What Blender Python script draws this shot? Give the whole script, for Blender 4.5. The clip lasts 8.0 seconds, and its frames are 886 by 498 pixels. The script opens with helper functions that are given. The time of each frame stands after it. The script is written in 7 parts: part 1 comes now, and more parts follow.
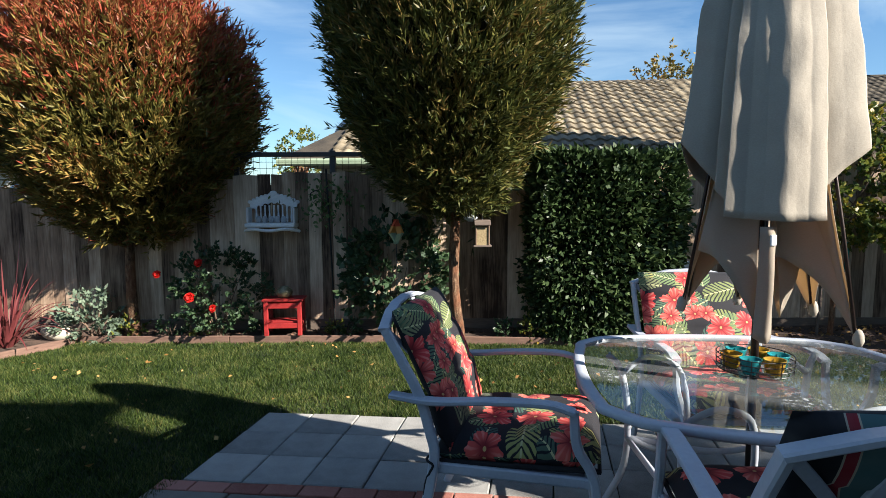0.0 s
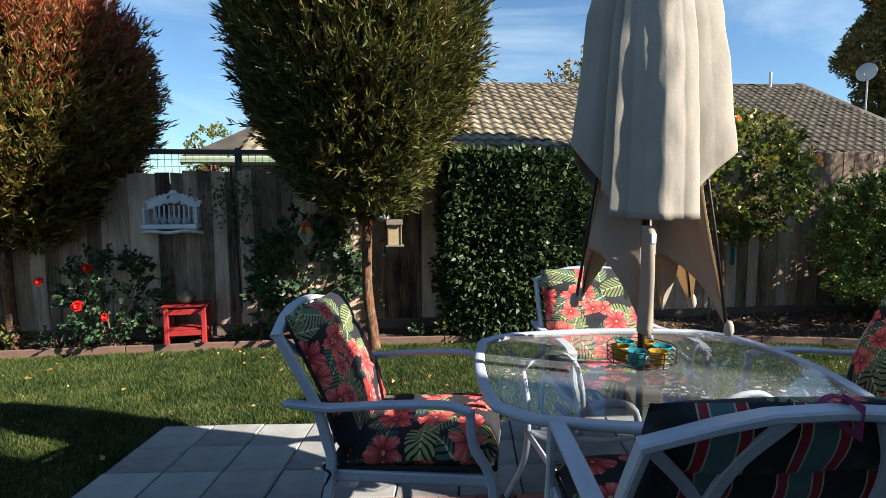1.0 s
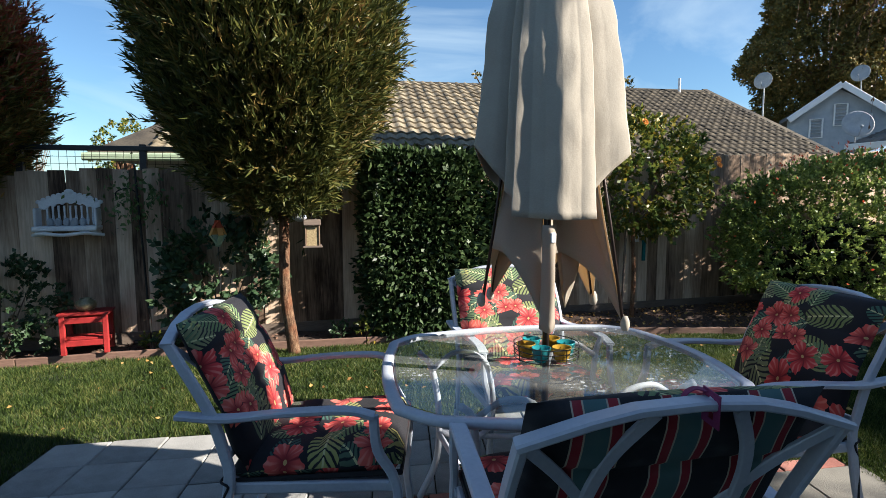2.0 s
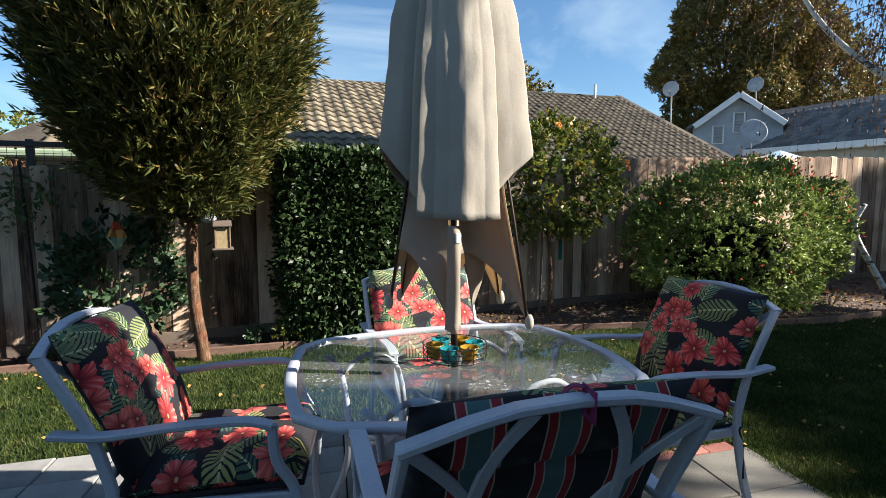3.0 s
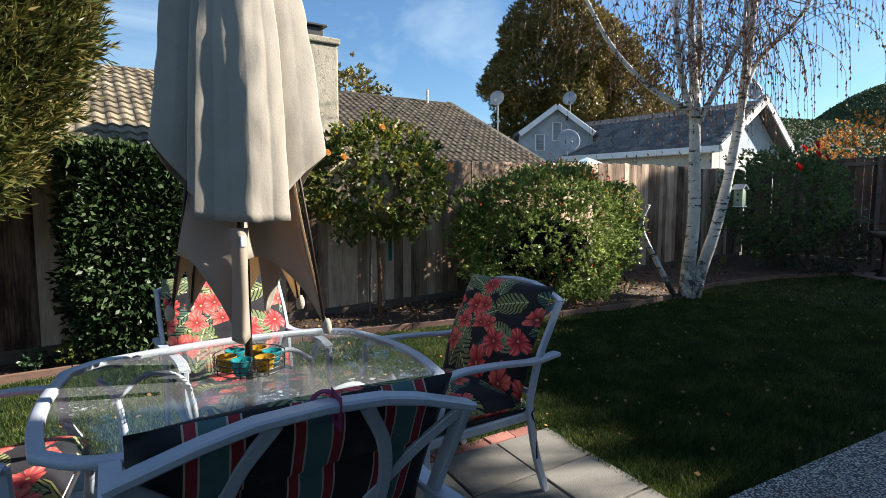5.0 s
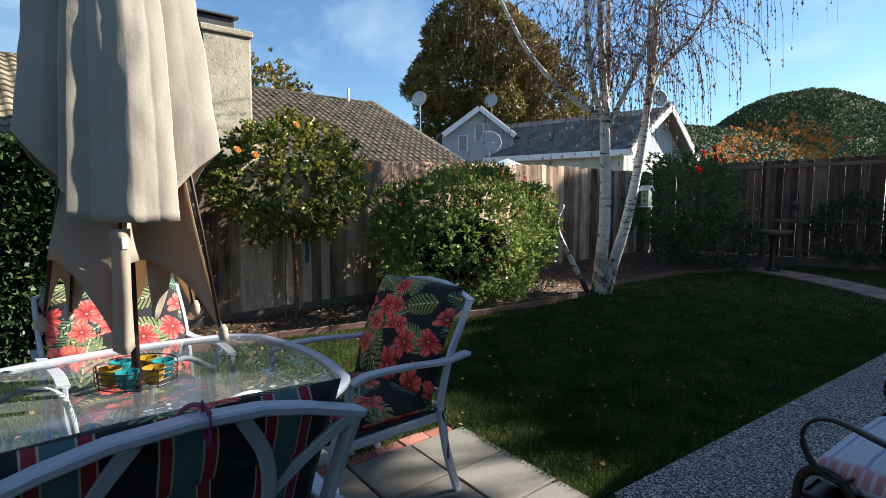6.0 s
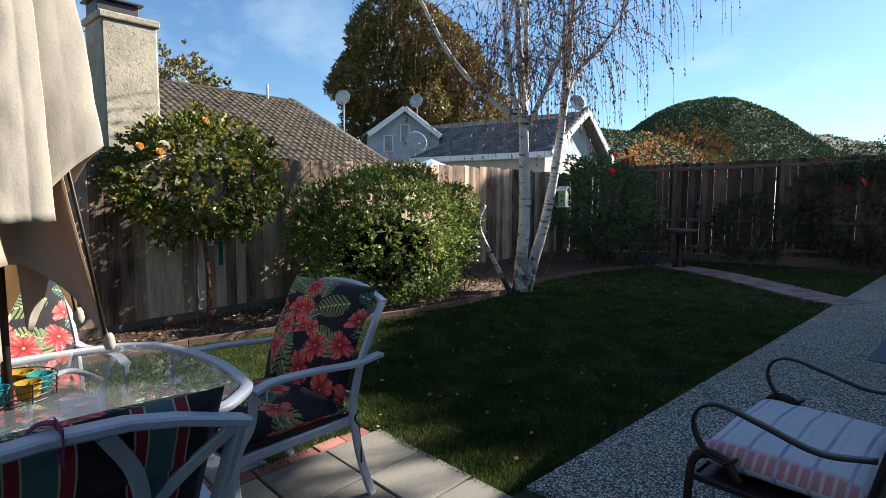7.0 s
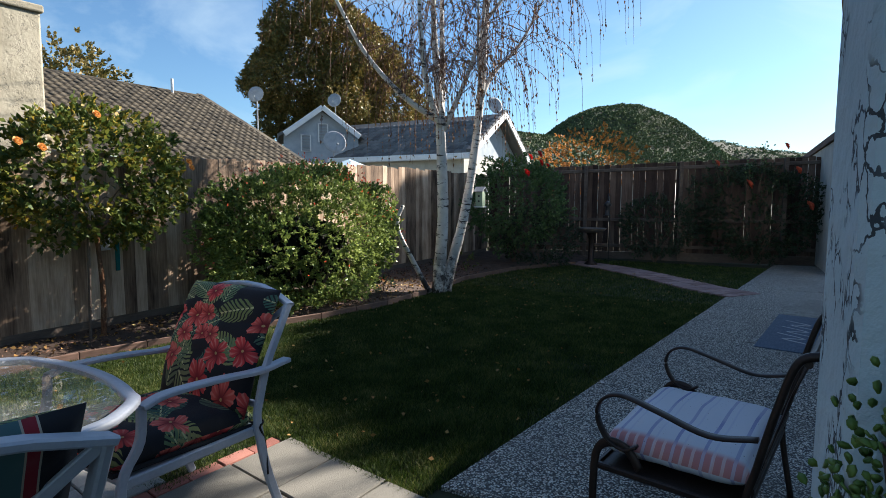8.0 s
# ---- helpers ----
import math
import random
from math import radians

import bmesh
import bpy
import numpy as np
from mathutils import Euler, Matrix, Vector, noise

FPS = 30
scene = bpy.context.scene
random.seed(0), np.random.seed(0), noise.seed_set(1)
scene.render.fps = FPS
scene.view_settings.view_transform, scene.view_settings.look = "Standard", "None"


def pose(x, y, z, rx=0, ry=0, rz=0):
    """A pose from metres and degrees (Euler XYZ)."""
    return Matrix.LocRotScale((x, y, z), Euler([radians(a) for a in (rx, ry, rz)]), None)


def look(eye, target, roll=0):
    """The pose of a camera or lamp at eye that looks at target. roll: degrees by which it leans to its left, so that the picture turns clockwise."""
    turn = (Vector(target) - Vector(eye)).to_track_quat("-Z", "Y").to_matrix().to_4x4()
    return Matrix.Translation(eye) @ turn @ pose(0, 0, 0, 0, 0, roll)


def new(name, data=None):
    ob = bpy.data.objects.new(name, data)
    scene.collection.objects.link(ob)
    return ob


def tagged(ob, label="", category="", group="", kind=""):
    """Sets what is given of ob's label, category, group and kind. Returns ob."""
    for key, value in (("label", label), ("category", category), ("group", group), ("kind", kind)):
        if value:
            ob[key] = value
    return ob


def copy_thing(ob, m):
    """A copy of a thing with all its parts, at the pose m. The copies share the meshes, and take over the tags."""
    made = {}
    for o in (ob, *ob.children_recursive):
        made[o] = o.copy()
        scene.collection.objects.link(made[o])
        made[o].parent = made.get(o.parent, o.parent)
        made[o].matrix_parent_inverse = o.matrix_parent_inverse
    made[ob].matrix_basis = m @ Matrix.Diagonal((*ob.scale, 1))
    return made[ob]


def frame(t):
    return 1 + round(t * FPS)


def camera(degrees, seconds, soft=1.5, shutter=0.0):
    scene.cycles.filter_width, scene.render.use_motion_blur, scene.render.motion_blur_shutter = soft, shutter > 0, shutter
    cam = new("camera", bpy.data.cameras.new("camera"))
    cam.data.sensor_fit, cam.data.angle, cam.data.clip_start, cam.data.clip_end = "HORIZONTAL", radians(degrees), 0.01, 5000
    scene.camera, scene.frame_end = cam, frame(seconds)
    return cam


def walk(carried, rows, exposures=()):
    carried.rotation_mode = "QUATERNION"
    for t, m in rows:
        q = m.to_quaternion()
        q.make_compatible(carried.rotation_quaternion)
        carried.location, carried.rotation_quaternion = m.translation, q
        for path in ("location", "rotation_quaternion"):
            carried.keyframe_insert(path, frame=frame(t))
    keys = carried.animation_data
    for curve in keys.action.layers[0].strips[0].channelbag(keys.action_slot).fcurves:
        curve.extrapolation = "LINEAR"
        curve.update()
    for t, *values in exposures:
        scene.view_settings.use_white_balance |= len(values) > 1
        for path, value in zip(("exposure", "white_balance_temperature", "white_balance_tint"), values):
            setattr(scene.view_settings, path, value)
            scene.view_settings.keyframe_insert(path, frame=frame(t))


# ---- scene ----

cam = camera(77.66, 8.0, 0.35)
# t, x, y, z, heading, tilt, lean
ROWS = [
    (0.0, 0.053, -0.009, 1.414, 0.00, -5.40, -0.15),
    (0.5, 0.108, 0.004, 1.415, -4.40, -5.44, -0.16),
    (1.0, 0.159, 0.010, 1.420, -7.90, -5.55, -0.21),
    (1.5, 0.215, 0.012, 1.426, -11.42, -5.66, -0.25),
    (3.0, 0.363, 0.007, 1.425, -22.30, -5.66, -0.02),
    (3.5, 0.412, -0.002, 1.423, -26.29, -5.60, 0.05),
    (4.0, 0.464, -0.012, 1.419, -30.01, -5.50, 0.08),
    (4.5, 0.511, -0.033, 1.418, -34.09, -5.45, 0.02),
    (6.0, 0.640, -0.078, 1.413, -45.90, -5.37, 0.19),
    (6.5, 0.673, -0.101, 1.412, -49.41, -5.38, 0.27),
    (7.0, 0.707, -0.124, 1.408, -53.35, -5.29, 0.27),
    (7.5, 0.737, -0.142, 1.406, -57.30, -5.23, 0.24),
    (8.0, 0.772, -0.152, 1.395, -61.40, -5.13, 0.20),
]
EXPOSURE = 1.58
# the plan is drawn at SITE of its true size; the dining set has its own measure about the first eye
SITE, SET = 0.885, 0.7726
SET_AT = Matrix.Translation((0.053, -0.009, 0.1796)) @ Matrix.Scale(SET, 4)
FLOOR = -0.1796 / SET  # the terrace in the dining set's own measure
walk(cam, [(t, pose(x, y, z, 0, 0, yaw) @ pose(0, 0, 0, 90 + pitch, 0, 0) @ pose(0, 0, 0, 0, 0, lean))
           for t, x, y, z, yaw, pitch, lean in ROWS], [(0.0, EXPOSURE), (8.0, EXPOSURE)])

# ---- light: late-morning sun from the right, clear sky ----
SUN_BEARING, SUN_HEIGHT = 117.0, 30.0
world = bpy.data.worlds.new("sky")
scene.world = world
world.use_nodes = True
wn, wl = world.node_tree.nodes, world.node_tree.links
wn.clear()
w_out = wn.new("ShaderNodeOutputWorld")
w_bg = wn.new("ShaderNodeBackground")
w_sky = wn.new("ShaderNodeTexSky")
w_sky.sky_type = "NISHITA"
w_sky.sun_disc = False
w_sky.sun_elevation = radians(SUN_HEIGHT)
w_sky.sun_rotation = radians(SUN_BEARING)
w_sky.air_density, w_sky.dust_density, w_sky.ozone_density = 1.0, 0.35, 4.0
w_bg.inputs["Strength"].default_value = 0.054
# thin cirrus
w_co = wn.new("ShaderNodeTexCoord")
w_map = wn.new("ShaderNodeMapping")
w_map.inputs["Scale"].default_value = (1.2, 2.6, 5.0)
w_noise = wn.new("ShaderNodeTexNoise")
w_noise.inputs["Scale"].default_value, w_noise.inputs["Detail"].default_value = 1.6, 7.0
w_noise.inputs["Roughness"].default_value, w_noise.inputs["Distortion"].default_value = 0.55, 0.8
w_ramp = wn.new("ShaderNodeValToRGB")
w_ramp.color_ramp.elements[0].position, w_ramp.color_ramp.elements[1].position = 0.48, 0.84
w_ramp.color_ramp.elements[1].color = (0.6, 0.6, 0.6, 1)
w_mix = wn.new("ShaderNodeMix")
w_mix.data_type = "RGBA"
w_mix.inputs[7].default_value = (6.5, 6.8, 7.2, 1)
wl.new(w_co.outputs["Generated"], w_map.inputs["Vector"])
wl.new(w_map.outputs["Vector"], w_noise.inputs["Vector"])
wl.new(w_noise.outputs["Fac"], w_ramp.inputs["Fac"])
wl.new(w_ramp.outputs["Color"], w_mix.inputs[0])
wl.new(w_sky.outputs["Color"], w_mix.inputs[6])
# deep clear blue
w_deep = wn.new("ShaderNodeMix")
w_deep.data_type, w_deep.blend_type = "RGBA", "MULTIPLY"
w_deep.inputs[0].default_value = 1.0
w_deep.inputs[7].default_value = (0.84, 1.0, 1.06, 1)
wl.new(w_mix.outputs[2], w_deep.inputs[6])
wl.new(w_deep.outputs[2], w_bg.inputs["Color"])
wl.new(w_bg.outputs["Background"], w_out.inputs["Surface"])
sun_data = bpy.data.lights.new("sun", "SUN")
sun_data.energy, sun_data.angle, sun_data.color = 5.0, radians(0.55), (1.0, 0.935, 0.85)
sun = new("sun", sun_data)
_b, _e = radians(SUN_BEARING), radians(SUN_HEIGHT)
TO_SUN = Vector((math.sin(_b) * math.cos(_e), math.cos(_b) * math.cos(_e), math.sin(_e)))
sun.matrix_world = look(TO_SUN * 30, (0, 0, 0))

# ---- materials ----


class Nodes:
    """A small wrapper to write node materials."""

    def __init__(self, name):
        self.mat = bpy.data.materials.new(name)
        self.mat.use_nodes = True
        self.tree = self.mat.node_tree
        self.tree.nodes.clear()
        self.out = self.tree.nodes.new("ShaderNodeOutputMaterial")

    def add(self, kind, **values):
        node = self.tree.nodes.new(kind)
        if "operation" in values:
            node.operation = values["operation"]
        if "data_type" in values:
            node.data_type = values["data_type"]
        if "voronoi_dimensions" in values:
            node.voronoi_dimensions = values["voronoi_dimensions"]
        if "feature" in values:
            node.feature = values["feature"]
        if "clamp" in values:
            node.clamp = values["clamp"]
        return node

    def link(self, a, b):
        self.tree.links.new(a, b)

    def put(self, socket, value):
        if isinstance(value, bpy.types.NodeSocket):
            self.link(value, socket)
        else:
            socket.default_value = value

    def math(self, op, a, b=0.0, c=0.0):
        node = self.add("ShaderNodeMath", operation=op)
        for socket, value in zip(node.inputs, (a, b, c)):
            self.put(socket, value)
        return node.outputs[0]

    def vec(self, op, a, b=(0, 0, 0)):
        node = self.add("ShaderNodeVectorMath", operation=op)
        self.put(node.inputs[0], a)
        self.put(node.inputs[1], b)
        return node.outputs[0]

    def mix(self, fac, a, b):
        node = self.add("ShaderNodeMix", data_type="RGBA")
        self.put(node.inputs[0], fac)
        self.put(node.inputs[6], a)
        self.put(node.inputs[7], b)
        return node.outputs[2]

    def noise(self, vector, scale, detail=4.0, rough=0.55):
        node = self.add("ShaderNodeTexNoise")
        self.link(vector, node.inputs["Vector"])
        node.inputs["Scale"].default_value = scale
        node.inputs["Detail"].default_value = detail
        node.inputs["Roughness"].default_value = rough
        return node.outputs["Fac"]

    def coords(self, which="Object", scale=(1, 1, 1)):
        node = self.add("ShaderNodeTexCoord")
        mapping = self.add("ShaderNodeMapping")
        mapping.inputs["Scale"].default_value = scale
        self.link(node.outputs[which], mapping.inputs["Vector"])
        return mapping.outputs["Vector"]

    def world(self, scale=(1, 1, 1)):
        node = self.add("ShaderNodeNewGeometry")
        mapping = self.add("ShaderNodeMapping")
        mapping.inputs["Scale"].default_value = scale
        self.link(node.outputs["Position"], mapping.inputs["Vector"])
        return mapping.outputs["Vector"]

    def ramp(self, fac, stops):
        node = self.add("ShaderNodeValToRGB")
        els = node.color_ramp.elements
        while len(els) < len(stops):
            els.new(0.5)
        for el, (at, colour) in zip(els, stops):
            el.position, el.color = at, (*colour, 1)
        self.put(node.inputs[0], fac)
        return node.outputs["Color"]

    def step(self, value, low, high):
        node = self.add("ShaderNodeMapRange", clamp=True)
        node.interpolation_type = "SMOOTHSTEP"
        self.put(node.inputs["Value"], value)
        node.inputs["From Min"].default_value, node.inputs["From Max"].default_value = low, high
        return node.outputs[0]

    def bump(self, height, strength, distance):
        node = self.add("ShaderNodeBump")
        node.inputs["Strength"].default_value, node.inputs["Distance"].default_value = strength, distance
        self.link(height, node.inputs["Height"])
        return node.outputs["Normal"]

    def surface(self, colour, rough=0.8, metal=0.0, normal=None, **more):
        node = self.add("ShaderNodeBsdfPrincipled")
        self.put(node.inputs["Base Color"], colour if isinstance(colour, bpy.types.NodeSocket) else (*colour, 1))
        self.put(node.inputs["Roughness"], rough)
        self.put(node.inputs["Metallic"], metal)
        if normal is not None:
            self.link(normal, node.inputs["Normal"])
        for key, value in more.items():
            self.put(node.inputs[key.replace("_", " ")], value)
        self.link(node.outputs[0], self.out.inputs["Surface"])
        return node

    def random(self, island=False):
        if island:
            return self.add("ShaderNodeNewGeometry").outputs["Random Per Island"]
        return self.add("ShaderNodeObjectInfo").outputs["Random"]


def worn(name, a, b, rough=0.75, scale=6.0, fine=90.0, relief=0.25, metal=0.0, stretch=(1, 1, 1), spread=0.0, island=False):
    """A plain surface with two scales of variation between two colours."""
    n = Nodes(name)
    p = n.coords("Object", stretch) if not island else n.world(stretch)
    big = n.noise(p, scale, 5)
    small = n.noise(p, fine, 3)
    f = n.math("ADD", n.math("MULTIPLY", big, 0.65), n.math("MULTIPLY", small, 0.35))
    if spread:
        r = n.random(island)
        f = n.math("ADD", f, n.math("MULTIPLY", n.math("SUBTRACT", r, 0.5), spread))
    colour = n.ramp(f, [(0.32, a), (0.68, b)])
    n.surface(colour, rough, metal, n.bump(small, relief, 0.004))
    return n.mat


def leafy(name, colours, rough=0.45, glow=0.35, patch=1.2):
    """Leaves: a colour of their own each, light coming through."""
    n = Nodes(name)
    r = n.random(True)
    big = n.noise(n.world(), patch, 3)
    f = n.math("ADD", n.math("MULTIPLY", r, 0.7), n.math("MULTIPLY", n.math("SUBTRACT", big, 0.35), 0.9))
    steps = [(i / (len(colours) - 1) if len(colours) > 1 else 0, c) for i, c in enumerate(colours)]
    colour = n.ramp(f, steps)
    node = n.surface(colour, rough, Specular_IOR_Level=0.28)
    thin = n.add("ShaderNodeBsdfTranslucent")
    n.link(colour, thin.inputs["Color"])
    both = n.add("ShaderNodeMixShader")
    both.inputs[0].default_value = glow
    n.link(node.outputs[0], both.inputs[1])
    n.link(thin.outputs[0], both.inputs[2])
    n.link(both.outputs[0], n.out.inputs["Surface"])
    return n.mat


def fence_wood(name, a, b, c):
    """Weathered upright boards, grain along their length, each its own tone."""
    n = Nodes(name)
    p = n.world((1, 1, 0.06))
    grain = n.noise(p, 70, 5, 0.65)
    streak = n.noise(n.world((1, 1, 0.22)), 9, 4)
    blot = n.noise(n.world(), 1.7, 4)
    r = n.random()
    f = n.math("ADD", n.math("MULTIPLY", grain, 0.45), n.math("MULTIPLY", streak, 0.5))
    f = n.math("ADD", f, n.math("MULTIPLY", n.math("SUBTRACT", r, 0.5), 0.42))
    f = n.math("ADD", f, n.math("MULTIPLY", n.math("SUBTRACT", blot, 0.5), 0.4))
    colour = n.ramp(f, [(0.2, a), (0.5, b), (0.8, c)])
    n.surface(colour, 0.88, 0, n.bump(grain, 0.6, 0.006), Specular_IOR_Level=0.3)
    return n.mat


def tropical_cloth(name):
    """Black cotton printed with coral blossoms and pale green fronds, by the cloth's own UV in metres."""
    n = Nodes(name)
    uv = n.add("ShaderNodeUVMap").outputs[0]

    def cells(scale, shift, jitter=0.8):
        v = n.add("ShaderNodeTexVoronoi", voronoi_dimensions="2D")
        v.inputs["Scale"].default_value, v.inputs["Randomness"].default_value = 1.0, jitter
        m = n.add("ShaderNodeMapping")
        m.inputs["Scale"].default_value, m.inputs["Location"].default_value = (scale, scale, 1), shift
        n.link(uv, m.inputs["Vector"])
        n.link(m.outputs[0], v.inputs["Vector"])
        off = n.vec("SUBTRACT", m.outputs[0], v.outputs["Position"])
        sep = n.add("ShaderNodeSeparateXYZ")
        n.link(off, sep.inputs[0])
        col = n.add("ShaderNodeSeparateColor")
        n.link(v.outputs["Color"], col.inputs[0])
        return sep.outputs[0], sep.outputs[1], col.outputs[0], col.outputs[1], col.outputs[2], v.outputs["Distance"]

    cloth = (0.005, 0.005, 0.009, 1)
    wob = n.noise(uv, 9, 3)
    colour = cloth
    # fronds, two layers
    for scale, shift, lo, tones in ((3.9, (0.3, 0.7, 0), 0.18, ((0.07, 0.13, 0.05), (0.36, 0.34, 0.11))),
                                    (5.0, (4.1, 2.3, 0), 0.32, ((0.02, 0.085, 0.075), (0.16, 0.23, 0.09))),
                                    (4.4, (9.3, 6.1, 0), 0.42, ((0.03, 0.09, 0.07), (0.28, 0.27, 0.11)))):
        x, y, r1, r2, r3, d = cells(scale, shift)
        turn = n.math("MULTIPLY", r1, 6.283)
        c, s = n.math("COSINE", turn), n.math("SINE", turn)
        u = n.math("ADD", n.math("MULTIPLY", x, c), n.math("MULTIPLY", y, s))
        v = n.math("SUBTRACT", n.math("MULTIPLY", y, c), n.math("MULTIPLY", x, s))
        av = n.math("ABSOLUTE", v)
        # leaf outline, tapering to its tip
        shape = n.math("ADD", n.math("MULTIPLY", n.math("MULTIPLY", u, u), 3.4), n.math("MULTIPLY", n.math("MULTIPLY", v, v), 9.5))
        inside = n.math("LESS_THAN", shape, 0.85)
        # slits that run out to the edge from the midrib
        comb = n.math("SINE", n.math("ADD", n.math("MULTIPLY", n.math("SUBTRACT", u, n.math("MULTIPLY", av, 0.9)), 52), n.math("MULTIPLY", wob, 9)))
        slit = n.math("LESS_THAN", comb, n.math("SUBTRACT", 0.75, n.math("MULTIPLY", av, 2.0)))
        some = n.math("GREATER_THAN", r2, lo)
        mask = n.math("MULTIPLY", n.math("MULTIPLY", inside, slit), some)
        rib = n.math("LESS_THAN", av, 0.018)
        tone = n.mix(r3, (*tones[0], 1), (*tones[1], 1))
        tone = n.mix(n.math("MULTIPLY", n.step(comb, -0.4, 0.9), 0.6), tone, (0.02, 0.05, 0.04, 1))
        tone = n.mix(rib, tone, (0.50, 0.48, 0.24, 1))
        colour = n.mix(mask, colour, tone)
    # blossoms
    for scale, shift, lo in ((5.6, (1.7, 5.2, 0), 0.58), (7.0, (7.7, 1.2, 0), 0.76)):
        x, y, r1, r2, r3, d = cells(scale, shift, 0.75)
        ang = n.math("ADD", n.math("ARCTAN2", y, x), n.math("MULTIPLY", r1, 6.283))
        rad = n.math("SQRT", n.math("ADD", n.math("MULTIPLY", x, x), n.math("MULTIPLY", y, y)))
        petal = n.math("ABSOLUTE", n.math("COSINE", n.math("MULTIPLY", ang, 2.5)))
        edge = n.math("ADD", 0.26, n.math("MULTIPLY", n.math("POWER", petal, 0.6), 0.24))
        ruffle = n.math("MULTIPLY", n.math("ADD", n.math("MULTIPLY", n.math("SINE", n.math("MULTIPLY", ang, 23)), 0.02), n.math("MULTIPLY", n.math("SUBTRACT", wob, 0.5), 0.35)), 1.0)
        inside = n.math("LESS_THAN", rad, n.math("ADD", edge, ruffle))
        mask = n.math("MULTIPLY", inside, n.math("GREATER_THAN", r2, lo))
        vein = n.step(n.math("SINE", n.math("ADD", n.math("MULTIPLY", ang, 15), n.math("MULTIPLY", wob, 9))), 0.0, 1.0)
        tone = n.mix(n.step(rad, 0.02, 0.34), (0.20, 0.006, 0.012, 1), n.mix(r3, (0.55, 0.035, 0.038, 1), (0.66, 0.12, 0.085, 1)))
        tone = n.mix(n.math("MULTIPLY", n.math("MULTIPLY", vein, 0.55), n.step(rad, 0.10, 0.45)), tone, (0.80, 0.32, 0.25, 1))
        tone = n.mix(n.math("SUBTRACT", 1.0, n.step(petal, 0.10, 0.34)), tone, (0.20, 0.008, 0.014, 1))
        tone = n.mix(n.math("LESS_THAN", rad, 0.045), tone, (0.50, 0.30, 0.12, 1))
        colour = n.mix(mask, colour, tone)
    weave = n.noise(uv, 900, 2)
    dust = n.noise(uv, 7, 4)
    colour = n.mix(n.math("MULTIPLY", n.step(dust, 0.5, 0.8), 0.03), colour, (0.35, 0.33, 0.30, 1))
    n.surface(colour, 0.85, 0, n.bump(weave, 0.25, 0.002), Sheen_Weight=0.02)
    return n.mat


def striped_cloth(name):
    """Black cotton with upright stripes in red, sage green and cream."""
    n = Nodes(name)
    uv = n.add("ShaderNodeUVMap").outputs[0]
    sep = n.add("ShaderNodeSeparateXYZ")
    n.link(uv, sep.inputs[0])
    t = n.math("FRACT", n.math("MULTIPLY", sep.outputs[0], 1 / 0.215))
    node = n.add("ShaderNodeValToRGB")
    node.color_ramp.interpolation = "CONSTANT"
    stops = [(0.0, (0.008, 0.008, 0.011)), (0.40, (0.42, 0.36, 0.27)), (0.42, (0.26, 0.012, 0.022)), (0.53, (0.42, 0.36, 0.27)),
             (0.55, (0.06, 0.13, 0.13)), (0.80, (0.42, 0.36, 0.27)), (0.82, (0.26, 0.012, 0.022)), (0.92, (0.42, 0.36, 0.27)), (0.94, (0.008, 0.008, 0.011))]
    els = node.color_ramp.elements
    while len(els) < len(stops):
        els.new(0.5)
    for el, (at, colour) in zip(els, stops):
        el.position, el.color = at, (*colour, 1)
    n.link(t, node.inputs[0])
    weave = n.noise(uv, 900, 2)
    dust = n.noise(uv, 9, 4)
    colour = n.mix(n.math("MULTIPLY", n.step(dust, 0.45, 0.8), 0.12), node.outputs[0], (0.30, 0.29, 0.28, 1))
    n.surface(colour, 0.88, 0, n.bump(weave, 0.25, 0.002))
    return n.mat


def plaid_cloth(name):
    """Faded white cloth with blue lines and washed-out red checks along one side."""
    n = Nodes(name)
    uv = n.add("ShaderNodeUVMap").outputs[0]
    sep = n.add("ShaderNodeSeparateXYZ")
    n.link(uv, sep.inputs[0])
    u, v = sep.outputs[0], sep.outputs[1]

    def line(c, period, at, width):
        return n.math("LESS_THAN", n.math("ABSOLUTE", n.math("SUBTRACT", n.math("FRACT", n.math("MULTIPLY", c, 1 / period)), at)), width)

    fade = n.step(n.noise(uv, 3.0, 4), 0.3, 0.75)
    front = n.math("SUBTRACT", 1.0, n.step(u, 0.055, 0.105))
    base = n.mix(n.math("MULTIPLY", front, 0.85), (0.56, 0.56, 0.60, 1), (0.50, 0.15, 0.13, 1))
    base = n.mix(n.math("MULTIPLY", line(v, 0.15, 0.5, 0.06), n.math("ADD", 0.40, n.math("MULTIPLY", fade, 0.4))), base, (0.13, 0.14, 0.36, 1))
    base = n.mix(n.math("MULTIPLY", line(v, 0.15, 0.2, 0.035), 0.4), base, (0.42, 0.42, 0.55, 1))
    base = n.mix(n.math("MULTIPLY", n.math("MULTIPLY", line(v, 0.05, 0.5, 0.16), front), 0.5), base, (0.70, 0.62, 0.60, 1))
    speck = n.math("GREATER_THAN", n.noise(uv, 60, 2), 0.72)
    base = n.mix(speck, base, (0.05, 0.05, 0.05, 1))
    n.surface(base, 0.9, 0, n.bump(n.noise(uv, 700, 2), 0.25, 0.002))
    return n.mat


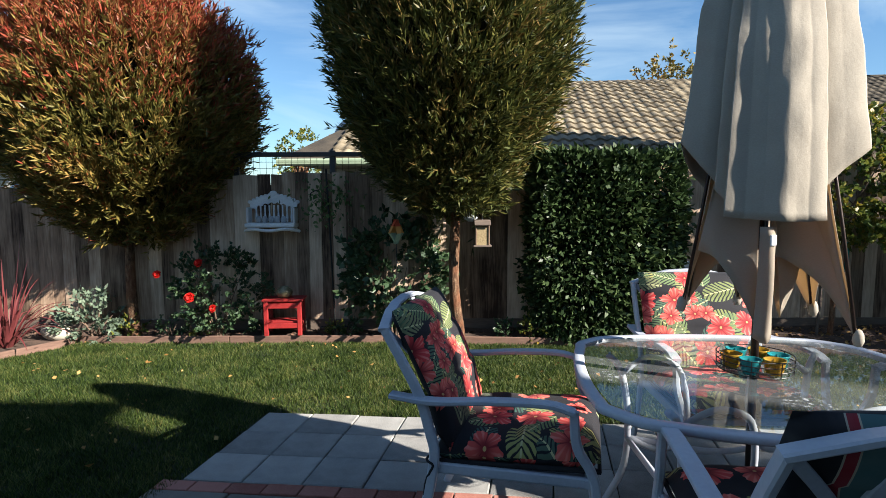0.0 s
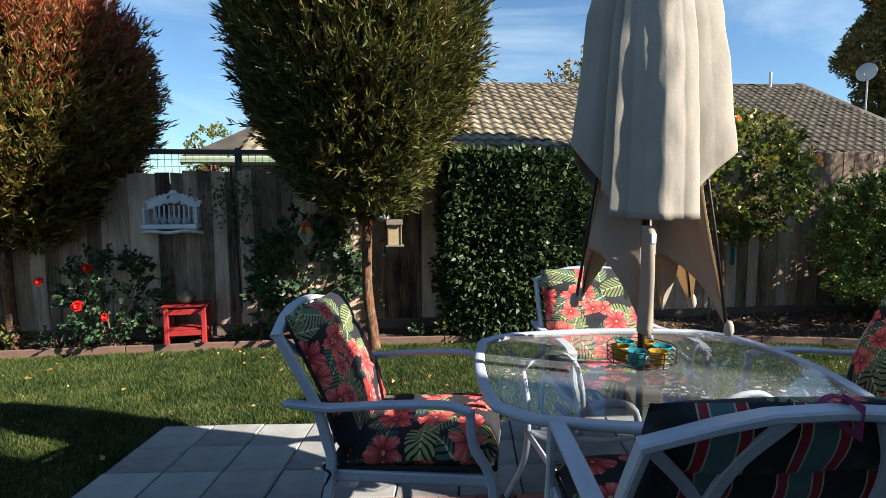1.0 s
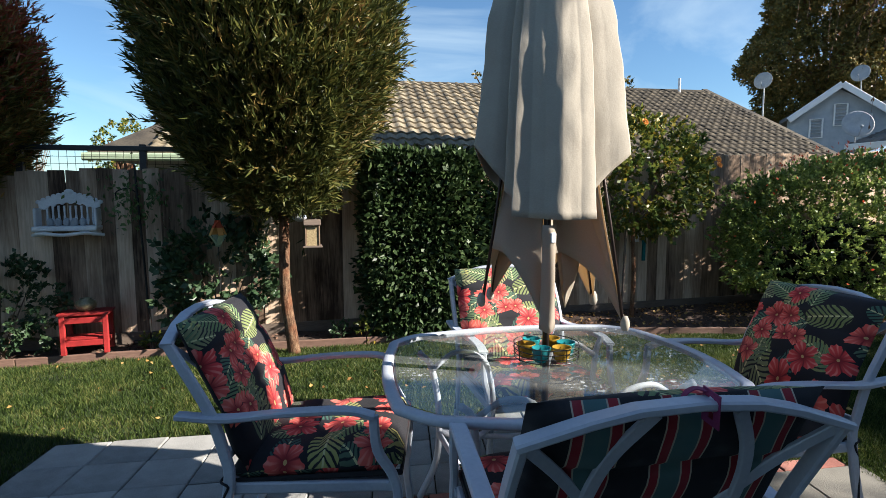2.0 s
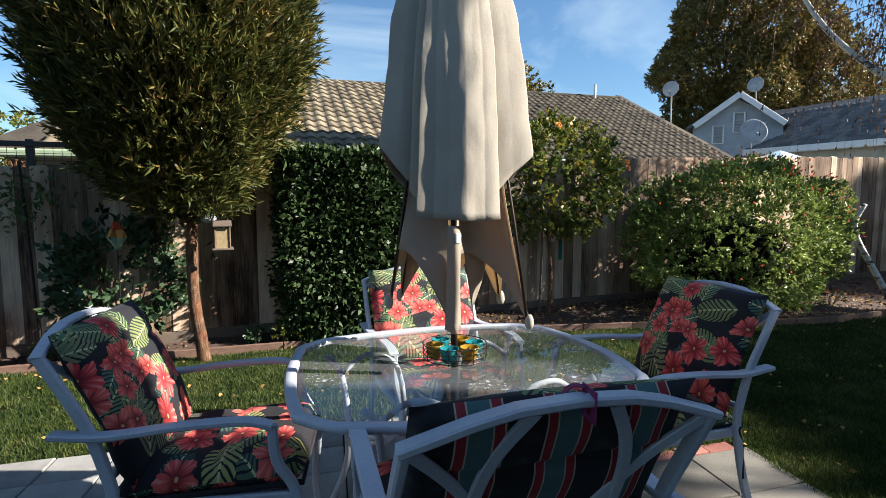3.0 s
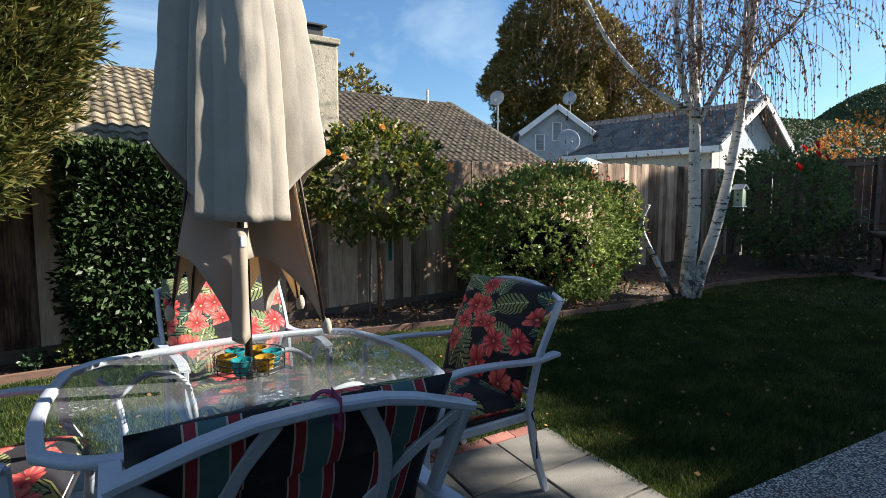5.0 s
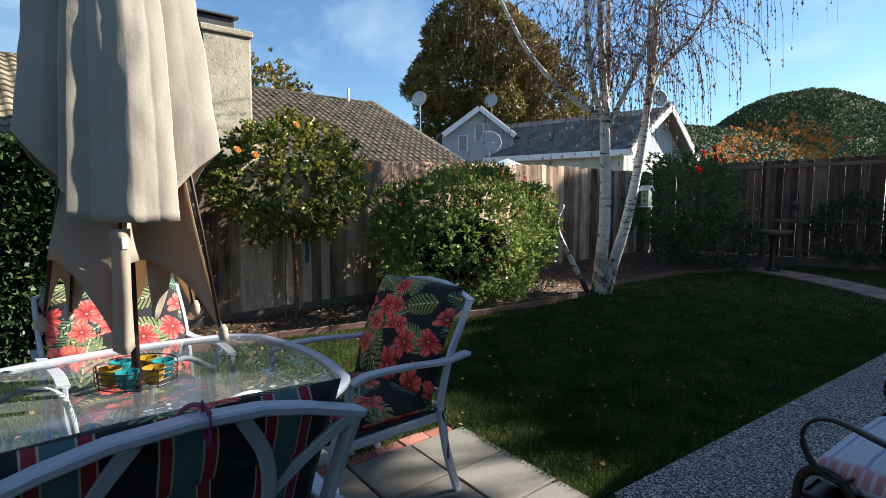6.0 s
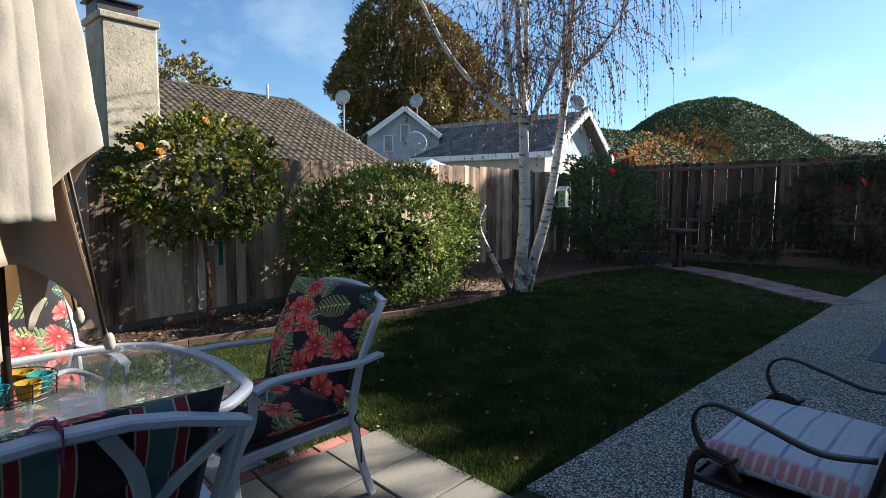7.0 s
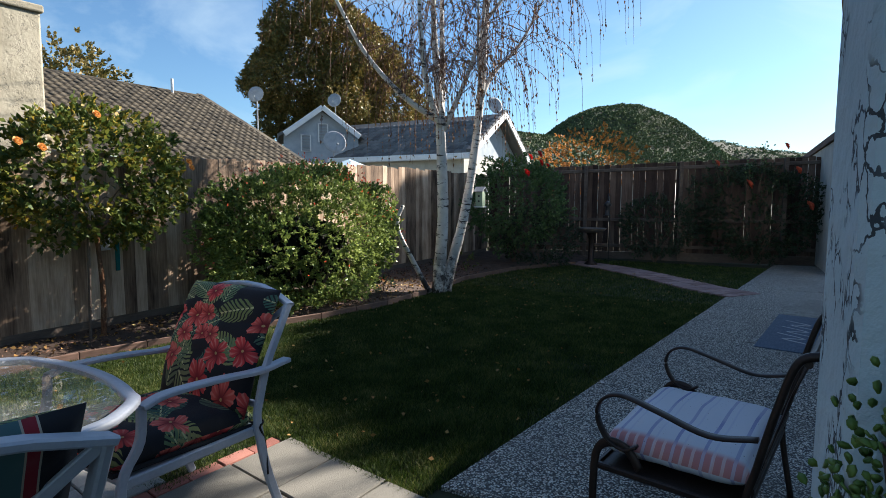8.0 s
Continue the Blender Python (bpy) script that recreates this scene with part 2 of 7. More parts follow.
def canvas_cloth(name, thin_part):
    """Umbrella canvas: woven beige, letting light through."""
    n = Nodes(name)
    p = n.world()
    weave = n.noise(n.world((1, 1, 3.0)), 150, 3, 0.7)
    crease = n.noise(n.world((1, 1, 0.6)), 16, 5, 0.6)
    big = n.noise(p, 5, 4)
    f = n.math("ADD", n.math("MULTIPLY", weave, 0.5), n.math("MULTIPLY", big, 0.5))
    colour = n.ramp(f, [(0.3, (0.30, 0.265, 0.215)), (0.7, (0.44, 0.395, 0.325))])
    node = n.surface(colour, 0.9, 0, n.bump(n.math("ADD", n.math("MULTIPLY", crease, 0.8), n.math("MULTIPLY", weave, 0.12)), 0.32, 0.010))
    thin = n.add("ShaderNodeBsdfTranslucent")
    n.put(thin.inputs["Color"], (0.74, 0.55, 0.33, 1))
    both = n.add("ShaderNodeMixShader")
    both.inputs[0].default_value = thin_part
    n.link(node.outputs[0], both.inputs[1])
    n.link(thin.outputs[0], both.inputs[2])
    n.link(both.outputs[0], n.out.inputs["Surface"])
    return n.mat


def pane_glass(name, tint=(0.93, 0.98, 0.96), dust=0.20):
    """Flat glass: clear straight through, mirror by its angle, a film of dust and dried drops."""
    n = Nodes(name)
    clear = n.add("ShaderNodeBsdfTransparent")
    clear.inputs[0].default_value = (*tint, 1)
    shine = n.add("ShaderNodeBsdfGlossy")
    shine.inputs["Roughness"].default_value = 0.03
    fres = n.add("ShaderNodeFresnel")
    fres.inputs["IOR"].default_value = 1.5
    both = n.add("ShaderNodeMixShader")
    n.link(n.math("MULTIPLY", fres.outputs[0], 1.15), both.inputs[0])
    n.link(clear.outputs[0], both.inputs[1])
    n.link(shine.outputs[0], both.inputs[2])
    film = n.add("ShaderNodeBsdfDiffuse")
    film.inputs[0].default_value = (0.62, 0.66, 0.68, 1)
    spots = n.step(n.noise(n.world(), 46, 5, 0.7), 0.52, 0.66)
    area = n.step(n.noise(n.world(), 2.6, 3), 0.46, 0.66)
    amount = n.math("ADD", dust * 0.4, n.math("MULTIPLY", n.math("MULTIPLY", spots, area), 0.45))
    last = n.add("ShaderNodeMixShader")
    n.link(amount, last.inputs[0])
    n.link(both.outputs[0], last.inputs[1])
    n.link(film.outputs[0], last.inputs[2])
    n.link(last.outputs[0], n.out.inputs["Surface"])
    return n.mat


def cup_glass(name, tint):
    n = Nodes(name)
    node = n.surface(tint, 0.08, 0)
    node.inputs["Transmission Weight"].default_value = 0.55
    node.inputs["IOR"].default_value = 1.4
    return n.mat


def birch_bark(name):
    n = Nodes(name)
    p = n.world((1, 1, 4.0))
    marks = n.step(n.noise(p, 5.5, 5, 0.7), 0.535, 0.61)
    low = n.noise(n.world((1, 1, 0.7)), 6.0, 5, 0.7)
    sep = n.add("ShaderNodeSeparateXYZ")
    n.link(n.world(), sep.inputs[0])
    foot = n.math("SUBTRACT", 1.0, n.step(sep.outputs[2], 0.15, 0.9))
    rough_foot = n.math("MULTIPLY", foot, n.step(low, 0.40, 0.55))
    f = n.math("MAXIMUM", marks, rough_foot)
    tone = n.mix(n.noise(n.world(), 9, 4), (0.44, 0.38, 0.32, 1), (0.78, 0.74, 0.68, 1))
    colour = n.mix(f, tone, (0.035, 0.028, 0.025, 1))
    n.surface(colour, 0.75, 0, n.bump(f, 0.5, 0.006))
    return n.mat


def fissured_bark(name, a, b, c):
    """Flaking bark: long plates with dark fissures between them, redder where it has peeled."""
    n = Nodes(name)
    plates = n.noise(n.world((1, 1, 0.28)), 46, 5, 0.7)
    fine = n.noise(n.world((1, 1, 0.5)), 150, 4, 0.65)
    peel = n.step(n.noise(n.world(), 5, 4), 0.45, 0.62)
    f = n.math("ADD", n.math("MULTIPLY", plates, 0.75), n.math("MULTIPLY", fine, 0.25))
    colour = n.ramp(f, [(0.36, a), (0.50, b), (0.66, c)])
    colour = n.mix(n.math("MULTIPLY", peel, 0.45), colour, (0.22, 0.075, 0.032, 1))
    n.surface(colour, 0.92, 0, n.bump(f, 1.0, 0.02), Specular_IOR_Level=0.25)
    return n.mat


def pebbled(name):
    """Exposed aggregate: small rounded stones in grey cement."""
    n = Nodes(name)
    v = n.add("ShaderNodeTexVoronoi")
    v.inputs["Scale"].default_value = 88
    n.link(n.world(), v.inputs["Vector"])
    col = n.add("ShaderNodeSeparateColor")
    n.link(v.outputs["Color"], col.inputs[0])
    stone = n.ramp(col.outputs[0], [(0.0, (0.16, 0.145, 0.125)), (0.4, (0.52, 0.49, 0.43)), (0.75, (0.68, 0.63, 0.55)), (1.0, (0.82, 0.78, 0.70))])
    gap = n.step(v.outputs["Distance"], 0.35, 0.62)
    big = n.noise(n.world(), 0.9, 4)
    colour = n.mix(gap, stone, (0.055, 0.052, 0.048, 1))
    colour = n.mix(n.math("MULTIPLY", n.step(big, 0.4, 0.7), 0.3), colour, (0.12, 0.11, 0.10, 1))
    n.surface(colour, 0.8, 0, n.bump(n.math("SUBTRACT", 1.0, v.outputs["Distance"]), 0.7, 0.01))
    return n.mat


def stucco(name, a, b, cracks=0.0, relief=0.6):
    n = Nodes(name)
    p = n.world()
    big = n.noise(p, 3, 4)
    lumps = n.noise(p, 26, 5, 0.6)
    colour = n.ramp(big, [(0.3, a), (0.7, b)])
    h = lumps
    if cracks:
        v = n.add("ShaderNodeTexVoronoi", feature="DISTANCE_TO_EDGE")
        v.inputs["Scale"].default_value = 1.0
        m = n.world((30, 30, 20))
        wob = n.add("ShaderNodeTexNoise")
        n.link(m, wob.inputs["Vector"])
        wob.inputs["Scale"].default_value, wob.inputs["Detail"].default_value = 0.8, 6
        n.link(n.vec("ADD", m, n.vec("SCALE", wob.outputs["Color"])), v.inputs["Vector"])
        for node in n.tree.nodes:
            if node.bl_idname == "ShaderNodeVectorMath" and node.operation == "SCALE":
                node.inputs["Scale"].default_value = 3.0
        line = n.math("MULTIPLY", n.math("LESS_THAN", v.outputs["Distance"], 0.045), n.step(n.noise(p, 9, 3), 0.48, 0.56))
        colour = n.mix(n.math("MULTIPLY", line, cracks), colour, (0.05, 0.055, 0.06, 1))
        h = n.math("SUBTRACT", lumps, n.math("MULTIPLY", line, 0.8))
    n.surface(colour, 0.9, 0, n.bump(h, relief, 0.012))
    return n.mat


M = {}
M["white_metal"] = worn("white_painted_metal", (0.36, 0.39, 0.46), (0.50, 0.53, 0.58), 0.40, 3, 60, 0.08)
M["dark_metal"] = worn("dark_bronze_metal", (0.020, 0.014, 0.012), (0.055, 0.035, 0.028), 0.45, 8, 70, 0.2, 0.6)
M["black_metal"] = worn("black_wire", (0.01, 0.01, 0.01), (0.03, 0.03, 0.03), 0.45, 8, 70, 0.1, 0.5)
M["tropical"] = tropical_cloth("tropical_print_cloth")
M["striped"] = striped_cloth("striped_cloth")
M["plaid"] = plaid_cloth("plaid_cloth")
M["canvas"] = canvas_cloth("umbrella_canvas", 0.05)
M["canvas_thin"] = canvas_cloth("single_umbrella_canvas", 0.38)
M["black_cloth"] = worn("black_piping", (0.006, 0.006, 0.008), (0.015, 0.015, 0.018), 0.9, 20, 300, 0.2)
M["ribbon"] = worn("plum_ribbon", (0.14, 0.012, 0.06), (0.24, 0.03, 0.11), 0.7, 20, 200, 0.2)
M["table_glass"] = pane_glass("table_glass")
M["amber_glass"] = cup_glass("amber_glass", (0.55, 0.33, 0.04))
M["teal_glass"] = cup_glass("teal_glass", (0.03, 0.33, 0.36))
M["wax"] = worn("candle_wax", (0.55, 0.50, 0.38), (0.70, 0.66, 0.52), 0.5)
M["fence"] = fence_wood("weathered_fence_board", (0.045, 0.026, 0.017), (0.33, 0.225, 0.152), (0.70, 0.54, 0.40))
# east fence boards, darker than those of the north fence
M["fence_dark"] = fence_wood("dark_fence_board", (0.028, 0.017, 0.014), (0.085, 0.052, 0.038), (0.20, 0.135, 0.10))
M["rail"] = worn("fence_rail", (0.07, 0.05, 0.04), (0.17, 0.13, 0.10), 0.9, 4, 60, 0.5, 0, (0.2, 1, 1))
M["edging"] = worn("edging_board", (0.10, 0.055, 0.04), (0.24, 0.14, 0.10), 0.85, 4, 60, 0.5, 0, (0.2, 1, 1))
M["mulch"] = worn("bark_mulch", (0.030, 0.020, 0.014), (0.11, 0.065, 0.045), 0.95, 7, 60, 0.9)
M["chips"] = worn("mulch_chips", (0.05, 0.028, 0.018), (0.22, 0.12, 0.075), 0.95, 9, 60, 0.5, 0, (1, 1, 1), 0.8, True)
M["soil"] = worn("soil", (0.026, 0.028, 0.014), (0.062, 0.058, 0.030), 0.95, 3, 40, 0.8)
M["turf"] = worn("turf_floor", (0.012, 0.018, 0.006), (0.040, 0.042, 0.016), 0.95, 3, 60, 0.8)
M["grass"] = leafy("grass_blades", [(0.007, 0.018, 0.0035), (0.025, 0.050, 0.0085), (0.076, 0.112, 0.021), (0.23, 0.21, 0.075)], 0.6, 0.34, 3.0)
M["pale_paver"] = worn("pale_concrete_paver", (0.18, 0.175, 0.165), (0.345, 0.338, 0.315), 0.9, 5, 130, 0.7, 0, (1, 1, 1), 0.22)
M["paver"] = worn("concrete_paver", (0.092, 0.085, 0.072), (0.195, 0.180, 0.150), 0.9, 4, 150, 0.8, 0, (1, 1, 1), 0.35)
M["slab"] = worn("cream_slab", (0.26, 0.215, 0.155), (0.37, 0.32, 0.24), 0.9, 3, 120, 0.4, 0, (1, 1, 1), 0.2)
M["brick"] = worn("red_brick", (0.22, 0.075, 0.055), (0.40, 0.17, 0.13), 0.9, 6, 90, 0.6, 0, (1, 1, 1), 0.4)
M["joint"] = worn("joint_sand", (0.035, 0.032, 0.028), (0.09, 0.085, 0.075), 0.95, 8, 90, 0.6)
M["pebbled"] = pebbled("exposed_aggregate")
M["flagstone"] = worn("pink_flagstone", (0.20, 0.115, 0.105), (0.34, 0.22, 0.20), 0.85, 5, 60, 0.5, 0, (1, 1, 1), 0.3)
M["bark"] = fissured_bark("reddish_bark", (0.030, 0.016, 0.010), (0.13, 0.070, 0.040), (0.27, 0.175, 0.105))
M["twig"] = worn("twig", (0.08, 0.05, 0.035), (0.18, 0.12, 0.08), 0.9, 20, 90, 0.4)
M["birch"] = birch_bark("birch_bark")
M["birch_twig"] = worn("birch_twig", (0.10, 0.05, 0.035), (0.20, 0.11, 0.08), 0.85, 20, 90, 0.3)
M["hop"] = leafy("hopbush_leaf", [(0.012, 0.018, 0.006), (0.046, 0.060, 0.016), (0.125, 0.125, 0.030), (0.24, 0.14, 0.05)], 0.42, 0.20, 1.6)
M["hop_bronze"] = leafy("bronzed_hopbush_leaf", [(0.034, 0.038, 0.010), (0.115, 0.110, 0.026), (0.26, 0.20, 0.05), (0.36, 0.18, 0.06)], 0.42, 0.22, 1.6)
M["hop_red"] = leafy("reddened_hopbush_leaf", [(0.13, 0.088, 0.026), (0.24, 0.092, 0.036), (0.33, 0.072, 0.038), (0.35, 0.045, 0.03)], 0.42, 0.22, 1.3)
M["hedge"] = leafy("glossy_hedge_leaf", [(0.010, 0.022, 0.007), (0.034, 0.062, 0.020), (0.095, 0.135, 0.050)], 0.45, 0.14)
# near-black: the shade inside crowns is put into this leaf colour
M["inner_leaf"] = leafy("inner_shade_leaf", [(0.006, 0.008, 0.003), (0.014, 0.017, 0.007)], 0.8, 0.0)
M["rose_leaf"] = leafy("rose_leaf", [(0.022, 0.048, 0.022), (0.045, 0.085, 0.040), (0.080, 0.12, 0.055)], 0.40, 0.2)
M["rose_yellowing"] = leafy("yellowing_rose_leaf", [(0.030, 0.058, 0.016), (0.080, 0.12, 0.026), (0.18, 0.19, 0.035), (0.45, 0.26, 0.03)], 0.42, 0.3, 2.2)
M["salvia"] = leafy("salvia_leaf", [(0.05, 0.085, 0.022), (0.21, 0.28, 0.07), (0.47, 0.52, 0.15)], 0.42, 0.32)
M["sage"] = leafy("grey_green_leaf", [(0.08, 0.12, 0.08), (0.14, 0.19, 0.13), (0.20, 0.25, 0.17)], 0.6, 0.2)
M["dark_leaf"] = leafy("dark_shrub_leaf", [(0.018, 0.030, 0.014), (0.034, 0.055, 0.024), (0.06, 0.085, 0.04)], 0.4, 0.15)
M["bright_leaf"] = leafy("bright_shrub_leaf", [(0.05, 0.10, 0.032), (0.10, 0.175, 0.06), (0.19, 0.26, 0.10)], 0.4, 0.3)
M["jade"] = leafy("jade_leaf", [(0.08, 0.14, 0.03), (0.14, 0.22, 0.05), (0.22, 0.28, 0.07)], 0.3, 0.15)
M["orange_leaf"] = leafy("autumn_leaf", [(0.34, 0.12, 0.025), (0.54, 0.21, 0.04), (0.62, 0.33, 0.07)], 0.5, 0.42)
M["oak"] = leafy("oak_leaf", [(0.055, 0.062, 0.018), (0.14, 0.13, 0.036), (0.26, 0.185, 0.052), (0.36, 0.21, 0.065)], 0.5, 0.15, 0.25)
M["phormium"] = leafy("red_flax_leaf", [(0.09, 0.018, 0.020), (0.18, 0.045, 0.045), (0.30, 0.11, 0.09)], 0.4, 0.15)
M["red_petal"] = leafy("red_petal", [(0.50, 0.012, 0.010), (0.70, 0.03, 0.02)], 0.5, 0.3)
M["coral_petal"] = leafy("coral_petal", [(0.55, 0.06, 0.03), (0.72, 0.16, 0.07)], 0.5, 0.3)
M["peach_petal"] = leafy("peach_petal", [(0.70, 0.30, 0.06), (0.80, 0.46, 0.16)], 0.5, 0.3)
M["dry_leaf"] = leafy("fallen_leaf", [(0.20, 0.10, 0.03), (0.36, 0.20, 0.06), (0.45, 0.32, 0.12)], 0.7, 0.1)
M["catkin"] = leafy("dry_birch_leaf", [(0.07, 0.038, 0.022), (0.14, 0.075, 0.04), (0.24, 0.12, 0.05)], 0.7, 0.2, 0.8)
M["red_paint"] = worn("red_paint", (0.20, 0.010, 0.010), (0.38, 0.024, 0.022), 0.6, 8, 70, 0.3)
M["white_paint"] = worn("white_paint", (0.55, 0.57, 0.58), (0.78, 0.79, 0.79), 0.6, 5, 60, 0.2)
M["green_paint"] = worn("pale_green_paint", (0.25, 0.33, 0.22), (0.36, 0.44, 0.30), 0.7, 6, 60, 0.2)
M["ceramic"] = worn("mottled_ceramic", (0.09, 0.075, 0.04), (0.30, 0.26, 0.15), 0.3, 30, 90, 0.1)
M["seed"] = worn("bird_seed", (0.20, 0.14, 0.07), (0.42, 0.33, 0.18), 0.9, 90, 300, 0.6)
M["stone"] = worn("pale_boulder", (0.32, 0.28, 0.22), (0.52, 0.47, 0.38), 0.9, 5, 50, 0.6)
M["tile_roof"] = worn("concrete_roof_tile", (0.030, 0.024, 0.017), (0.100, 0.080, 0.054), 0.9, 3.0, 40, 0.5, 0, (1, 1, 1), 0.28)
M["tile_rest"] = worn("concrete_roof_tiles", (0.030, 0.024, 0.017), (0.100, 0.080, 0.054), 0.9, 3.0, 40, 0.5, 0, (1, 1, 1), 0.28, True)
M["pale_tile"] = worn("lichened_roof_tile", (0.105, 0.082, 0.052), (0.29, 0.238, 0.160), 0.9, 3.0, 40, 0.5, 0, (1, 1, 1), 0.30)
M["pale_rest"] = worn("lichened_roof_tiles", (0.105, 0.082, 0.052), (0.29, 0.238, 0.160), 0.9, 3.0, 40, 0.5, 0, (1, 1, 1), 0.30, True)
M["slate_tile"] = worn("grey_roof_tile", (0.085, 0.09, 0.095), (0.17, 0.175, 0.18), 0.85, 1.2, 40, 0.5, 0, (1, 1, 1), 0.4, True)
M["house_wall"] = stucco("pale_stucco", (0.42, 0.40, 0.35), (0.56, 0.54, 0.48))
M["chimney"] = stucco("chimney_stucco", (0.31, 0.275, 0.20), (0.46, 0.41, 0.31), 0.5)
M["post"] = stucco("post_stucco", (0.40, 0.48, 0.50), (0.54, 0.62, 0.63), 1.0)
M["blue_wall"] = stucco("grey_blue_siding", (0.30, 0.35, 0.40), (0.40, 0.45, 0.50))
M["trim_white"] = worn("white_trim", (0.70, 0.71, 0.72), (0.82, 0.83, 0.83), 0.6, 3, 40, 0.1)
M["dish"] = worn("satellite_dish_paint", (0.26, 0.28, 0.30), (0.40, 0.42, 0.44), 0.5, 4, 40, 0.1)
M["blue_canvas"] = worn("pale_blue_canvas", (0.30, 0.44, 0.56), (0.48, 0.60, 0.68), 0.85, 4, 90, 0.2)
M["mat"] = worn("blue_doormat", (0.06, 0.085, 0.13), (0.15, 0.19, 0.25), 0.95, 12, 160, 0.6, 0, (1, 5, 1))
M["hill"] = worn("hill_scrub", (0.009, 0.016, 0.006), (0.030, 0.036, 0.014), 0.95, 0.035, 0.3, 0.3, island=True)
M["hill_tree"] = leafy("hill_tree", [(0.05, 0.078, 0.038), (0.10, 0.135, 0.062), (0.19, 0.20, 0.085)], 0.95, 0.0, 0.02)
M["shingle"] = worn("brown_eave_board", (0.05, 0.022, 0.014), (0.12, 0.055, 0.035), 0.8, 4, 50, 0.3)
M["plastic_dark"] = worn("dark_plastic", (0.015, 0.015, 0.016), (0.04, 0.04, 0.042), 0.5, 6, 80, 0.1)

# ---- building helpers ----
RNG = np.random.default_rng(7)


def finish(ob, mat, smooth):
    ob.data.materials.append(mat)
    if smooth:
        ob.data.polygons.foreach_set("use_smooth", [True] * len(ob.data.polygons))
    return ob


def part(name, bm, mat, parent=None, label="", smooth=False):
    """Links a bmesh as one mesh object, under its thing if one is given."""
    bmesh.ops.recalc_face_normals(bm, faces=bm.faces)
    mesh = bpy.data.meshes.new(name)
    bm.to_mesh(mesh)
    bm.free()
    ob = finish(new(name, mesh), mat, smooth)
    if parent is not None:
        ob.parent = parent
    if label:
        ob["label"] = label
    return ob


def solid(name, verts, faces, mat, parent=None, smooth=False):
    """One mesh object from arrays."""
    mesh = bpy.data.meshes.new(name)
    verts, faces = np.asarray(verts, np.float32), np.asarray(faces, np.int32)
    n, k = faces.shape
    mesh.vertices.add(len(verts))
    mesh.vertices.foreach_set("co", verts.ravel())
    mesh.loops.add(n * k)
    mesh.loops.foreach_set("vertex_index", faces.ravel())
    mesh.polygons.add(n)
    mesh.polygons.foreach_set("loop_start", np.arange(0, n * k, k, dtype=np.int32))
    mesh.update(calc_edges=True)
    ob = finish(new(name, mesh), mat, smooth)
    if parent is not None:
        ob.parent = parent
    return ob


def thing(name, label, category, at=None, group="", kind=""):
    """An Empty that holds the parts of one thing."""
    ob = new(name)
    ob.empty_display_size = 0.1
    if at is not None:
        ob.matrix_world = at
    return tagged(ob, label, category, group, kind)


def box(bm, centre, size, bevel=0.0, turn=None):
    r = bmesh.ops.create_cube(bm, size=1)
    m = Matrix.Translation(centre) @ (turn or Matrix()) @ Matrix.Diagonal((*size, 1))
    bmesh.ops.transform(bm, matrix=m, verts=r["verts"])
    if bevel:
        edges = list({e for v in r["verts"] for e in v.link_edges})
        bmesh.ops.bevel(bm, geom=edges, offset=bevel, segments=2, profile=0.5, affect="EDGES")


def tube(bm, points, radius, seg=8, flat=None, up=(0, 0, 1), closed=False):
    """Sweeps a round section, or a flat one (width, height), along points. radius may be a list."""
    pts = [Vector(p) for p in points]
    count = len(pts)
    rings = []
    net = pts[-1] - pts[0]
    if not flat and not closed and abs(net.z) > 0.7 * net.length:
        up = (0.2, 1, 0)
    for i, p in enumerate(pts):
        a = pts[i - 1] if (i or closed) else p
        b = pts[(i + 1) % count] if (i < count - 1 or closed) else p
        d = (b - a).normalized()
        side = d.cross(Vector(up))
        if side.length < 1e-3:
            side = d.cross(Vector((0, 1, 0)))
        side.normalize()
        top = side.cross(d).normalized()
        ring = []
        if flat:
            w, h = flat[0] / 2, flat[1] / 2
            c = min(w, h) * 0.45
            for x, y in ((w, h - c), (w - c, h), (c - w, h), (-w, h - c), (-w, c - h), (c - w, -h), (w - c, -h), (w, c - h)):
                ring.append(bm.verts.new(p + side * x + top * y))
        else:
            r = radius[i] if isinstance(radius, (list, tuple)) else radius
            for k in range(seg):
                t = 2 * math.pi * k / seg
                ring.append(bm.verts.new(p + side * (math.cos(t) * r) + top * (math.sin(t) * r)))
        rings.append(ring)
    k = len(rings[0])
    for i in range(count if closed else count - 1):
        a, b = rings[i], rings[(i + 1) % count]
        for j in range(k):
            bm.faces.new((a[j], a[(j + 1) % k], b[(j + 1) % k], b[j]))
    if not closed:
        bm.faces.new(rings[0][::-1])
        bm.faces.new(rings[-1])


def lathe(bm, profile, seg=20, at=(0, 0, 0)):
    at = Vector(at)
    rings = []
    for r, z in profile:
        rings.append([bm.verts.new(at + Vector((r * math.cos(2 * math.pi * k / seg), r * math.sin(2 * math.pi * k / seg), z))) for k in range(seg)])
    for a, b in zip(rings, rings[1:]):
        for j in range(seg):
            bm.faces.new((a[j], a[(j + 1) % seg], b[(j + 1) % seg], b[j]))
    bm.faces.new(rings[0][::-1])
    bm.faces.new(rings[-1])


def curve(points, steps=6):
    """A smooth line through points."""
    p = [Vector(q) for q in points]
    p = [p[0] * 2 - p[1]] + p + [p[-1] * 2 - p[-2]]
    out = []
    for i in range(1, len(p) - 2):
        for s in range(steps):
            t = s / steps
            a, b, c, d = p[i - 1], p[i], p[i + 1], p[i + 2]
            out.append(0.5 * (2 * b + (c - a) * t + (2 * a - 5 * b + 4 * c - d) * t * t + (3 * b - a - 3 * c + d) * t ** 3))
    out.append(p[-2])
    return out


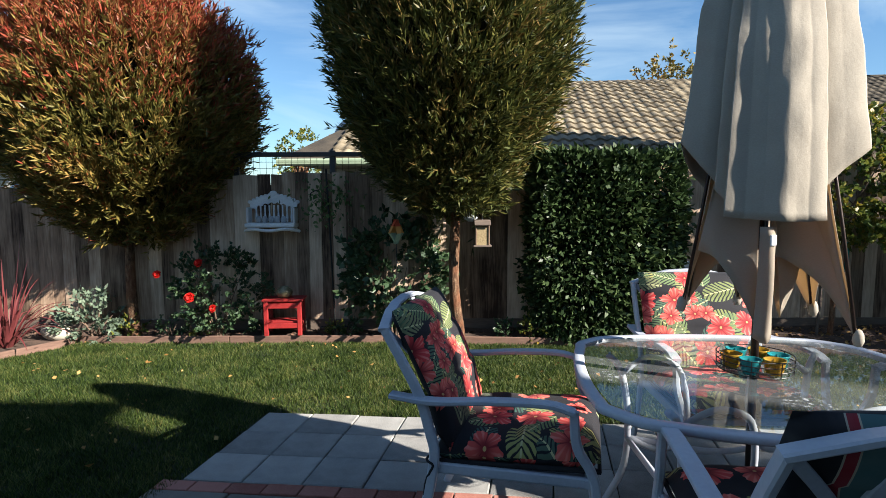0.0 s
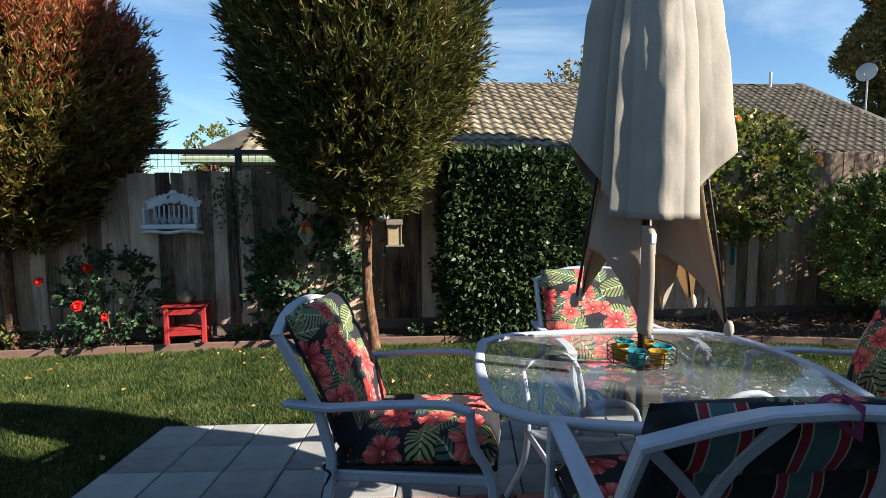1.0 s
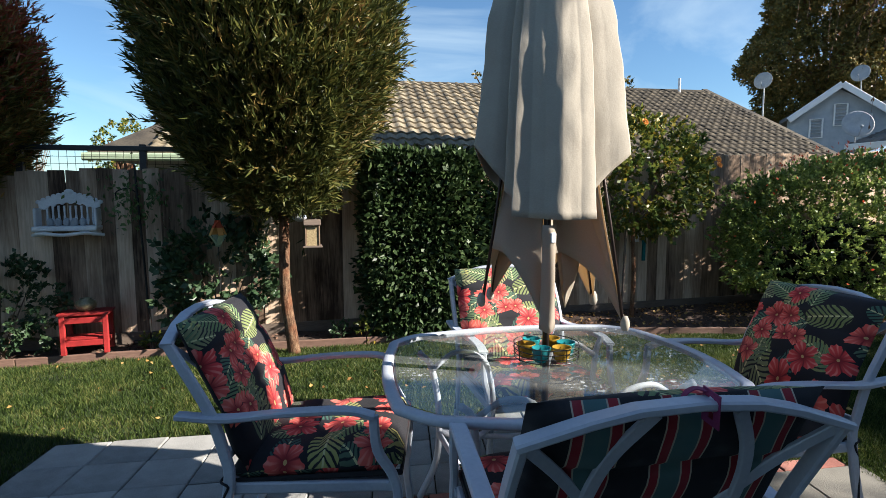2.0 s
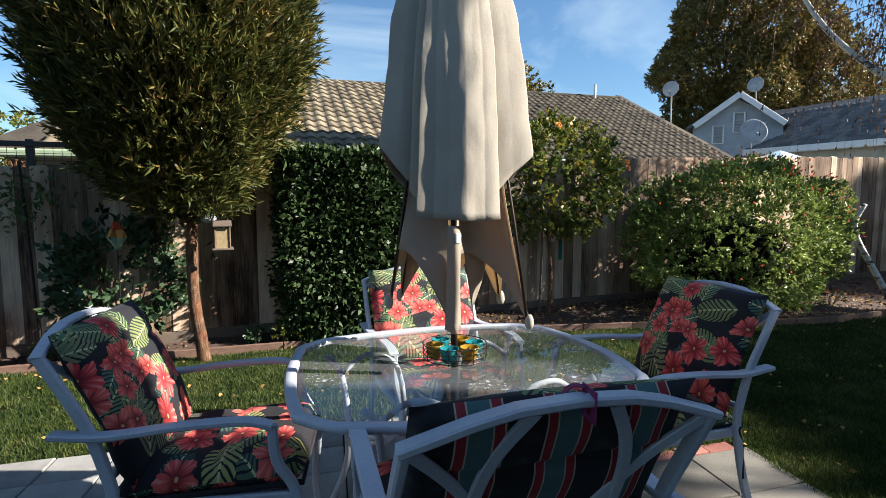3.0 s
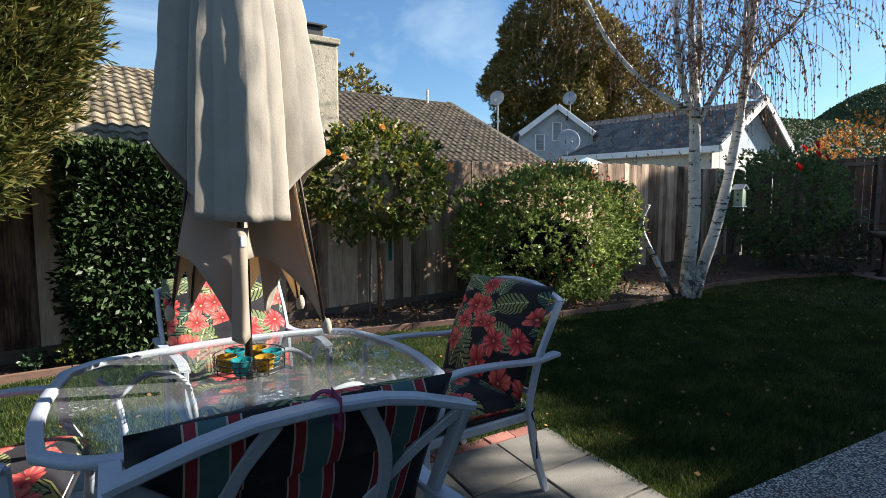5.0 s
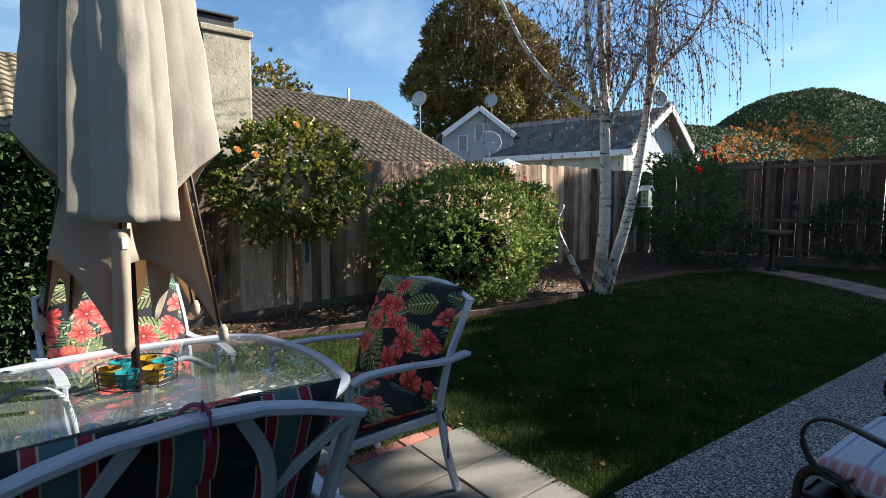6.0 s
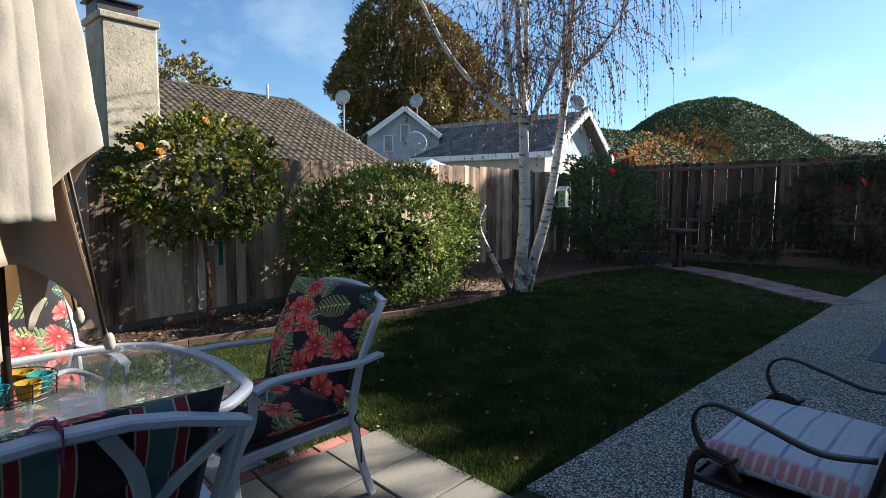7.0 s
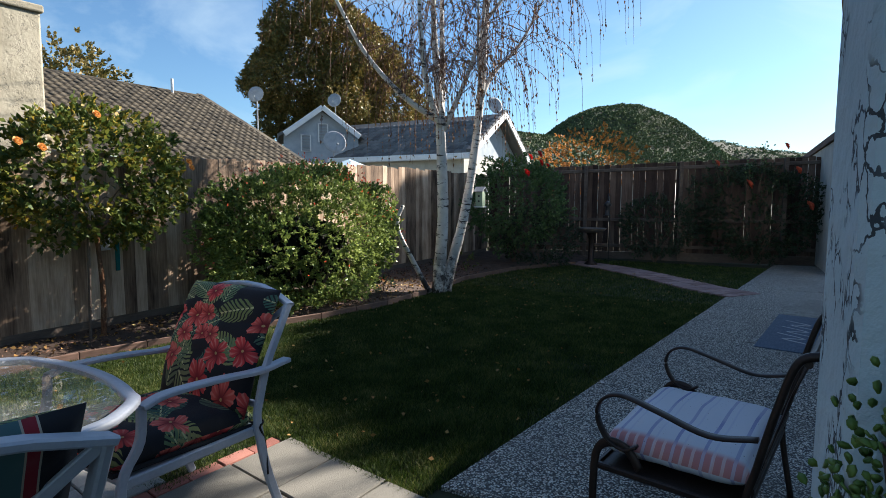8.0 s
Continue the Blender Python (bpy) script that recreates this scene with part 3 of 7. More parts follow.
def ball(bm, centre, radius, seg=10):
    r = bmesh.ops.create_uvsphere(bm, u_segments=seg, v_segments=max(5, seg * 2 // 3), radius=1)
    radius = radius if isinstance(radius, (tuple, list)) else (radius,) * 3
    bmesh.ops.transform(bm, matrix=Matrix.Translation(centre) @ Matrix.Diagonal((*radius, 1)), verts=r["verts"])


def unit(v):
    return v / np.maximum(np.linalg.norm(v, axis=1, keepdims=True), 1e-9)


def leaf_mesh(name, at, way, length, width, mat, parent=None, fold=0.25, belly=0.45):
    """Leaves as folded rhombs: base at `at`, pointing along `way`."""
    n = len(at)
    way = unit(way)
    ref = unit(RNG.normal(size=(n, 3)))
    side = unit(np.cross(way, ref))
    up = np.cross(side, way)
    length, width = np.broadcast_to(length, n)[:, None], np.broadcast_to(width, n)[:, None]
    mid = at + way * length * belly - up * width * fold
    v = np.stack([at, mid + side * width / 2 + up * width * fold * 2, at + way * length, mid - side * width / 2 + up * width * fold * 2], 1)
    f = np.arange(n * 4).reshape(n, 4)
    return solid(name, v.reshape(-1, 3), f, mat, parent)


def shell_points(n, centre, radii, inner=0.75, squash=None):
    """Points near the surface of a rounded body, and the way out."""
    d = unit(RNG.normal(size=(n, 3)))
    r = RNG.uniform(inner, 1.0, n)[:, None] ** 0.6
    return np.asarray(centre) + d * r * np.asarray(radii), d


def lumpy(d, seed, amount, scale=2.2):
    """A factor that makes an outline uneven."""
    out = np.empty(len(d))
    for i, v in enumerate(d):
        out[i] = 1 + amount * noise.noise(Vector(v) * scale + Vector((seed * 7.3, seed * 3.1, seed)))
    return out


def foliage(name, centre, radii, count, length, width, mat, parent, seed, lump=0.25, inner=0.55, upward=0.3, twigs=10, spread=0.5, shape=None):
    """A crown of twigs near an uneven surface, each with leaves along it."""
    k = max(1, count // twigs)
    d = unit(RNG.normal(size=(k, 3)))
    if shape is not None:
        d = shape(d)
    f = lumpy(d, seed, lump)
    depth = RNG.uniform(inner, 1.0, k) ** 0.5
    root = np.asarray(centre) + d * np.asarray(radii) * (f * depth)[:, None]
    way = unit(d + np.array([0, 0, upward]) + RNG.normal(size=(k, 3)) * 0.45)
    reach = length * twigs * 0.16
    t = RNG.uniform(0, 1, (k, twigs))
    at = root[:, None, :] + way[:, None, :] * (t * reach)[:, :, None] + RNG.normal(size=(k, twigs, 3)) * length * 0.12
    lw = way[:, None, :] + RNG.normal(size=(k, twigs, 3)) * spread
    n = k * twigs
    return leaf_mesh(name, at.reshape(-1, 3), lw.reshape(-1, 3), length * RNG.uniform(0.6, 1.15, n), width * RNG.uniform(0.7, 1.15, n), mat, parent)


def inner_shade_mass(parent, centre, radii, count, size):
    """Dense foliage inside a crown, coloured near-black to stand in for its shade."""
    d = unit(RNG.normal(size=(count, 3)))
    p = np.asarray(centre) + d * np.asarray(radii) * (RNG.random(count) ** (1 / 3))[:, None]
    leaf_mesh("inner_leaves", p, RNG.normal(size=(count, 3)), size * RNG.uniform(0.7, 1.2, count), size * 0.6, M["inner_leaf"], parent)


def blossom(bm, centre, r, way, petals=14):
    """A full rose: rings of cupped petals."""
    c, w = Vector(centre), Vector(way).normalized()
    side = w.cross(Vector((0.3, 0.5, 1))).normalized()
    up = w.cross(side)
    for i in range(petals):
        ring = i / petals
        a = i * 2.4
        out = (side * math.cos(a) + up * math.sin(a))
        tan = w.cross(out)
        base, tip = c + out * r * 0.1, c + out * r * (0.35 + 0.65 * ring) + w * r * (0.7 - 0.6 * ring)
        mid = (base + tip) / 2 + out * r * 0.25
        wd = r * (0.35 + 0.35 * ring)
        vs = [bm.verts.new(base), bm.verts.new(mid + tan * wd), bm.verts.new(tip + tan * wd * 0.5), bm.verts.new(tip - tan * wd * 0.5), bm.verts.new(mid - tan * wd)]
        bm.faces.new(vs)


def cushion_pad(name, w, l, h, mat, parent, matrix, tufts=1, label="", roll=0.35):
    """A filled pad: width w, length l, thickness h, with rounded sides and seams across. UV in metres."""
    nu, nv = 18, 22
    bm = bmesh.new()
    uvl = bm.loops.layers.uv.new("UVMap")
    grid = {}
    for side in (1, -1):
        for i in range(nu + 1):
            for j in range(nv + 1):
                u, v = i / nu * 2 - 1, j / nv * 2 - 1
                edge = max(0.0, 1 - abs(u) ** 6) ** 0.5 * max(0.0, 1 - abs(v) ** 8) ** 0.5
                seam = 0.0
                for s in range(1, tufts + 1):
                    q = v - (s / (tufts + 1) * 2 - 1)
                    seam += math.exp(-(q / 0.045) ** 2)
                bulge = edge * (0.82 + 0.18 * math.cos(u * 1.3)) * (1 - roll * min(1, seam))
                wob = 0.012 * noise.noise(Vector((u * 2.3 + side, v * 2.9, w * 9 + side)))
                z = side * (h / 2 * bulge + wob * edge)
                if side == -1 and (i in (0, nu) or j in (0, nv)):
                    continue
                grid[side, i, j] = bm.verts.new(matrix @ Vector((u * w / 2, v * l / 2, z)))
    for i in range(nu + 1):
        for j in range(nv + 1):
            grid.setdefault((-1, i, j), grid[1, i, j])
    for side in (1, -1):
        for i in range(nu):
            for j in range(nv):
                ids = [(i, j), (i + 1, j), (i + 1, j + 1), (i, j + 1)]
                vs = [grid[side, a, b] for a, b in ids]
                try:
                    f = bm.faces.new(vs if side == 1 else vs[::-1])
                except ValueError:
                    continue
                order = ids if side == 1 else ids[::-1]
                for loop, (a, b) in zip(f.loops, order):
                    loop[uvl].uv = (a / nu * w + (0 if side == 1 else 3.1), b / nv * l)
    mesh = bpy.data.meshes.new(name)
    bm.to_mesh(mesh)
    bm.free()
    ob = finish(new(name, mesh), mat, True)
    ob.parent = parent
    if label:
        ob["label"] = label
    return ob


# ---- ground, lawn, beds ----
def edge_y(x):
    """The far edge of the lawn: the timber edging's line."""
    xs = [-6.5, -3.95, -0.6, 1.0, 2.4, 3.8, 5.0, 6.4, 7.6, 8.9, 10.5, 12.5, 14.2]
    ys = [6.0, 5.95, 5.97, 5.86, 5.72, 5.49, 5.18, 4.68, 4.45, 4.45, 4.6, 4.3, 3.4]
    return np.interp(x, xs, ys)


FENCE_Y = 6.3
WALK_SLOPE = -0.16


def walk_y(x):
    return 1.22 + WALK_SLOPE * (x - 3.38)


PAVE_O, PAVE_A, PAVE_B = Vector((-1.24, 3.955, 0)), Vector((0.345, -0.033, 0)), Vector((-0.060, -0.328, 0))


def sheet(name, x0, x1, y0, y1, nx, ny, height, mat, keep=None, parent=None):
    """A ground sheet as a grid with its own relief."""
    xs, ys = np.linspace(x0, x1, nx + 1), np.linspace(y0, y1, ny + 1)
    gx, gy = np.meshgrid(xs, ys, indexing="ij")
    gz = height(gx, gy)
    v = np.stack([gx, gy, gz], -1).reshape(-1, 3)
    i, j = np.meshgrid(np.arange(nx), np.arange(ny), indexing="ij")
    a = (i * (ny + 1) + j).ravel()
    f = np.stack([a, a + ny + 1, a + ny + 2, a + 1], 1)
    if keep is not None:
        c = v[f].mean(1)
        f = f[keep(c[:, 0], c[:, 1])]
    return solid(name, v, f, mat, parent, True)


def rough(x, y, size, scale):
    return size * (np.sin(x * scale + 1.3 * np.cos(y * scale * 0.7)) * np.cos(y * scale * 1.1 + 0.8 * np.sin(x * scale * 0.6)))


ground = sheet("ground", -1500, 1500, -1500, 1500, 60, 60, lambda x, y: 0 * x - 0.06, M["soil"])
tagged(ground, "dark grassy soil reaching to the horizon", "ground", kind="structure")
lawn_floor = sheet("lawn_floor", -6.4, 16.4, -1.2, 6.1, 114, 62, lambda x, y: rough(x, y, 0.006, 3.0) - 0.012, M["turf"], lambda x, y: (y < edge_y(x) + 0.02))
tagged(lawn_floor, "short green turf with brown soil between its blades", "lawn", kind="structure")


def bed_height(x, y):
    t = np.clip((y - edge_y(x)) / 0.5, 0, 1)
    return 0.02 + 0.075 * t + rough(x, y, 0.012, 9.0)


bed = sheet("planting_bed", -9, 16.6, 3.3, FENCE_Y + 0.05, 260, 42, bed_height, M["mulch"], lambda x, y: y > edge_y(x) + 0.02)
tagged(bed, "planting bed of reddish bark mulch along the fence", "planting bed", kind="structure")
left_bed = sheet("side_bed", -9, -3.9, 2.5, 6.0, 60, 40, lambda x, y: 0.05 + rough(x, y, 0.015, 8.0), M["mulch"], lambda x, y: x < -3.98 - (5.95 - y) * 0.61)
tagged(left_bed, "planting bed of bark mulch beside the lawn", "planting bed", kind="structure")


def lawn_part(x, y):
    ok = (y < edge_y(x) - 0.03) & (x > -3.98 - (5.95 - y) * 0.61)
    ok &= ~((x < 3.43 + 0.17 * (y - 2.35)) & (y < 2.50))
    # paved rows by the table
    u = (x - PAVE_O.x) - (y - PAVE_O.y) * (PAVE_B.x / PAVE_B.y)
    ok &= ~((u > -0.02) & (x < 2.62) & (y < PAVE_O.y - 0.075 * (x - PAVE_O.x)) & (y > 1.0))
    ok &= y > walk_y(x) + 0.01
    ok |= (x < -1.5 + (y - 2.9) * 0.18) & (y < 3.0) & (y > -1.0) & (x > -6)
    # stone path
    px = np.interp(y, [-0.2, 0.6, 1.4, 2.3, 3.2, 4.0], [11.3, 11.9, 12.9, 13.9, 14.4, 14.7])
    ok &= ~((np.abs(x - px) < 0.42) & (x > 10))
    ok &= x < 15.6
    return ok


def grass():
    def scatter(count, x0, x1, y0, y1):
        x, y = RNG.uniform(x0, x1, count), RNG.uniform(y0, y1, count)
        k = lawn_part(x, y)
        return np.stack([x[k], y[k]], 1)

    p = np.concatenate([scatter(560000, -6, 5.5, 1.2, 6.0), scatter(360000, 3.3, 10, 0.1, 5.3), scatter(90000, 9, 15.6, -1, 4.7)])
    n = len(p)
    far = np.hypot(p[:, 0], p[:, 1])
    clump = rough(p[:, 0], p[:, 1], 1.0, 5.1) * 0.35 + rough(p[:, 0], p[:, 1], 1.0, 13.0) * 0.3
    h = RNG.uniform(0.010, 0.034, n) * (1 + clump * 1.1)
    w = 0.0052 * (1 + far * 0.12)
    a = RNG.uniform(0, 6.283, n)
    lean = RNG.uniform(0.2, 1.5, n) * h
    b = RNG.uniform(0, 6.283, n)
    base = np.stack([p[:, 0], p[:, 1], np.zeros(n) - 0.012], 1)
    side = np.stack([np.cos(a), np.sin(a), np.zeros(n)], 1) * (w / 2)[:, None]
    tip = base + np.stack([np.cos(b) * lean, np.sin(b) * lean, h + 0.012], 1)
    v = np.stack([base - side, base + side, tip], 1).reshape(-1, 3)
    return solid("grass", v, np.arange(n * 3).reshape(n, 3), M["grass"])


tagged(grass(), "short mown green grass blades, some tips dry", "grass", kind="stuff")


def edging(name, points, label):
    t = thing(name, label, "edging", kind="structure")
    for a, b in zip(points, points[1:]):
        bm = bmesh.new()
        d = Vector(b) - Vector(a)
        box(bm, (0, 0, 0), (d.length - 0.008, 0.035, 0.13), 0.005)
        ob = part("board", bm, M["edging"], t)
        ob.matrix_world = Matrix.Translation((Vector(a) + Vector(b)) / 2 + Vector((0, 0, 0.01))) @ Matrix.Rotation(math.atan2(d.y, d.x), 4, "Z")
    return t


xs = [-3.95, -2.3, -0.6, 1.0, 1.7, 2.4, 3.1, 3.8, 4.4, 5.0, 5.7, 6.4, 7.0, 7.6, 8.3, 8.9, 9.7, 10.5, 11.5, 12.5, 13.4, 14.2]
edging("bed_edging", [(x, float(edge_y(x)), 0.0) for x in xs], "low reddish-brown timber edging between lawn and bed")
edging("side_edging", [(-3.97, 5.94, 0.0), (-4.6, 4.9, 0.0), (-5.3, 3.8, 0.0)], "low pinkish timber edging along the side bed")


def concrete_walk():
    t = thing("walk", "grey exposed-aggregate concrete walk with sawn joints", "walkway", kind="structure")
    cuts = [3.40, 5.55, 7.75, 9.95, 12.15, 14.35, 16.6]
    for a, b in zip(cuts, cuts[1:]):
        bm = bmesh.new()
        vs = []
        g = 0.008
        for x, y in ((a + g, walk_y(a)), (b - g, walk_y(b)), (b - g, -3.6), (a + g, -3.6)):
            vs.append((x, y))
        lo = [bm.verts.new((x, y, -0.08)) for x, y in vs]
        hi = [bm.verts.new((x, y, 0.012)) for x, y in vs]
        bm.faces.new(hi)
        bm.faces.new(lo[::-1])
        for i in range(4):
            bm.faces.new((lo[i], lo[(i + 1) % 4], hi[(i + 1) % 4], hi[i]))
        part("slab", bm, M["pebbled"], t)
    bm = bmesh.new()
    box(bm, (10.0, -1.2, -0.045), (13.2, 4.0, 0.05))
    part("joint_filler", bm, M["joint"], t)


concrete_walk()

# ---- fences ----
def top_of(x):
    return float(np.interp(x, [-8, -4, -1.9, 0, 2.6, 5.8, 10.3, 15.5], [1.70, 1.72, 1.86, 1.92, 2.02, 2.12, 2.24, 2.28]))


def fence_run(name, a, b, top, mat, label, width=0.142, gap=-0.006, rails_front=False, spare=0.0):
    """Boards side by side from a to b, with rails, posts and a kickboard."""
    t = thing(name, label, "fence", kind="structure")
    a, b = Vector((*a, 0)), Vector((*b, 0))
    d = (b - a)
    length = d.length
    d.normalize()
    nrm = Vector((d.y, -d.x, 0))
    ang = math.atan2(d.y, d.x)
    rnd = random.Random(name)
    shapes = []
    for k in range(5):
        bm = bmesh.new()
        box(bm, (0, 0, 0.5), (width - gap, 0.018, 1.0))
        for v in bm.verts:
            if v.co.z > 0.9:
                v.co.z += rnd.uniform(-0.006, 0.006)
        edges = [e for e in bm.edges if abs(e.verts[0].co.z - e.verts[1].co.z) > 0.5]
        bmesh.ops.bevel(bm, geom=edges, offset=0.003, segments=1, affect="EDGES")
        mesh = bpy.data.meshes.new("board")
        bm.to_mesh(mesh)
        bm.free()
        mesh.materials.append(mat)
        shapes.append(mesh)
    s = 0.0
    while s < length:
        p = a + d * (s + width / 2)
        h = top(p) + rnd.uniform(-0.02, 0.02)
        ob = new("board", rnd.choice(shapes))
        ob.parent = t
        ob.matrix_world = Matrix.Translation(p + nrm * rnd.uniform(-0.004, 0.004) + Vector((0, 0, 0.19))) @ Matrix.Rotation(ang + rnd.uniform(-0.015, 0.015), 4, "Z") @ Matrix.Rotation(rnd.uniform(-0.006, 0.006), 4, "Y") @ Matrix.Diagonal((1, 1, h - 0.19, 1))
        s += width + spare * rnd.uniform(0.2, 1.6)
    turn = Matrix.Rotation(ang, 4, "Z")
    bm = bmesh.new()
    box(bm, (0, 0, 0), (length, 0.04, 0.22), 0.006)
    part("kickboard", bm, M["rail"], t).matrix_world = Matrix.Translation((a + b) / 2 + nrm * -0.012 + Vector((0, 0, 0.075))) @ turn
    side = 1 if rails_front else -1
    for z in (0.35, 1.05, -0.14):
        q = []
        for k in range(9):
            p = a + d * (length * k / 8) + nrm * side * 0.03
            q.append((p.x, p.y, z if z > 0 else top(p) + z))
        bm = bmesh.new()
        tube(bm, q, 0, flat=(0.038, 0.088))
        part("rail", bm, M["rail"], t)
    s = 0.3
    while s < length:
        p = a + d * s
        bm = bmesh.new()
        box(bm, (0, 0, top(p) / 2), (0.09, 0.09, top(p) - 0.02 if not rails_front else top(p) + 0.02), 0.006)
        part("post", bm, M["rail"], t).matrix_world = Matrix.Translation(p + nrm * side * 0.095) @ turn
        s += 2.4
    return t


fence_run("fence_north", (-9.0, FENCE_Y), (15.35, FENCE_Y), lambda p: top_of(p.x), M["fence"], "weathered grey-brown upright board fence behind the planting bed")
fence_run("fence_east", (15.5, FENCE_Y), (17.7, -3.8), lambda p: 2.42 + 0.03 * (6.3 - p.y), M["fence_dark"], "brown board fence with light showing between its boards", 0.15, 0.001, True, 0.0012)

# ---- table ----
def bowed(corners, bulge, steps=10, soft=0.07):
    """A closed outline through corners whose sides bow outwards, corners rounded."""
    pts = []
    n = len(corners)
    mid = sum((Vector((*c, 0)) for c in corners), Vector()) / n
    for i in range(n):
        a, b = Vector((*corners[i], 0)), Vector((*corners[(i + 1) % n], 0))
        out = Vector((b.y - a.y, a.x - b.x, 0)).normalized()
        if out.dot((a + b) / 2 - mid) < 0:
            out = -out
        for k in range(1, steps):
            t = k / steps
            if t * (b - a).length < soft or (1 - t) * (b - a).length < soft:
                continue
            pts.append(a.lerp(b, t) + out * bulge[i] * 4 * t * (1 - t))
    return pts


TABLE_Z = 0.72
TABLE = [(0.685, 2.17), (0.875, 3.36), (2.375, 3.26), (2.265, 1.99)]


def patio_table():
    t = thing("patio_table", "white metal patio table with a bowed glass top", "table", pose(1.55, 2.68, 0))
    off = Vector((1.55, 2.68, 0))
    rim = [p - off for p in bowed(TABLE, (0.07, 0.12, 0.13, 0.17), 14)]
    rim = curve(rim + [rim[0]], 3)[:-1]
    bm = bmesh.new()
    tube(bm, [p + Vector((0, 0, TABLE_Z - 0.018)) for p in rim], 0, flat=(0.058, 0.036), closed=True)
    part("rim", bm, M["white_metal"], t, "white painted metal rim", True)
    bm = bmesh.new()
    mid = sum(rim, Vector()) / len(rim)
    inner = [mid + (p - mid) * 0.962 for p in rim]
    bm.faces.new([bm.verts.new(p + Vector((0, 0, TABLE_Z - 0.004))) for p in inner])
    bm.faces.ensure_lookup_table()
    bm.normal_update()
    if bm.faces[0].normal.z < 0:
        bmesh.ops.reverse_faces(bm, faces=bm.faces[:])
    pane = bpy.data.meshes.new("glass_top")
    bm.to_mesh(pane)
    bm.free()
    glass = finish(new("glass_top", pane), M["table_glass"], False)
    glass.parent = t
    glass["label"] = "clear glass pane with dust and dried drops"
    glass.visible_shadow = False
    # four bent legs, each with a hooped brace
    for sx, sy in ((-1, -1), (-1, 1), (1, 1), (1, -1)):
        cx, cy = sx * 0.50, sy * 0.36
        bm = bmesh.new()
        tube(bm, curve([(cx * 1.2, cy * 1.2, TABLE_Z - 0.03), (cx * 1.08, cy * 1.08, 0.62), (cx, cy, 0.45), (cx * 1.02, cy * 1.02, 0.22), (cx * 1.2, cy * 1.2, 0.02)], 5), 0.019, 10)
        leg = part("leg", bm, M["white_metal"], t, smooth=True)
        bm = bmesh.new()
        lathe(bm, [(0.026, 0), (0.028, 0.012), (0.024, 0.02)], 12, (cx * 1.2, cy * 1.2, 0))
        part("foot", bm, M["plastic_dark"], leg)
        bm = bmesh.new()
        tube(bm, curve([(cx * 1.05, cy * 1.05, 0.60), (cx * 0.75, cy * 1.1, 0.685), (cx * 0.42, cy * 1.02, 0.62), (cx * 0.35, cy * 0.9, 0.40), (cx * 0.6, cy * 0.9, 0.30), (cx * 0.98, cy * 0.98, 0.34)], 5), 0.016, 8)
        part("brace", bm, M["white_metal"], t, smooth=True)
    for sy in (-1, 1):
        bm = bmesh.new()
        tube(bm, curve([(-0.50, sy * 0.36, 0.34), (0, sy * 0.30, 0.30), (0.50, sy * 0.36, 0.34)], 6), 0.014, 8)
        part("stretcher", bm, M["white_metal"], t, smooth=True)
    for sx in (-1, 1):
        bm = bmesh.new()
        tube(bm, [(sx * 0.50, -0.36, 0.34), (sx * 0.5, 0.36, 0.34)], 0.014, 8)
        part("stretcher", bm, M["white_metal"], t, smooth=True)
    reshape(t, levels((0.0, FLOOR), (0.34, 0.22), (0.6, 0.6), (0.8, 0.8)))
    t.matrix_world = SET_AT @ t.matrix_world
    return t


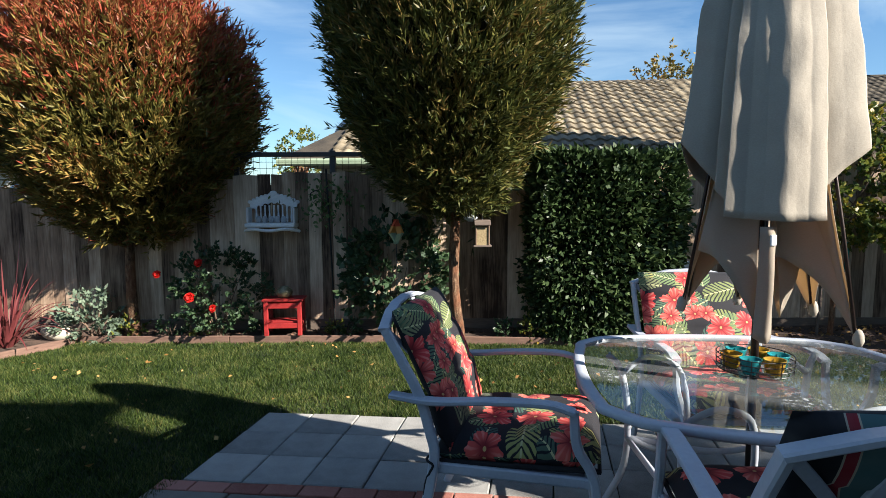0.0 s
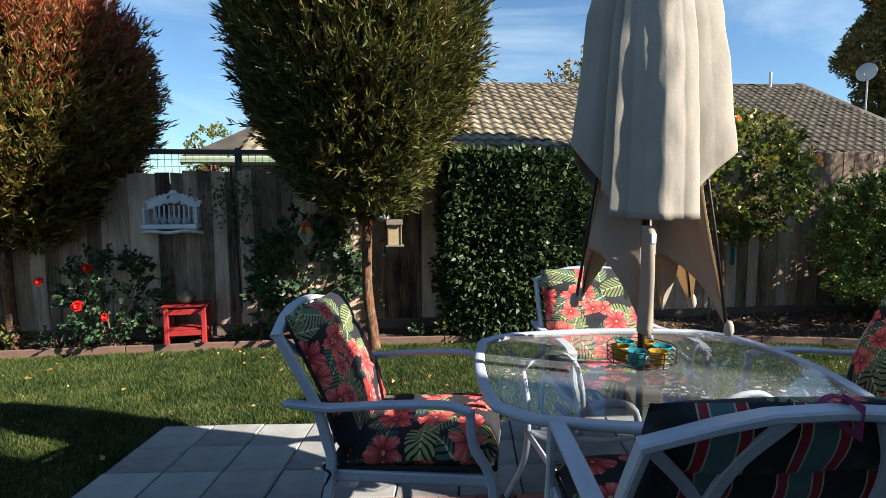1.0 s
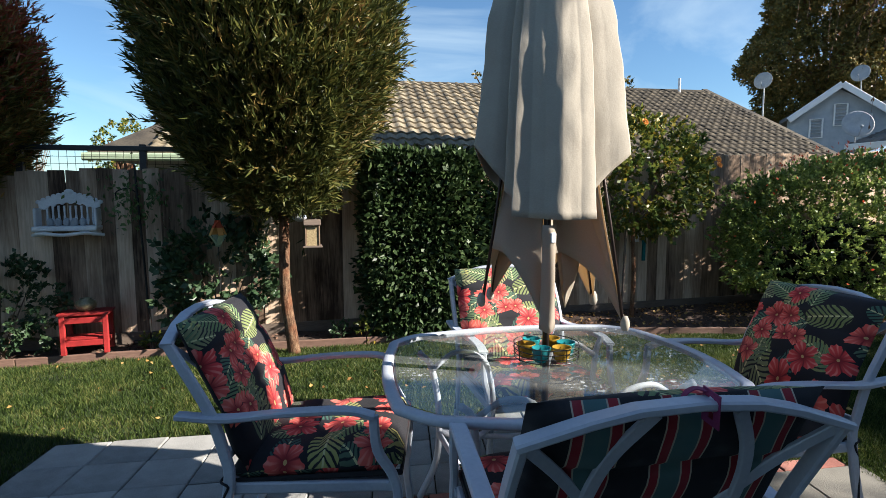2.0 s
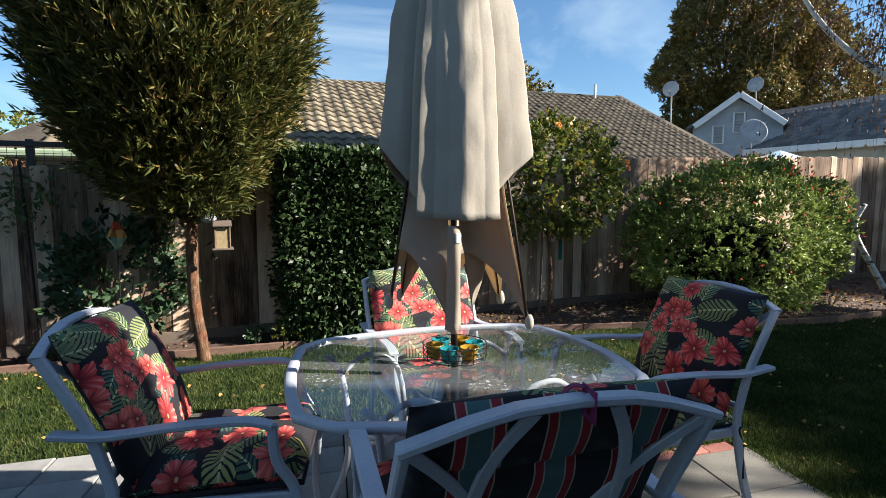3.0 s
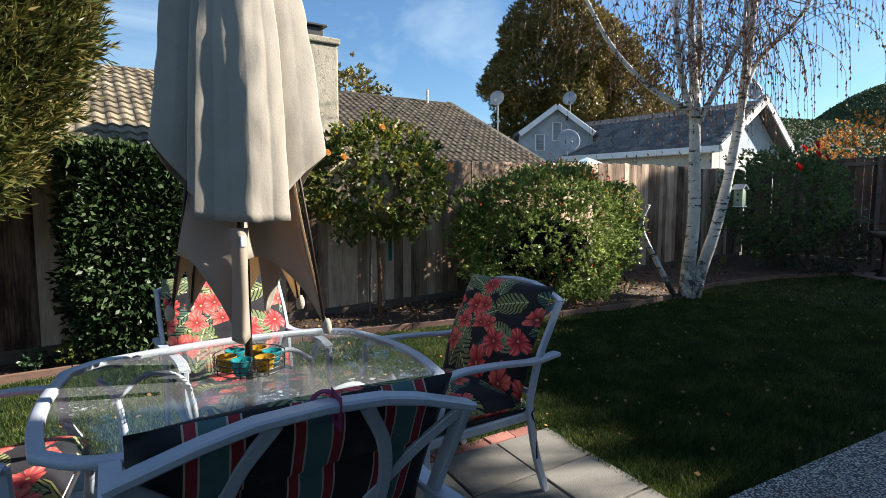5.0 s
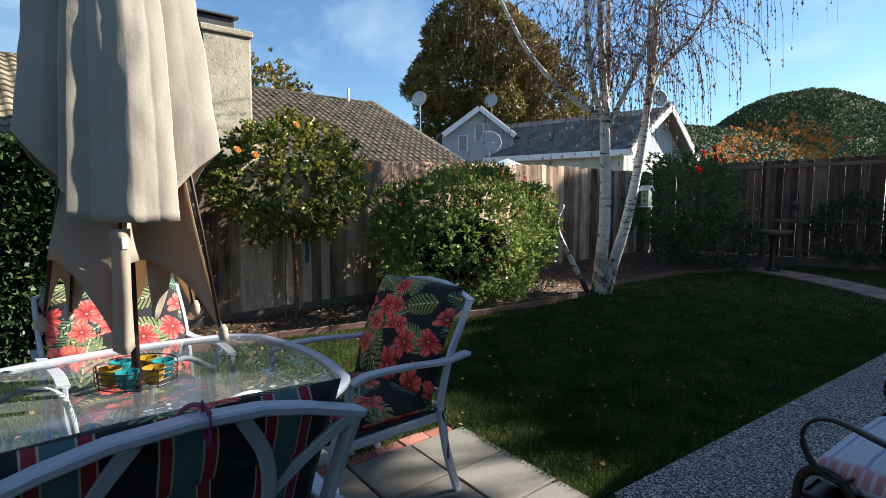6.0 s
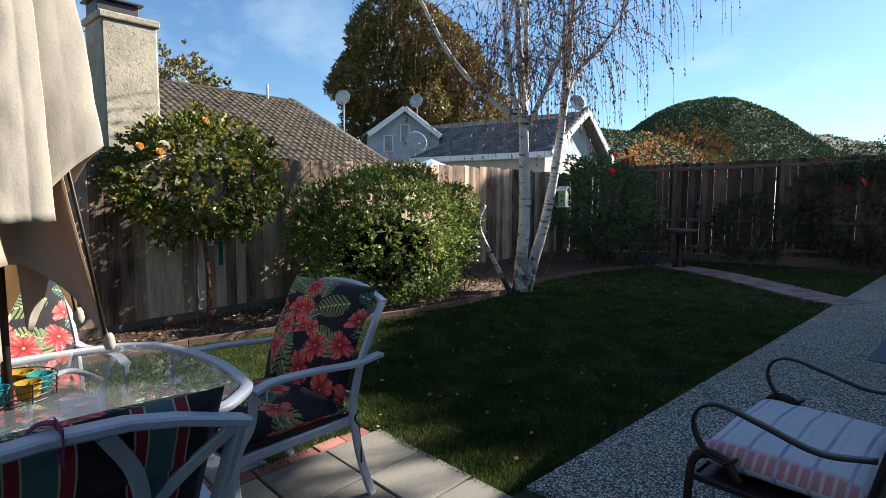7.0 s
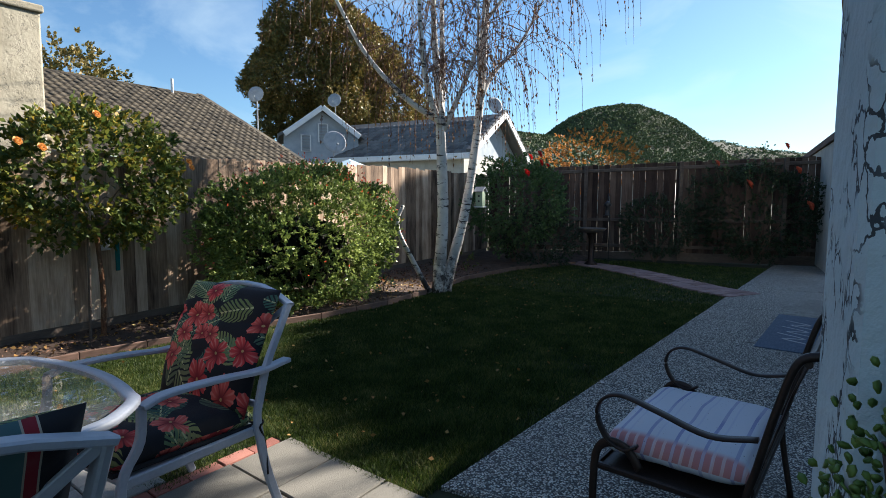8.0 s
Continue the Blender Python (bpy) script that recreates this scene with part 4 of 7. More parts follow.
# ---- chairs ----
def dining_chair():
    """White flat-tube armchair; faces +y, stands on z = 0."""
    t = thing("dining_chair", "white painted metal armchair with an arched fan back", "chair", group="chairs round the table")
    w = 0.385
    flat = (0.048, 0.026)
    for s in (-1, 1):
        bm = bmesh.new()
        tube(bm, curve([(s * w, -0.53, 0.945), (s * (w + 0.005), -0.42, 0.72), (s * w, -0.315, 0.48), (s * w, -0.30, 0.36), (s * w, -0.35, 0.18), (s * w, -0.44, 0.0)], 4), 0, flat=(0.026, 0.046), up=(0, 1, 0))
        part("back_leg", bm, M["white_metal"], t)
        bm = bmesh.new()
        tube(bm, curve([(s * (w + 0.012), -0.50, 0.600), (s * (w + 0.012), -0.30, 0.588), (s * (w + 0.015), -0.05, 0.612), (s * (w + 0.015), 0.20, 0.622), (s * (w + 0.015), 0.315, 0.598)], 5), 0, flat=(0.060, 0.024))
        part("arm", bm, M["white_metal"], t)
        bm = bmesh.new()
        tube(bm, curve([(s * (w + 0.012), 0.312, 0.60), (s * (w + 0.012), 0.325, 0.50), (s * w, 0.385, 0.40), (s * w, 0.41, 0.30), (s * w, 0.39, 0.14), (s * w, 0.41, 0.0)], 4), 0, flat=(0.030, 0.040), up=(0, 1, 0))
        part("front_leg", bm, M["white_metal"], t)
        bm = bmesh.new()
        tube(bm, [(s * (w - 0.02), -0.30, 0.335), (s * (w - 0.02), 0.38, 0.345)], 0, flat=(0.026, 0.040))
        part("seat_rail", bm, M["white_metal"], t)
        # the curved fan slats of the back
        bm = bmesh.new()
        tube(bm, curve([(s * 0.10, -0.565, 1.02), (s * 0.17, -0.50, 0.87), (s * 0.20, -0.43, 0.70), (s * 0.20, -0.33, 0.48)], 5), 0, flat=(0.034, 0.016), up=(0, 1, 0))
        part("slat", bm, M["white_metal"], t)
        bm = bmesh.new()
        tube(bm, curve([(s * (w - 0.01), -0.53, 0.935), (s * 0.27, -0.46, 0.80), (s * 0.15, -0.39, 0.62), (s * 0.06, -0.33, 0.47)], 5), 0, flat=(0.034, 0.016), up=(0, 1, 0))
        part("slat", bm, M["white_metal"], t)
    bm = bmesh.new()
    tube(bm, [(-w - 0.012, -0.53, 0.94), (-0.24, -0.555, 1.005), (-0.14, -0.562, 1.032), (0.0, -0.565, 1.042), (0.14, -0.562, 1.032), (0.24, -0.555, 1.005), (w + 0.012, -0.53, 0.94)], 0, flat=(0.026, 0.052), up=(0, 1, 0))
    part("top_rail", bm, M["white_metal"], t)
    for y, z in ((-0.315, 0.455), (-0.29, 0.345), (0.375, 0.345)):
        bm = bmesh.new()
        tube(bm, [(-w, y, z), (w, y, z)], 0, flat=(0.030, 0.030))
        part("cross_rail", bm, M["white_metal"], t)
    bm = bmesh.new()
    box(bm, (0, 0.04, 0.345), (2 * w - 0.06, 0.66, 0.010))
    part("sling", bm, M["white_metal"], t)
    return t


def chair_cushion(front, back_cloth, label):
    """A hinged seat-and-back pad for one chair, in the chair's own axes."""
    t = thing("chair_cushion", label, "cushion", group="cushions on the chairs")
    seat = pose(0, 0.055, 0.408, 3, 0, 0)
    cushion_pad("seat_pad", 0.72, 0.74, 0.15, front, t, seat, 1, roll=0.2)
    back = pose(0, -0.365, 0.72, 0, 0, 0) @ pose(0, 0, 0, 113, 0, 0) @ pose(0, 0, 0, 0, 0, 180)
    pad = cushion_pad("back_pad", 0.73, 0.69, 0.13, front, t, back, 2, roll=0.4)
    if back_cloth:
        pad.data.materials.append(back_cloth)
        inv = back.inverted()
        for f in pad.data.polygons:
            if (inv.to_3x3() @ f.normal).z > -0.1:
                f.material_index = 1
    for s in (-1, 1):
        bm = bmesh.new()
        tube(bm, curve([(s * 0.33, -0.30, 0.39), (s * 0.385, -0.335, 0.37), (s * 0.40, -0.30, 0.35), (s * 0.39, -0.34, 0.28), (s * 0.40, -0.345, 0.16)], 4), 0.006, 6)
        part("tie", bm, M["black_cloth"], t, "black cloth tie")
    bm = bmesh.new()
    q = [seat @ Vector((x, y, -0.035)) for x, y in ((-0.355, -0.365), (0.355, -0.365), (0.355, 0.365), (-0.355, 0.365))]
    tube(bm, q, 0.012, 6, closed=True)
    part("piping", bm, M["black_cloth"], t)
    return t



def reshape(top, change):
    """Move every vertex of a thing's parts, in the thing's own space."""
    bpy.context.view_layer.update()
    inv = top.matrix_world.inverted()
    for ob in top.children_recursive:
        if ob.type == "MESH":
            m = inv @ ob.matrix_world
            back = m.inverted()
            for v in ob.data.vertices:
                v.co = back @ change(m @ v.co)


def levels(*pairs):
    """A change of heights: (old, new) pairs, straight between them."""
    def change(p):
        return Vector((p.x, p.y, float(np.interp(p.z, [a for a, _ in pairs], [b for _, b in pairs]))))
    return change


CHAIR_SIZE = 1.07
seat_levels = levels((0.0, FLOOR / CHAIR_SIZE), (0.335, 0.272), (0.48, 0.428), (0.58, 0.58), (0.66, 0.66), (1.16, 1.08))


patio_table()
chair = dining_chair()
reshape(chair, seat_levels)
SPOTS = [SET_AT @ pose(x, y, 0, 0, 0, turn) @ Matrix.Scale(size, 4)
         for x, y, turn, size in ((0.37, 2.87, -105, CHAIR_SIZE), (2.735, 2.559, 88, CHAIR_SIZE), (1.80, 3.46, 178, CHAIR_SIZE), (1.29, 1.75, -7, 1.125))]
chair.matrix_world = SPOTS[0]
pad = chair_cushion(M["tropical"], M["striped"], "black chair cushion printed with coral hibiscus and green fronds")
reshape(pad, seat_levels)
pad.matrix_world = SPOTS[0]
for m in SPOTS[1:]:
    stand = Matrix.LocRotScale(m.translation, m.to_quaternion(), m.to_scale() / SPOTS[0].to_scale().x)
    copy_thing(chair, stand)
    copy_thing(pad, stand)
# a plum ribbon tied round the top rail of the near chair
ribbon = thing("ribbon", "plum-coloured ribbon tied round a chair's top rail", "ribbon", SPOTS[3] @ pose(0.03, -0.565, 0.968))
bm = bmesh.new()
tube(bm, [(0.0, -0.018, -0.032), (0.0, -0.020, 0.030), (0.0, 0.02, 0.034), (0.0, 0.022, -0.03)], 0, flat=(0.026, 0.003), up=(1, 0, 0), closed=True)
part("loop", bm, M["ribbon"], ribbon)
bm = bmesh.new()
tube(bm, curve([(0, 0.018, 0.034), (-0.022, 0.030, 0.036), (-0.042, 0.034, 0.022), (-0.050, 0.035, -0.004)], 4), 0, flat=(0.02, 0.003))
part("end", bm, M["ribbon"], ribbon)

# ---- umbrella ----
def umbrella():
    """A closed market umbrella through the table: pole, folded canopy, hanging ribs."""
    ox, oy = 1.565, 2.715
    t = thing("patio_umbrella", "closed beige canvas patio umbrella with hanging folds", "umbrella", pose(ox, oy, 0))
    bm = bmesh.new()
    tube(bm, [(0.015, 0.015, 0.05), (0.01, 0.01, 1.4), (0, 0, 3.02)], 0.019, 14)
    part("pole", bm, M["dark_metal"], t, "dark bronze pole", True)
    bm = bmesh.new()
    lathe(bm, [(0.23, 0.0), (0.235, 0.03), (0.20, 0.06), (0.06, 0.085), (0.035, 0.12), (0.032, 0.30), (0.022, 0.31)], 28, (0.015, 0.015, 0.0))
    part("base", bm, M["white_metal"], t, "round weighted base", True)
    # folded outer canopy: bearing, reach at the hem, hem height
    keys = [(-180, 0.405, 1.86), (-171, 0.330, 1.74), (-167, 0.262, 1.66), (-164, 0.285, 1.63), (-152, 0.225, 1.545), (-149.5, 0.225, 1.53), (-148, 0.314, 1.503), (-134, 0.270, 1.495), (-118, 0.268, 1.49), (-100, 0.285, 1.485), (-80, 0.290, 1.485),
            (-65, 0.318, 1.49), (-63.5, 0.245, 1.55), (-58, 0.268, 1.62), (-46, 0.335, 1.72), (-35, 0.410, 1.81), (-26, 0.34, 1.74), (-10, 0.26, 1.6), (5, 0.33, 1.75), (20, 0.42, 1.88), (40, 0.28, 1.62),
            (65, 0.38, 1.80), (90, 0.26, 1.6), (115, 0.36, 1.85), (140, 0.25, 1.62), (162, 0.33, 1.74), (180, 0.405, 1.86)]
    ang = np.radians([k[0] for k in keys])
    na, nz = 480, 40
    th = np.linspace(-math.pi, math.pi, na, endpoint=False)
    hem_r, hem_z = np.interp(th, ang, [k[1] for k in keys]), np.interp(th, ang, [k[2] for k in keys])
    verts = []
    for j in range(nz + 1):
        s = j / nz
        z = 3.0 + (hem_z - 3.0) * s
        fold = np.interp(s, [0, 0.06, 0.16, 0.45, 1.0], [0.12, 0.40, 0.62, 0.84, 1.0])
        calm = np.interp(s, [0, 0.25, 1.0], [0.25, 0.85, 1.0])
        r = fold * (0.315 * (1 - calm) + hem_r * calm)
        wave = np.array([noise.noise(Vector((math.cos(a) * 3, math.sin(a) * 3, 2.2 * s))) for a in th])
        fine = np.array([noise.noise(Vector((math.cos(a) * 4 + s * 2.5, math.sin(a) * 4, 9.0 * s + 3))) for a in th])
        r = r * (1 + 0.05 * wave * s + 0.022 * fine)
        verts.append(np.stack([np.cos(th) * r, np.sin(th) * r, z], 1))
    v = np.concatenate(verts)
    i, j = np.meshgrid(np.arange(na), np.arange(nz), indexing="ij")
    a0 = (j * na + i).ravel()
    a1 = (j * na + (i + 1) % na).ravel()
    canopy = solid("canopy", v, np.stack([a0, a0 + na, a1 + na, a1], 1), M["canvas"], t, True)
    thick = canopy.modifiers.new("thickness", "SOLIDIFY")
    thick.thickness = 0.0025
    tips = [(-0.105, -0.245, 0.955), (0.305, -0.285, 0.945), (-0.165, 0.415, 1.0), (0.30, 0.02, 1.02), (0.12, 0.40, 1.0), (-0.33, 0.10, 1.03)]
    for x, y, z in tips:
        bm = bmesh.new()
        tube(bm, [(x * 0.98, y * 0.98, z), (x * 0.80, y * 0.80, 1.45), (x * 0.22, y * 0.22, 2.9)], 0.0085, 8)
        rib = part("rib", bm, M["dark_metal"], t, smooth=True)
        bm = bmesh.new()
        prof = [(0.004, -0.026), (0.016, -0.022), (0.024, 0.0), (0.021, 0.03), (0.012, 0.05)]
        lathe(bm, prof, 12, (x, y, z))
        part("pocket", bm, M["canvas"], rib, "canvas pocket over the rib's tip", True)

    def drape(points_top, points_low, sag, name="drape", bow=0.05, tuck=True):
        """Cloth hung between an upper line and its hem."""
        if tuck:  # the upper edge goes up into the folds
            points_top = [(x * 0.62, y * 0.62, z + 0.34) for x, y, z in points_top]
        top, low = curve(points_top, 8), curve(points_low, 8)
        m = min(len(top), len(low))
        rows = 14
        vs, out = [], Vector()
        for k in range(rows + 1):
            s = k / rows
            for q in range(m):
                p = Vector(top[q]).lerp(Vector(low[q]), s)
                c = q / (m - 1)
                belly = math.sin(math.pi * s) * math.sin(math.pi * c)
                p += Vector(sag) * belly + Vector((math.cos(c * 9 + s), math.sin(c * 7), 0)) * bow * 0.3 * math.sin(math.pi * s)
                vs.append(p)
        f = [(k * m + q, k * m + q + 1, (k + 1) * m + q + 1, (k + 1) * m + q) for k in range(rows) for q in range(m - 1)]
        ob = solid(name, [tuple(p) for p in vs], f, M["canvas_thin"], t, True)
        md = ob.modifiers.new("thickness", "SOLIDIFY")
        md.thickness = 0.0025
        return ob

    # hanging cloth below the hem, from rib to rib
    drape([(-0.09, -0.20, 1.62), (0.05, -0.12, 1.65), (0.18, -0.16, 1.66), (0.27, -0.24, 1.66)], [(-0.07, -0.17, 1.30), (0.06, -0.10, 1.30), (0.20, -0.19, 1.17), (0.318, -0.285, 0.92)], (0.02, 0.06, 0))
    drape([(-0.30, -0.02, 1.75), (-0.26, -0.10, 1.65), (-0.20, -0.17, 1.60), (-0.09, -0.20, 1.55)], [(-0.315, -0.03, 1.335), (-0.27, -0.12, 1.30), (-0.19, -0.20, 1.14), (-0.115, -0.235, 0.96)], (0.03, 0.05, 0))
    drape([(-0.128, -0.225, 1.46), (-0.098, -0.252, 1.46), (-0.055, -0.228, 1.46)], [(-0.145, -0.235, 0.95), (-0.105, -0.268, 0.93), (-0.062, -0.238, 0.95)], (0, -0.012, 0), bow=0.015, tuck=False)
    drape([(-0.31, 0.10, 1.6), (-0.24, 0.26, 1.6), (-0.15, 0.36, 1.6)], [(-0.33, 0.09, 1.03), (-0.22, 0.25, 1.22), (-0.165, 0.41, 0.99)], (0.03, -0.03, 0))
    drape([(-0.15, 0.36, 1.6), (0.0, 0.33, 1.6), (0.12, 0.36, 1.6)], [(-0.165, 0.41, 0.99), (-0.02, 0.30, 1.25), (0.12, 0.395, 0.99)], (0.0, -0.05, 0))
    drape([(0.12, 0.36, 1.6), (0.22, 0.22, 1.6), (0.28, 0.04, 1.6)], [(0.12, 0.395, 0.99), (0.22, 0.20, 1.25), (0.30, 0.02, 1.01)], (-0.03, -0.03, 0))
    drape([(0.28, 0.04, 1.6), (0.27, -0.10, 1.6), (0.27, -0.24, 1.6)], [(0.30, 0.02, 1.01), (0.25, -0.12, 1.22), (0.302, -0.28, 0.955)], (-0.04, 0.0, 0))
    # a bag of cloth hanging in the middle
    drape([(0.0, -0.06, 1.36), (0.05, 0.0, 1.36), (0.10, 0.05, 1.36)], [(0.06, -0.10, 1.04), (0.10, -0.03, 1.00), (0.12, 0.04, 1.05)], (0.08, -0.05, 0))
    bm = bmesh.new()
    box(bm, (-0.088, -0.262, 1.40), (0.026, 0.012, 0.05), 0.004)
    part("clip", bm, M["white_paint"], t, "white plastic clip on the tie")
    reshape(t, levels((0.0, FLOOR), (0.31, FLOOR + 0.31), (0.70, 0.70), (3.2, 3.2)))
    t.matrix_world = SET_AT @ t.matrix_world
    return t


umbrella()


# ---- candle basket ----
def candle_basket():
    t = thing("candle_basket", "round black wire basket holding coloured glass candle cups on the table", "candle holder", SET_AT @ pose(1.583, 2.735, TABLE_Z))
    for r, z in ((0.172, 0.006), (0.174, 0.030), (0.176, 0.056), (0.176, 0.082)):
        bm = bmesh.new()
        tube(bm, [(r * math.cos(a * math.pi / 16), r * math.sin(a * math.pi / 16), z) for a in range(32)], 0.0026, 6, closed=True)
        part("ring", bm, M["black_metal"], t)
    for k in range(8):
        a = k * math.pi / 4 + 0.2
        bm = bmesh.new()
        tube(bm, [(0.173 * math.cos(a), 0.173 * math.sin(a), 0.0), (0.178 * math.cos(a), 0.178 * math.sin(a), 0.083)], 0.0026, 6)
        part("upright", bm, M["black_metal"], t)
    for k in range(6):
        a = k * math.pi / 3 - 1.2
        cup = thing("candle_cup", ("amber" if k % 2 == 0 else "teal") + " glass candle cup standing in a wire basket", "candle cup",
                    SET_AT @ pose(1.583 + 0.112 * math.cos(a), 2.735 + 0.112 * math.sin(a), TABLE_Z + 0.004), group="cups in the basket")
        bm = bmesh.new()
        lathe(bm, [(0.030, 0.0), (0.039, 0.010), (0.050, 0.070), (0.052, 0.078), (0.048, 0.077), (0.036, 0.018), (0.012, 0.012)], 22)
        part("glass", bm, M["amber_glass" if k % 2 == 0 else "teal_glass"], cup, smooth=True)
        bm = bmesh.new()
        lathe(bm, [(0.034, 0.016), (0.037, 0.032), (0.004, 0.034)], 14)
        part("candle", bm, M["wax"], cup)


candle_basket()


# ---- metal armchair with a plaid pad, by the walk ----
def scroll_bench():
    """Bronze flat-bar armchair with scrolled arms; faces north."""
    ob = thing("patio_armchair", "dark bronze metal armchair with scrolled arms on the walk", "chair", pose(3.75, -0.09, 0.012, 0, 0, -10))
    for s in (-1, 1):
        x = s * 0.50
        bm = bmesh.new()
        tube(bm, curve([(x, -0.42, 0.66), (x, -0.20, 0.63), (x, 0.05, 0.68), (x, 0.24, 0.715), (x, 0.345, 0.68), (x, 0.375, 0.60), (x, 0.32, 0.51), (x, 0.22, 0.475), (x, 0.15, 0.50)], 6), 0, flat=(0.042, 0.014))
        part("arm", bm, M["dark_metal"], ob, "bronze scrolled arm", True)
        bm = bmesh.new()
        tube(bm, curve([(x, 0.13, 0.40), (x, 0.20, 0.475), (x, 0.30, 0.49), (x, 0.37, 0.44), (x, 0.39, 0.30), (x, 0.39, 0.0)], 6), 0, flat=(0.042, 0.016), up=(1, 0, 0))
        part("front_leg", bm, M["dark_metal"], ob, smooth=True)
        bm = bmesh.new()
        tube(bm, curve([(x, -0.66, 1.02), (x, -0.56, 0.98), (x, -0.49, 0.80), (x, -0.42, 0.55), (x, -0.38, 0.36), (x, -0.45, 0.0)], 6), 0.018, 10)
        part("back_post", bm, M["dark_metal"], ob, smooth=True)
        bm = bmesh.new()
        tube(bm, [(x, -0.39, 0.36), (x, 0.36, 0.37)], 0, flat=(0.03, 0.03))
        part("seat_rail", bm, M["dark_metal"], ob)
        for q in (0.10, 0.22, 0.33):
            bm = bmesh.new()
            tube(bm, curve([(s * q, -0.60, 0.97), (s * (q + 0.05), -0.53, 0.82), (s * (q - 0.05), -0.47, 0.65), (s * q, -0.40, 0.45)], 5), 0, flat=(0.022, 0.010), up=(0, 1, 0))
            part("back_scroll", bm, M["dark_metal"], ob, smooth=True)
    for y, z in ((-0.60, 0.98), (-0.40, 0.45), (0.37, 0.37), (-0.38, 0.36)):
        bm = bmesh.new()
        tube(bm, [(-0.5, y, z), (0.5, y, z)], 0, flat=(0.03, 0.028))
        part("cross_bar", bm, M["dark_metal"], ob)
    bm = bmesh.new()
    box(bm, (0, 0, 0.368), (0.98, 0.74, 0.008))
    part("seat_mesh", bm, M["dark_metal"], ob)
    pad = thing("seat_cushion", "faded white plaid seat cushion with blue lines and red side", "cushion", pose(3.75, -0.09, 0.012, 0, 0, -10))
    cushion_pad("pad", 0.90, 0.76, 0.15, M["plaid"], pad, pose(0, 0.0, 0.452, 0, 0, 0), 0)

    def shallow(p):
        return Vector((p.x, 0.375 + (p.y - 0.375) * 0.80, p.z))

    reshape(ob, shallow)
    reshape(pad, shallow)


scroll_bench()

bm = bmesh.new()
box(bm, (0, 0, 0.006), (2.1, 0.62, 0.012), 0.004)
door_mat = part("door_mat", bm, M["mat"])
door_mat.matrix_world = pose(8.55, -0.80, 0.013, 0, 0, -9)
tagged(door_mat, "worn blue ribbed doormat lying on the walk", "doormat")
bm = bmesh.new()
for k in range(3):
    tube(bm, curve([(-0.65 + 0.42 * k, -0.16, 0.0145), (-0.50 + 0.42 * k, 0.10, 0.0145), (-0.40 + 0.42 * k, -0.10, 0.0145), (-0.22 + 0.42 * k, 0.18, 0.0145)], 4), 0, flat=(0.03, 0.004))
tagged(part("mat_print", bm, M["dish"], door_mat), "pale worn bars on the mat")

# ---- pavers and bricks of the terrace ----
def terrace():
    t = thing("terrace", "square grey concrete pavers with a red brick course", "paving", kind="structure")
    bm = bmesh.new()
    for x0, y0, x1, y1 in ((-1.75, 1.0, 3.45, 2.6),):
        box(bm, ((x0 + x1) / 2, (y0 - 3 + y1) / 2, -0.045), (x1 - x0 + 0.0, y1 - y0 + 3, 0.05))
    box(bm, (0.66, 3.15, -0.045), (3.9, 1.42, 0.05))
    part("joint_sand", bm, M["joint"], t)
    rnd = random.Random(3)

    def quad_piece(mat, a, b, h=0.05, soft=0.006):
        m = bmesh.new()
        lo = [m.verts.new(p) for p in (Vector((0, 0, -h)), a + Vector((0, 0, -h)), a + b + Vector((0, 0, -h)), b + Vector((0, 0, -h)))]
        hi = []
        ua, ub = a.normalized() * soft, b.normalized() * soft
        for p in (Vector() + ua + ub, a - ua + ub, a + b - ua - ub, b + ua - ub):
            hi.append(m.verts.new(p))
        mid = [m.verts.new(p) for p in (Vector((0, 0, -soft)), a + Vector((0, 0, -soft)), a + b + Vector((0, 0, -soft)), b + Vector((0, 0, -soft)))]
        m.faces.new(hi)
        for i in range(4):
            j = (i + 1) % 4
            m.faces.new((mid[i], mid[j], hi[j], hi[i]))
            m.faces.new((lo[i], lo[j], mid[j], mid[i]))
        bmesh.ops.recalc_face_normals(m, faces=m.faces)
        mesh = bpy.data.meshes.new("piece")
        m.to_mesh(mesh)
        m.free()
        mesh.materials.append(mat)
        return mesh

    def lay(name, mesh, p):
        ob = new(name, mesh)
        ob.parent = t
        ob.location = p + Vector((0, 0, 0.008 + rnd.uniform(-0.004, 0.004)))
        ob.rotation_euler = (rnd.uniform(-0.004, 0.004), rnd.uniform(-0.004, 0.004), rnd.uniform(-0.006, 0.006))

    full = quad_piece(M["pale_paver"], PAVE_A * 0.978, PAVE_B * 0.975)
    for row in range(3):
        for col in range(12):
            lay("paver", full, PAVE_O + PAVE_A * col + PAVE_B * row)
    start = PAVE_O + PAVE_B * 3 + PAVE_A * -0.33
    ba = PAVE_A * 0.60
    one = quad_piece(M["brick"], ba * 0.965, PAVE_B * 0.30, 0.05, 0.004)
    for col in range(25):
        p = start + ba * col
        if p.x < 3.3:
            lay("brick", one, p)
    south = start + PAVE_B * 0.33
    big = quad_piece(M["paver"], PAVE_A * 1.30, PAVE_B * 1.30)
    cream = quad_piece(M["slab"], PAVE_A * 1.30, PAVE_B * 1.30)
    for row in range(9):
        for col in range(11):
            p = south + PAVE_A * 1.33 * col + PAVE_B * 1.34 * row
            q = p + PAVE_A * 1.3
            if q.x < 3.66 and p.x > -2.2:
                lay("paver", cream if (col == 8 and row in (0, 1)) or rnd.random() < 0.05 else big, p)


terrace()


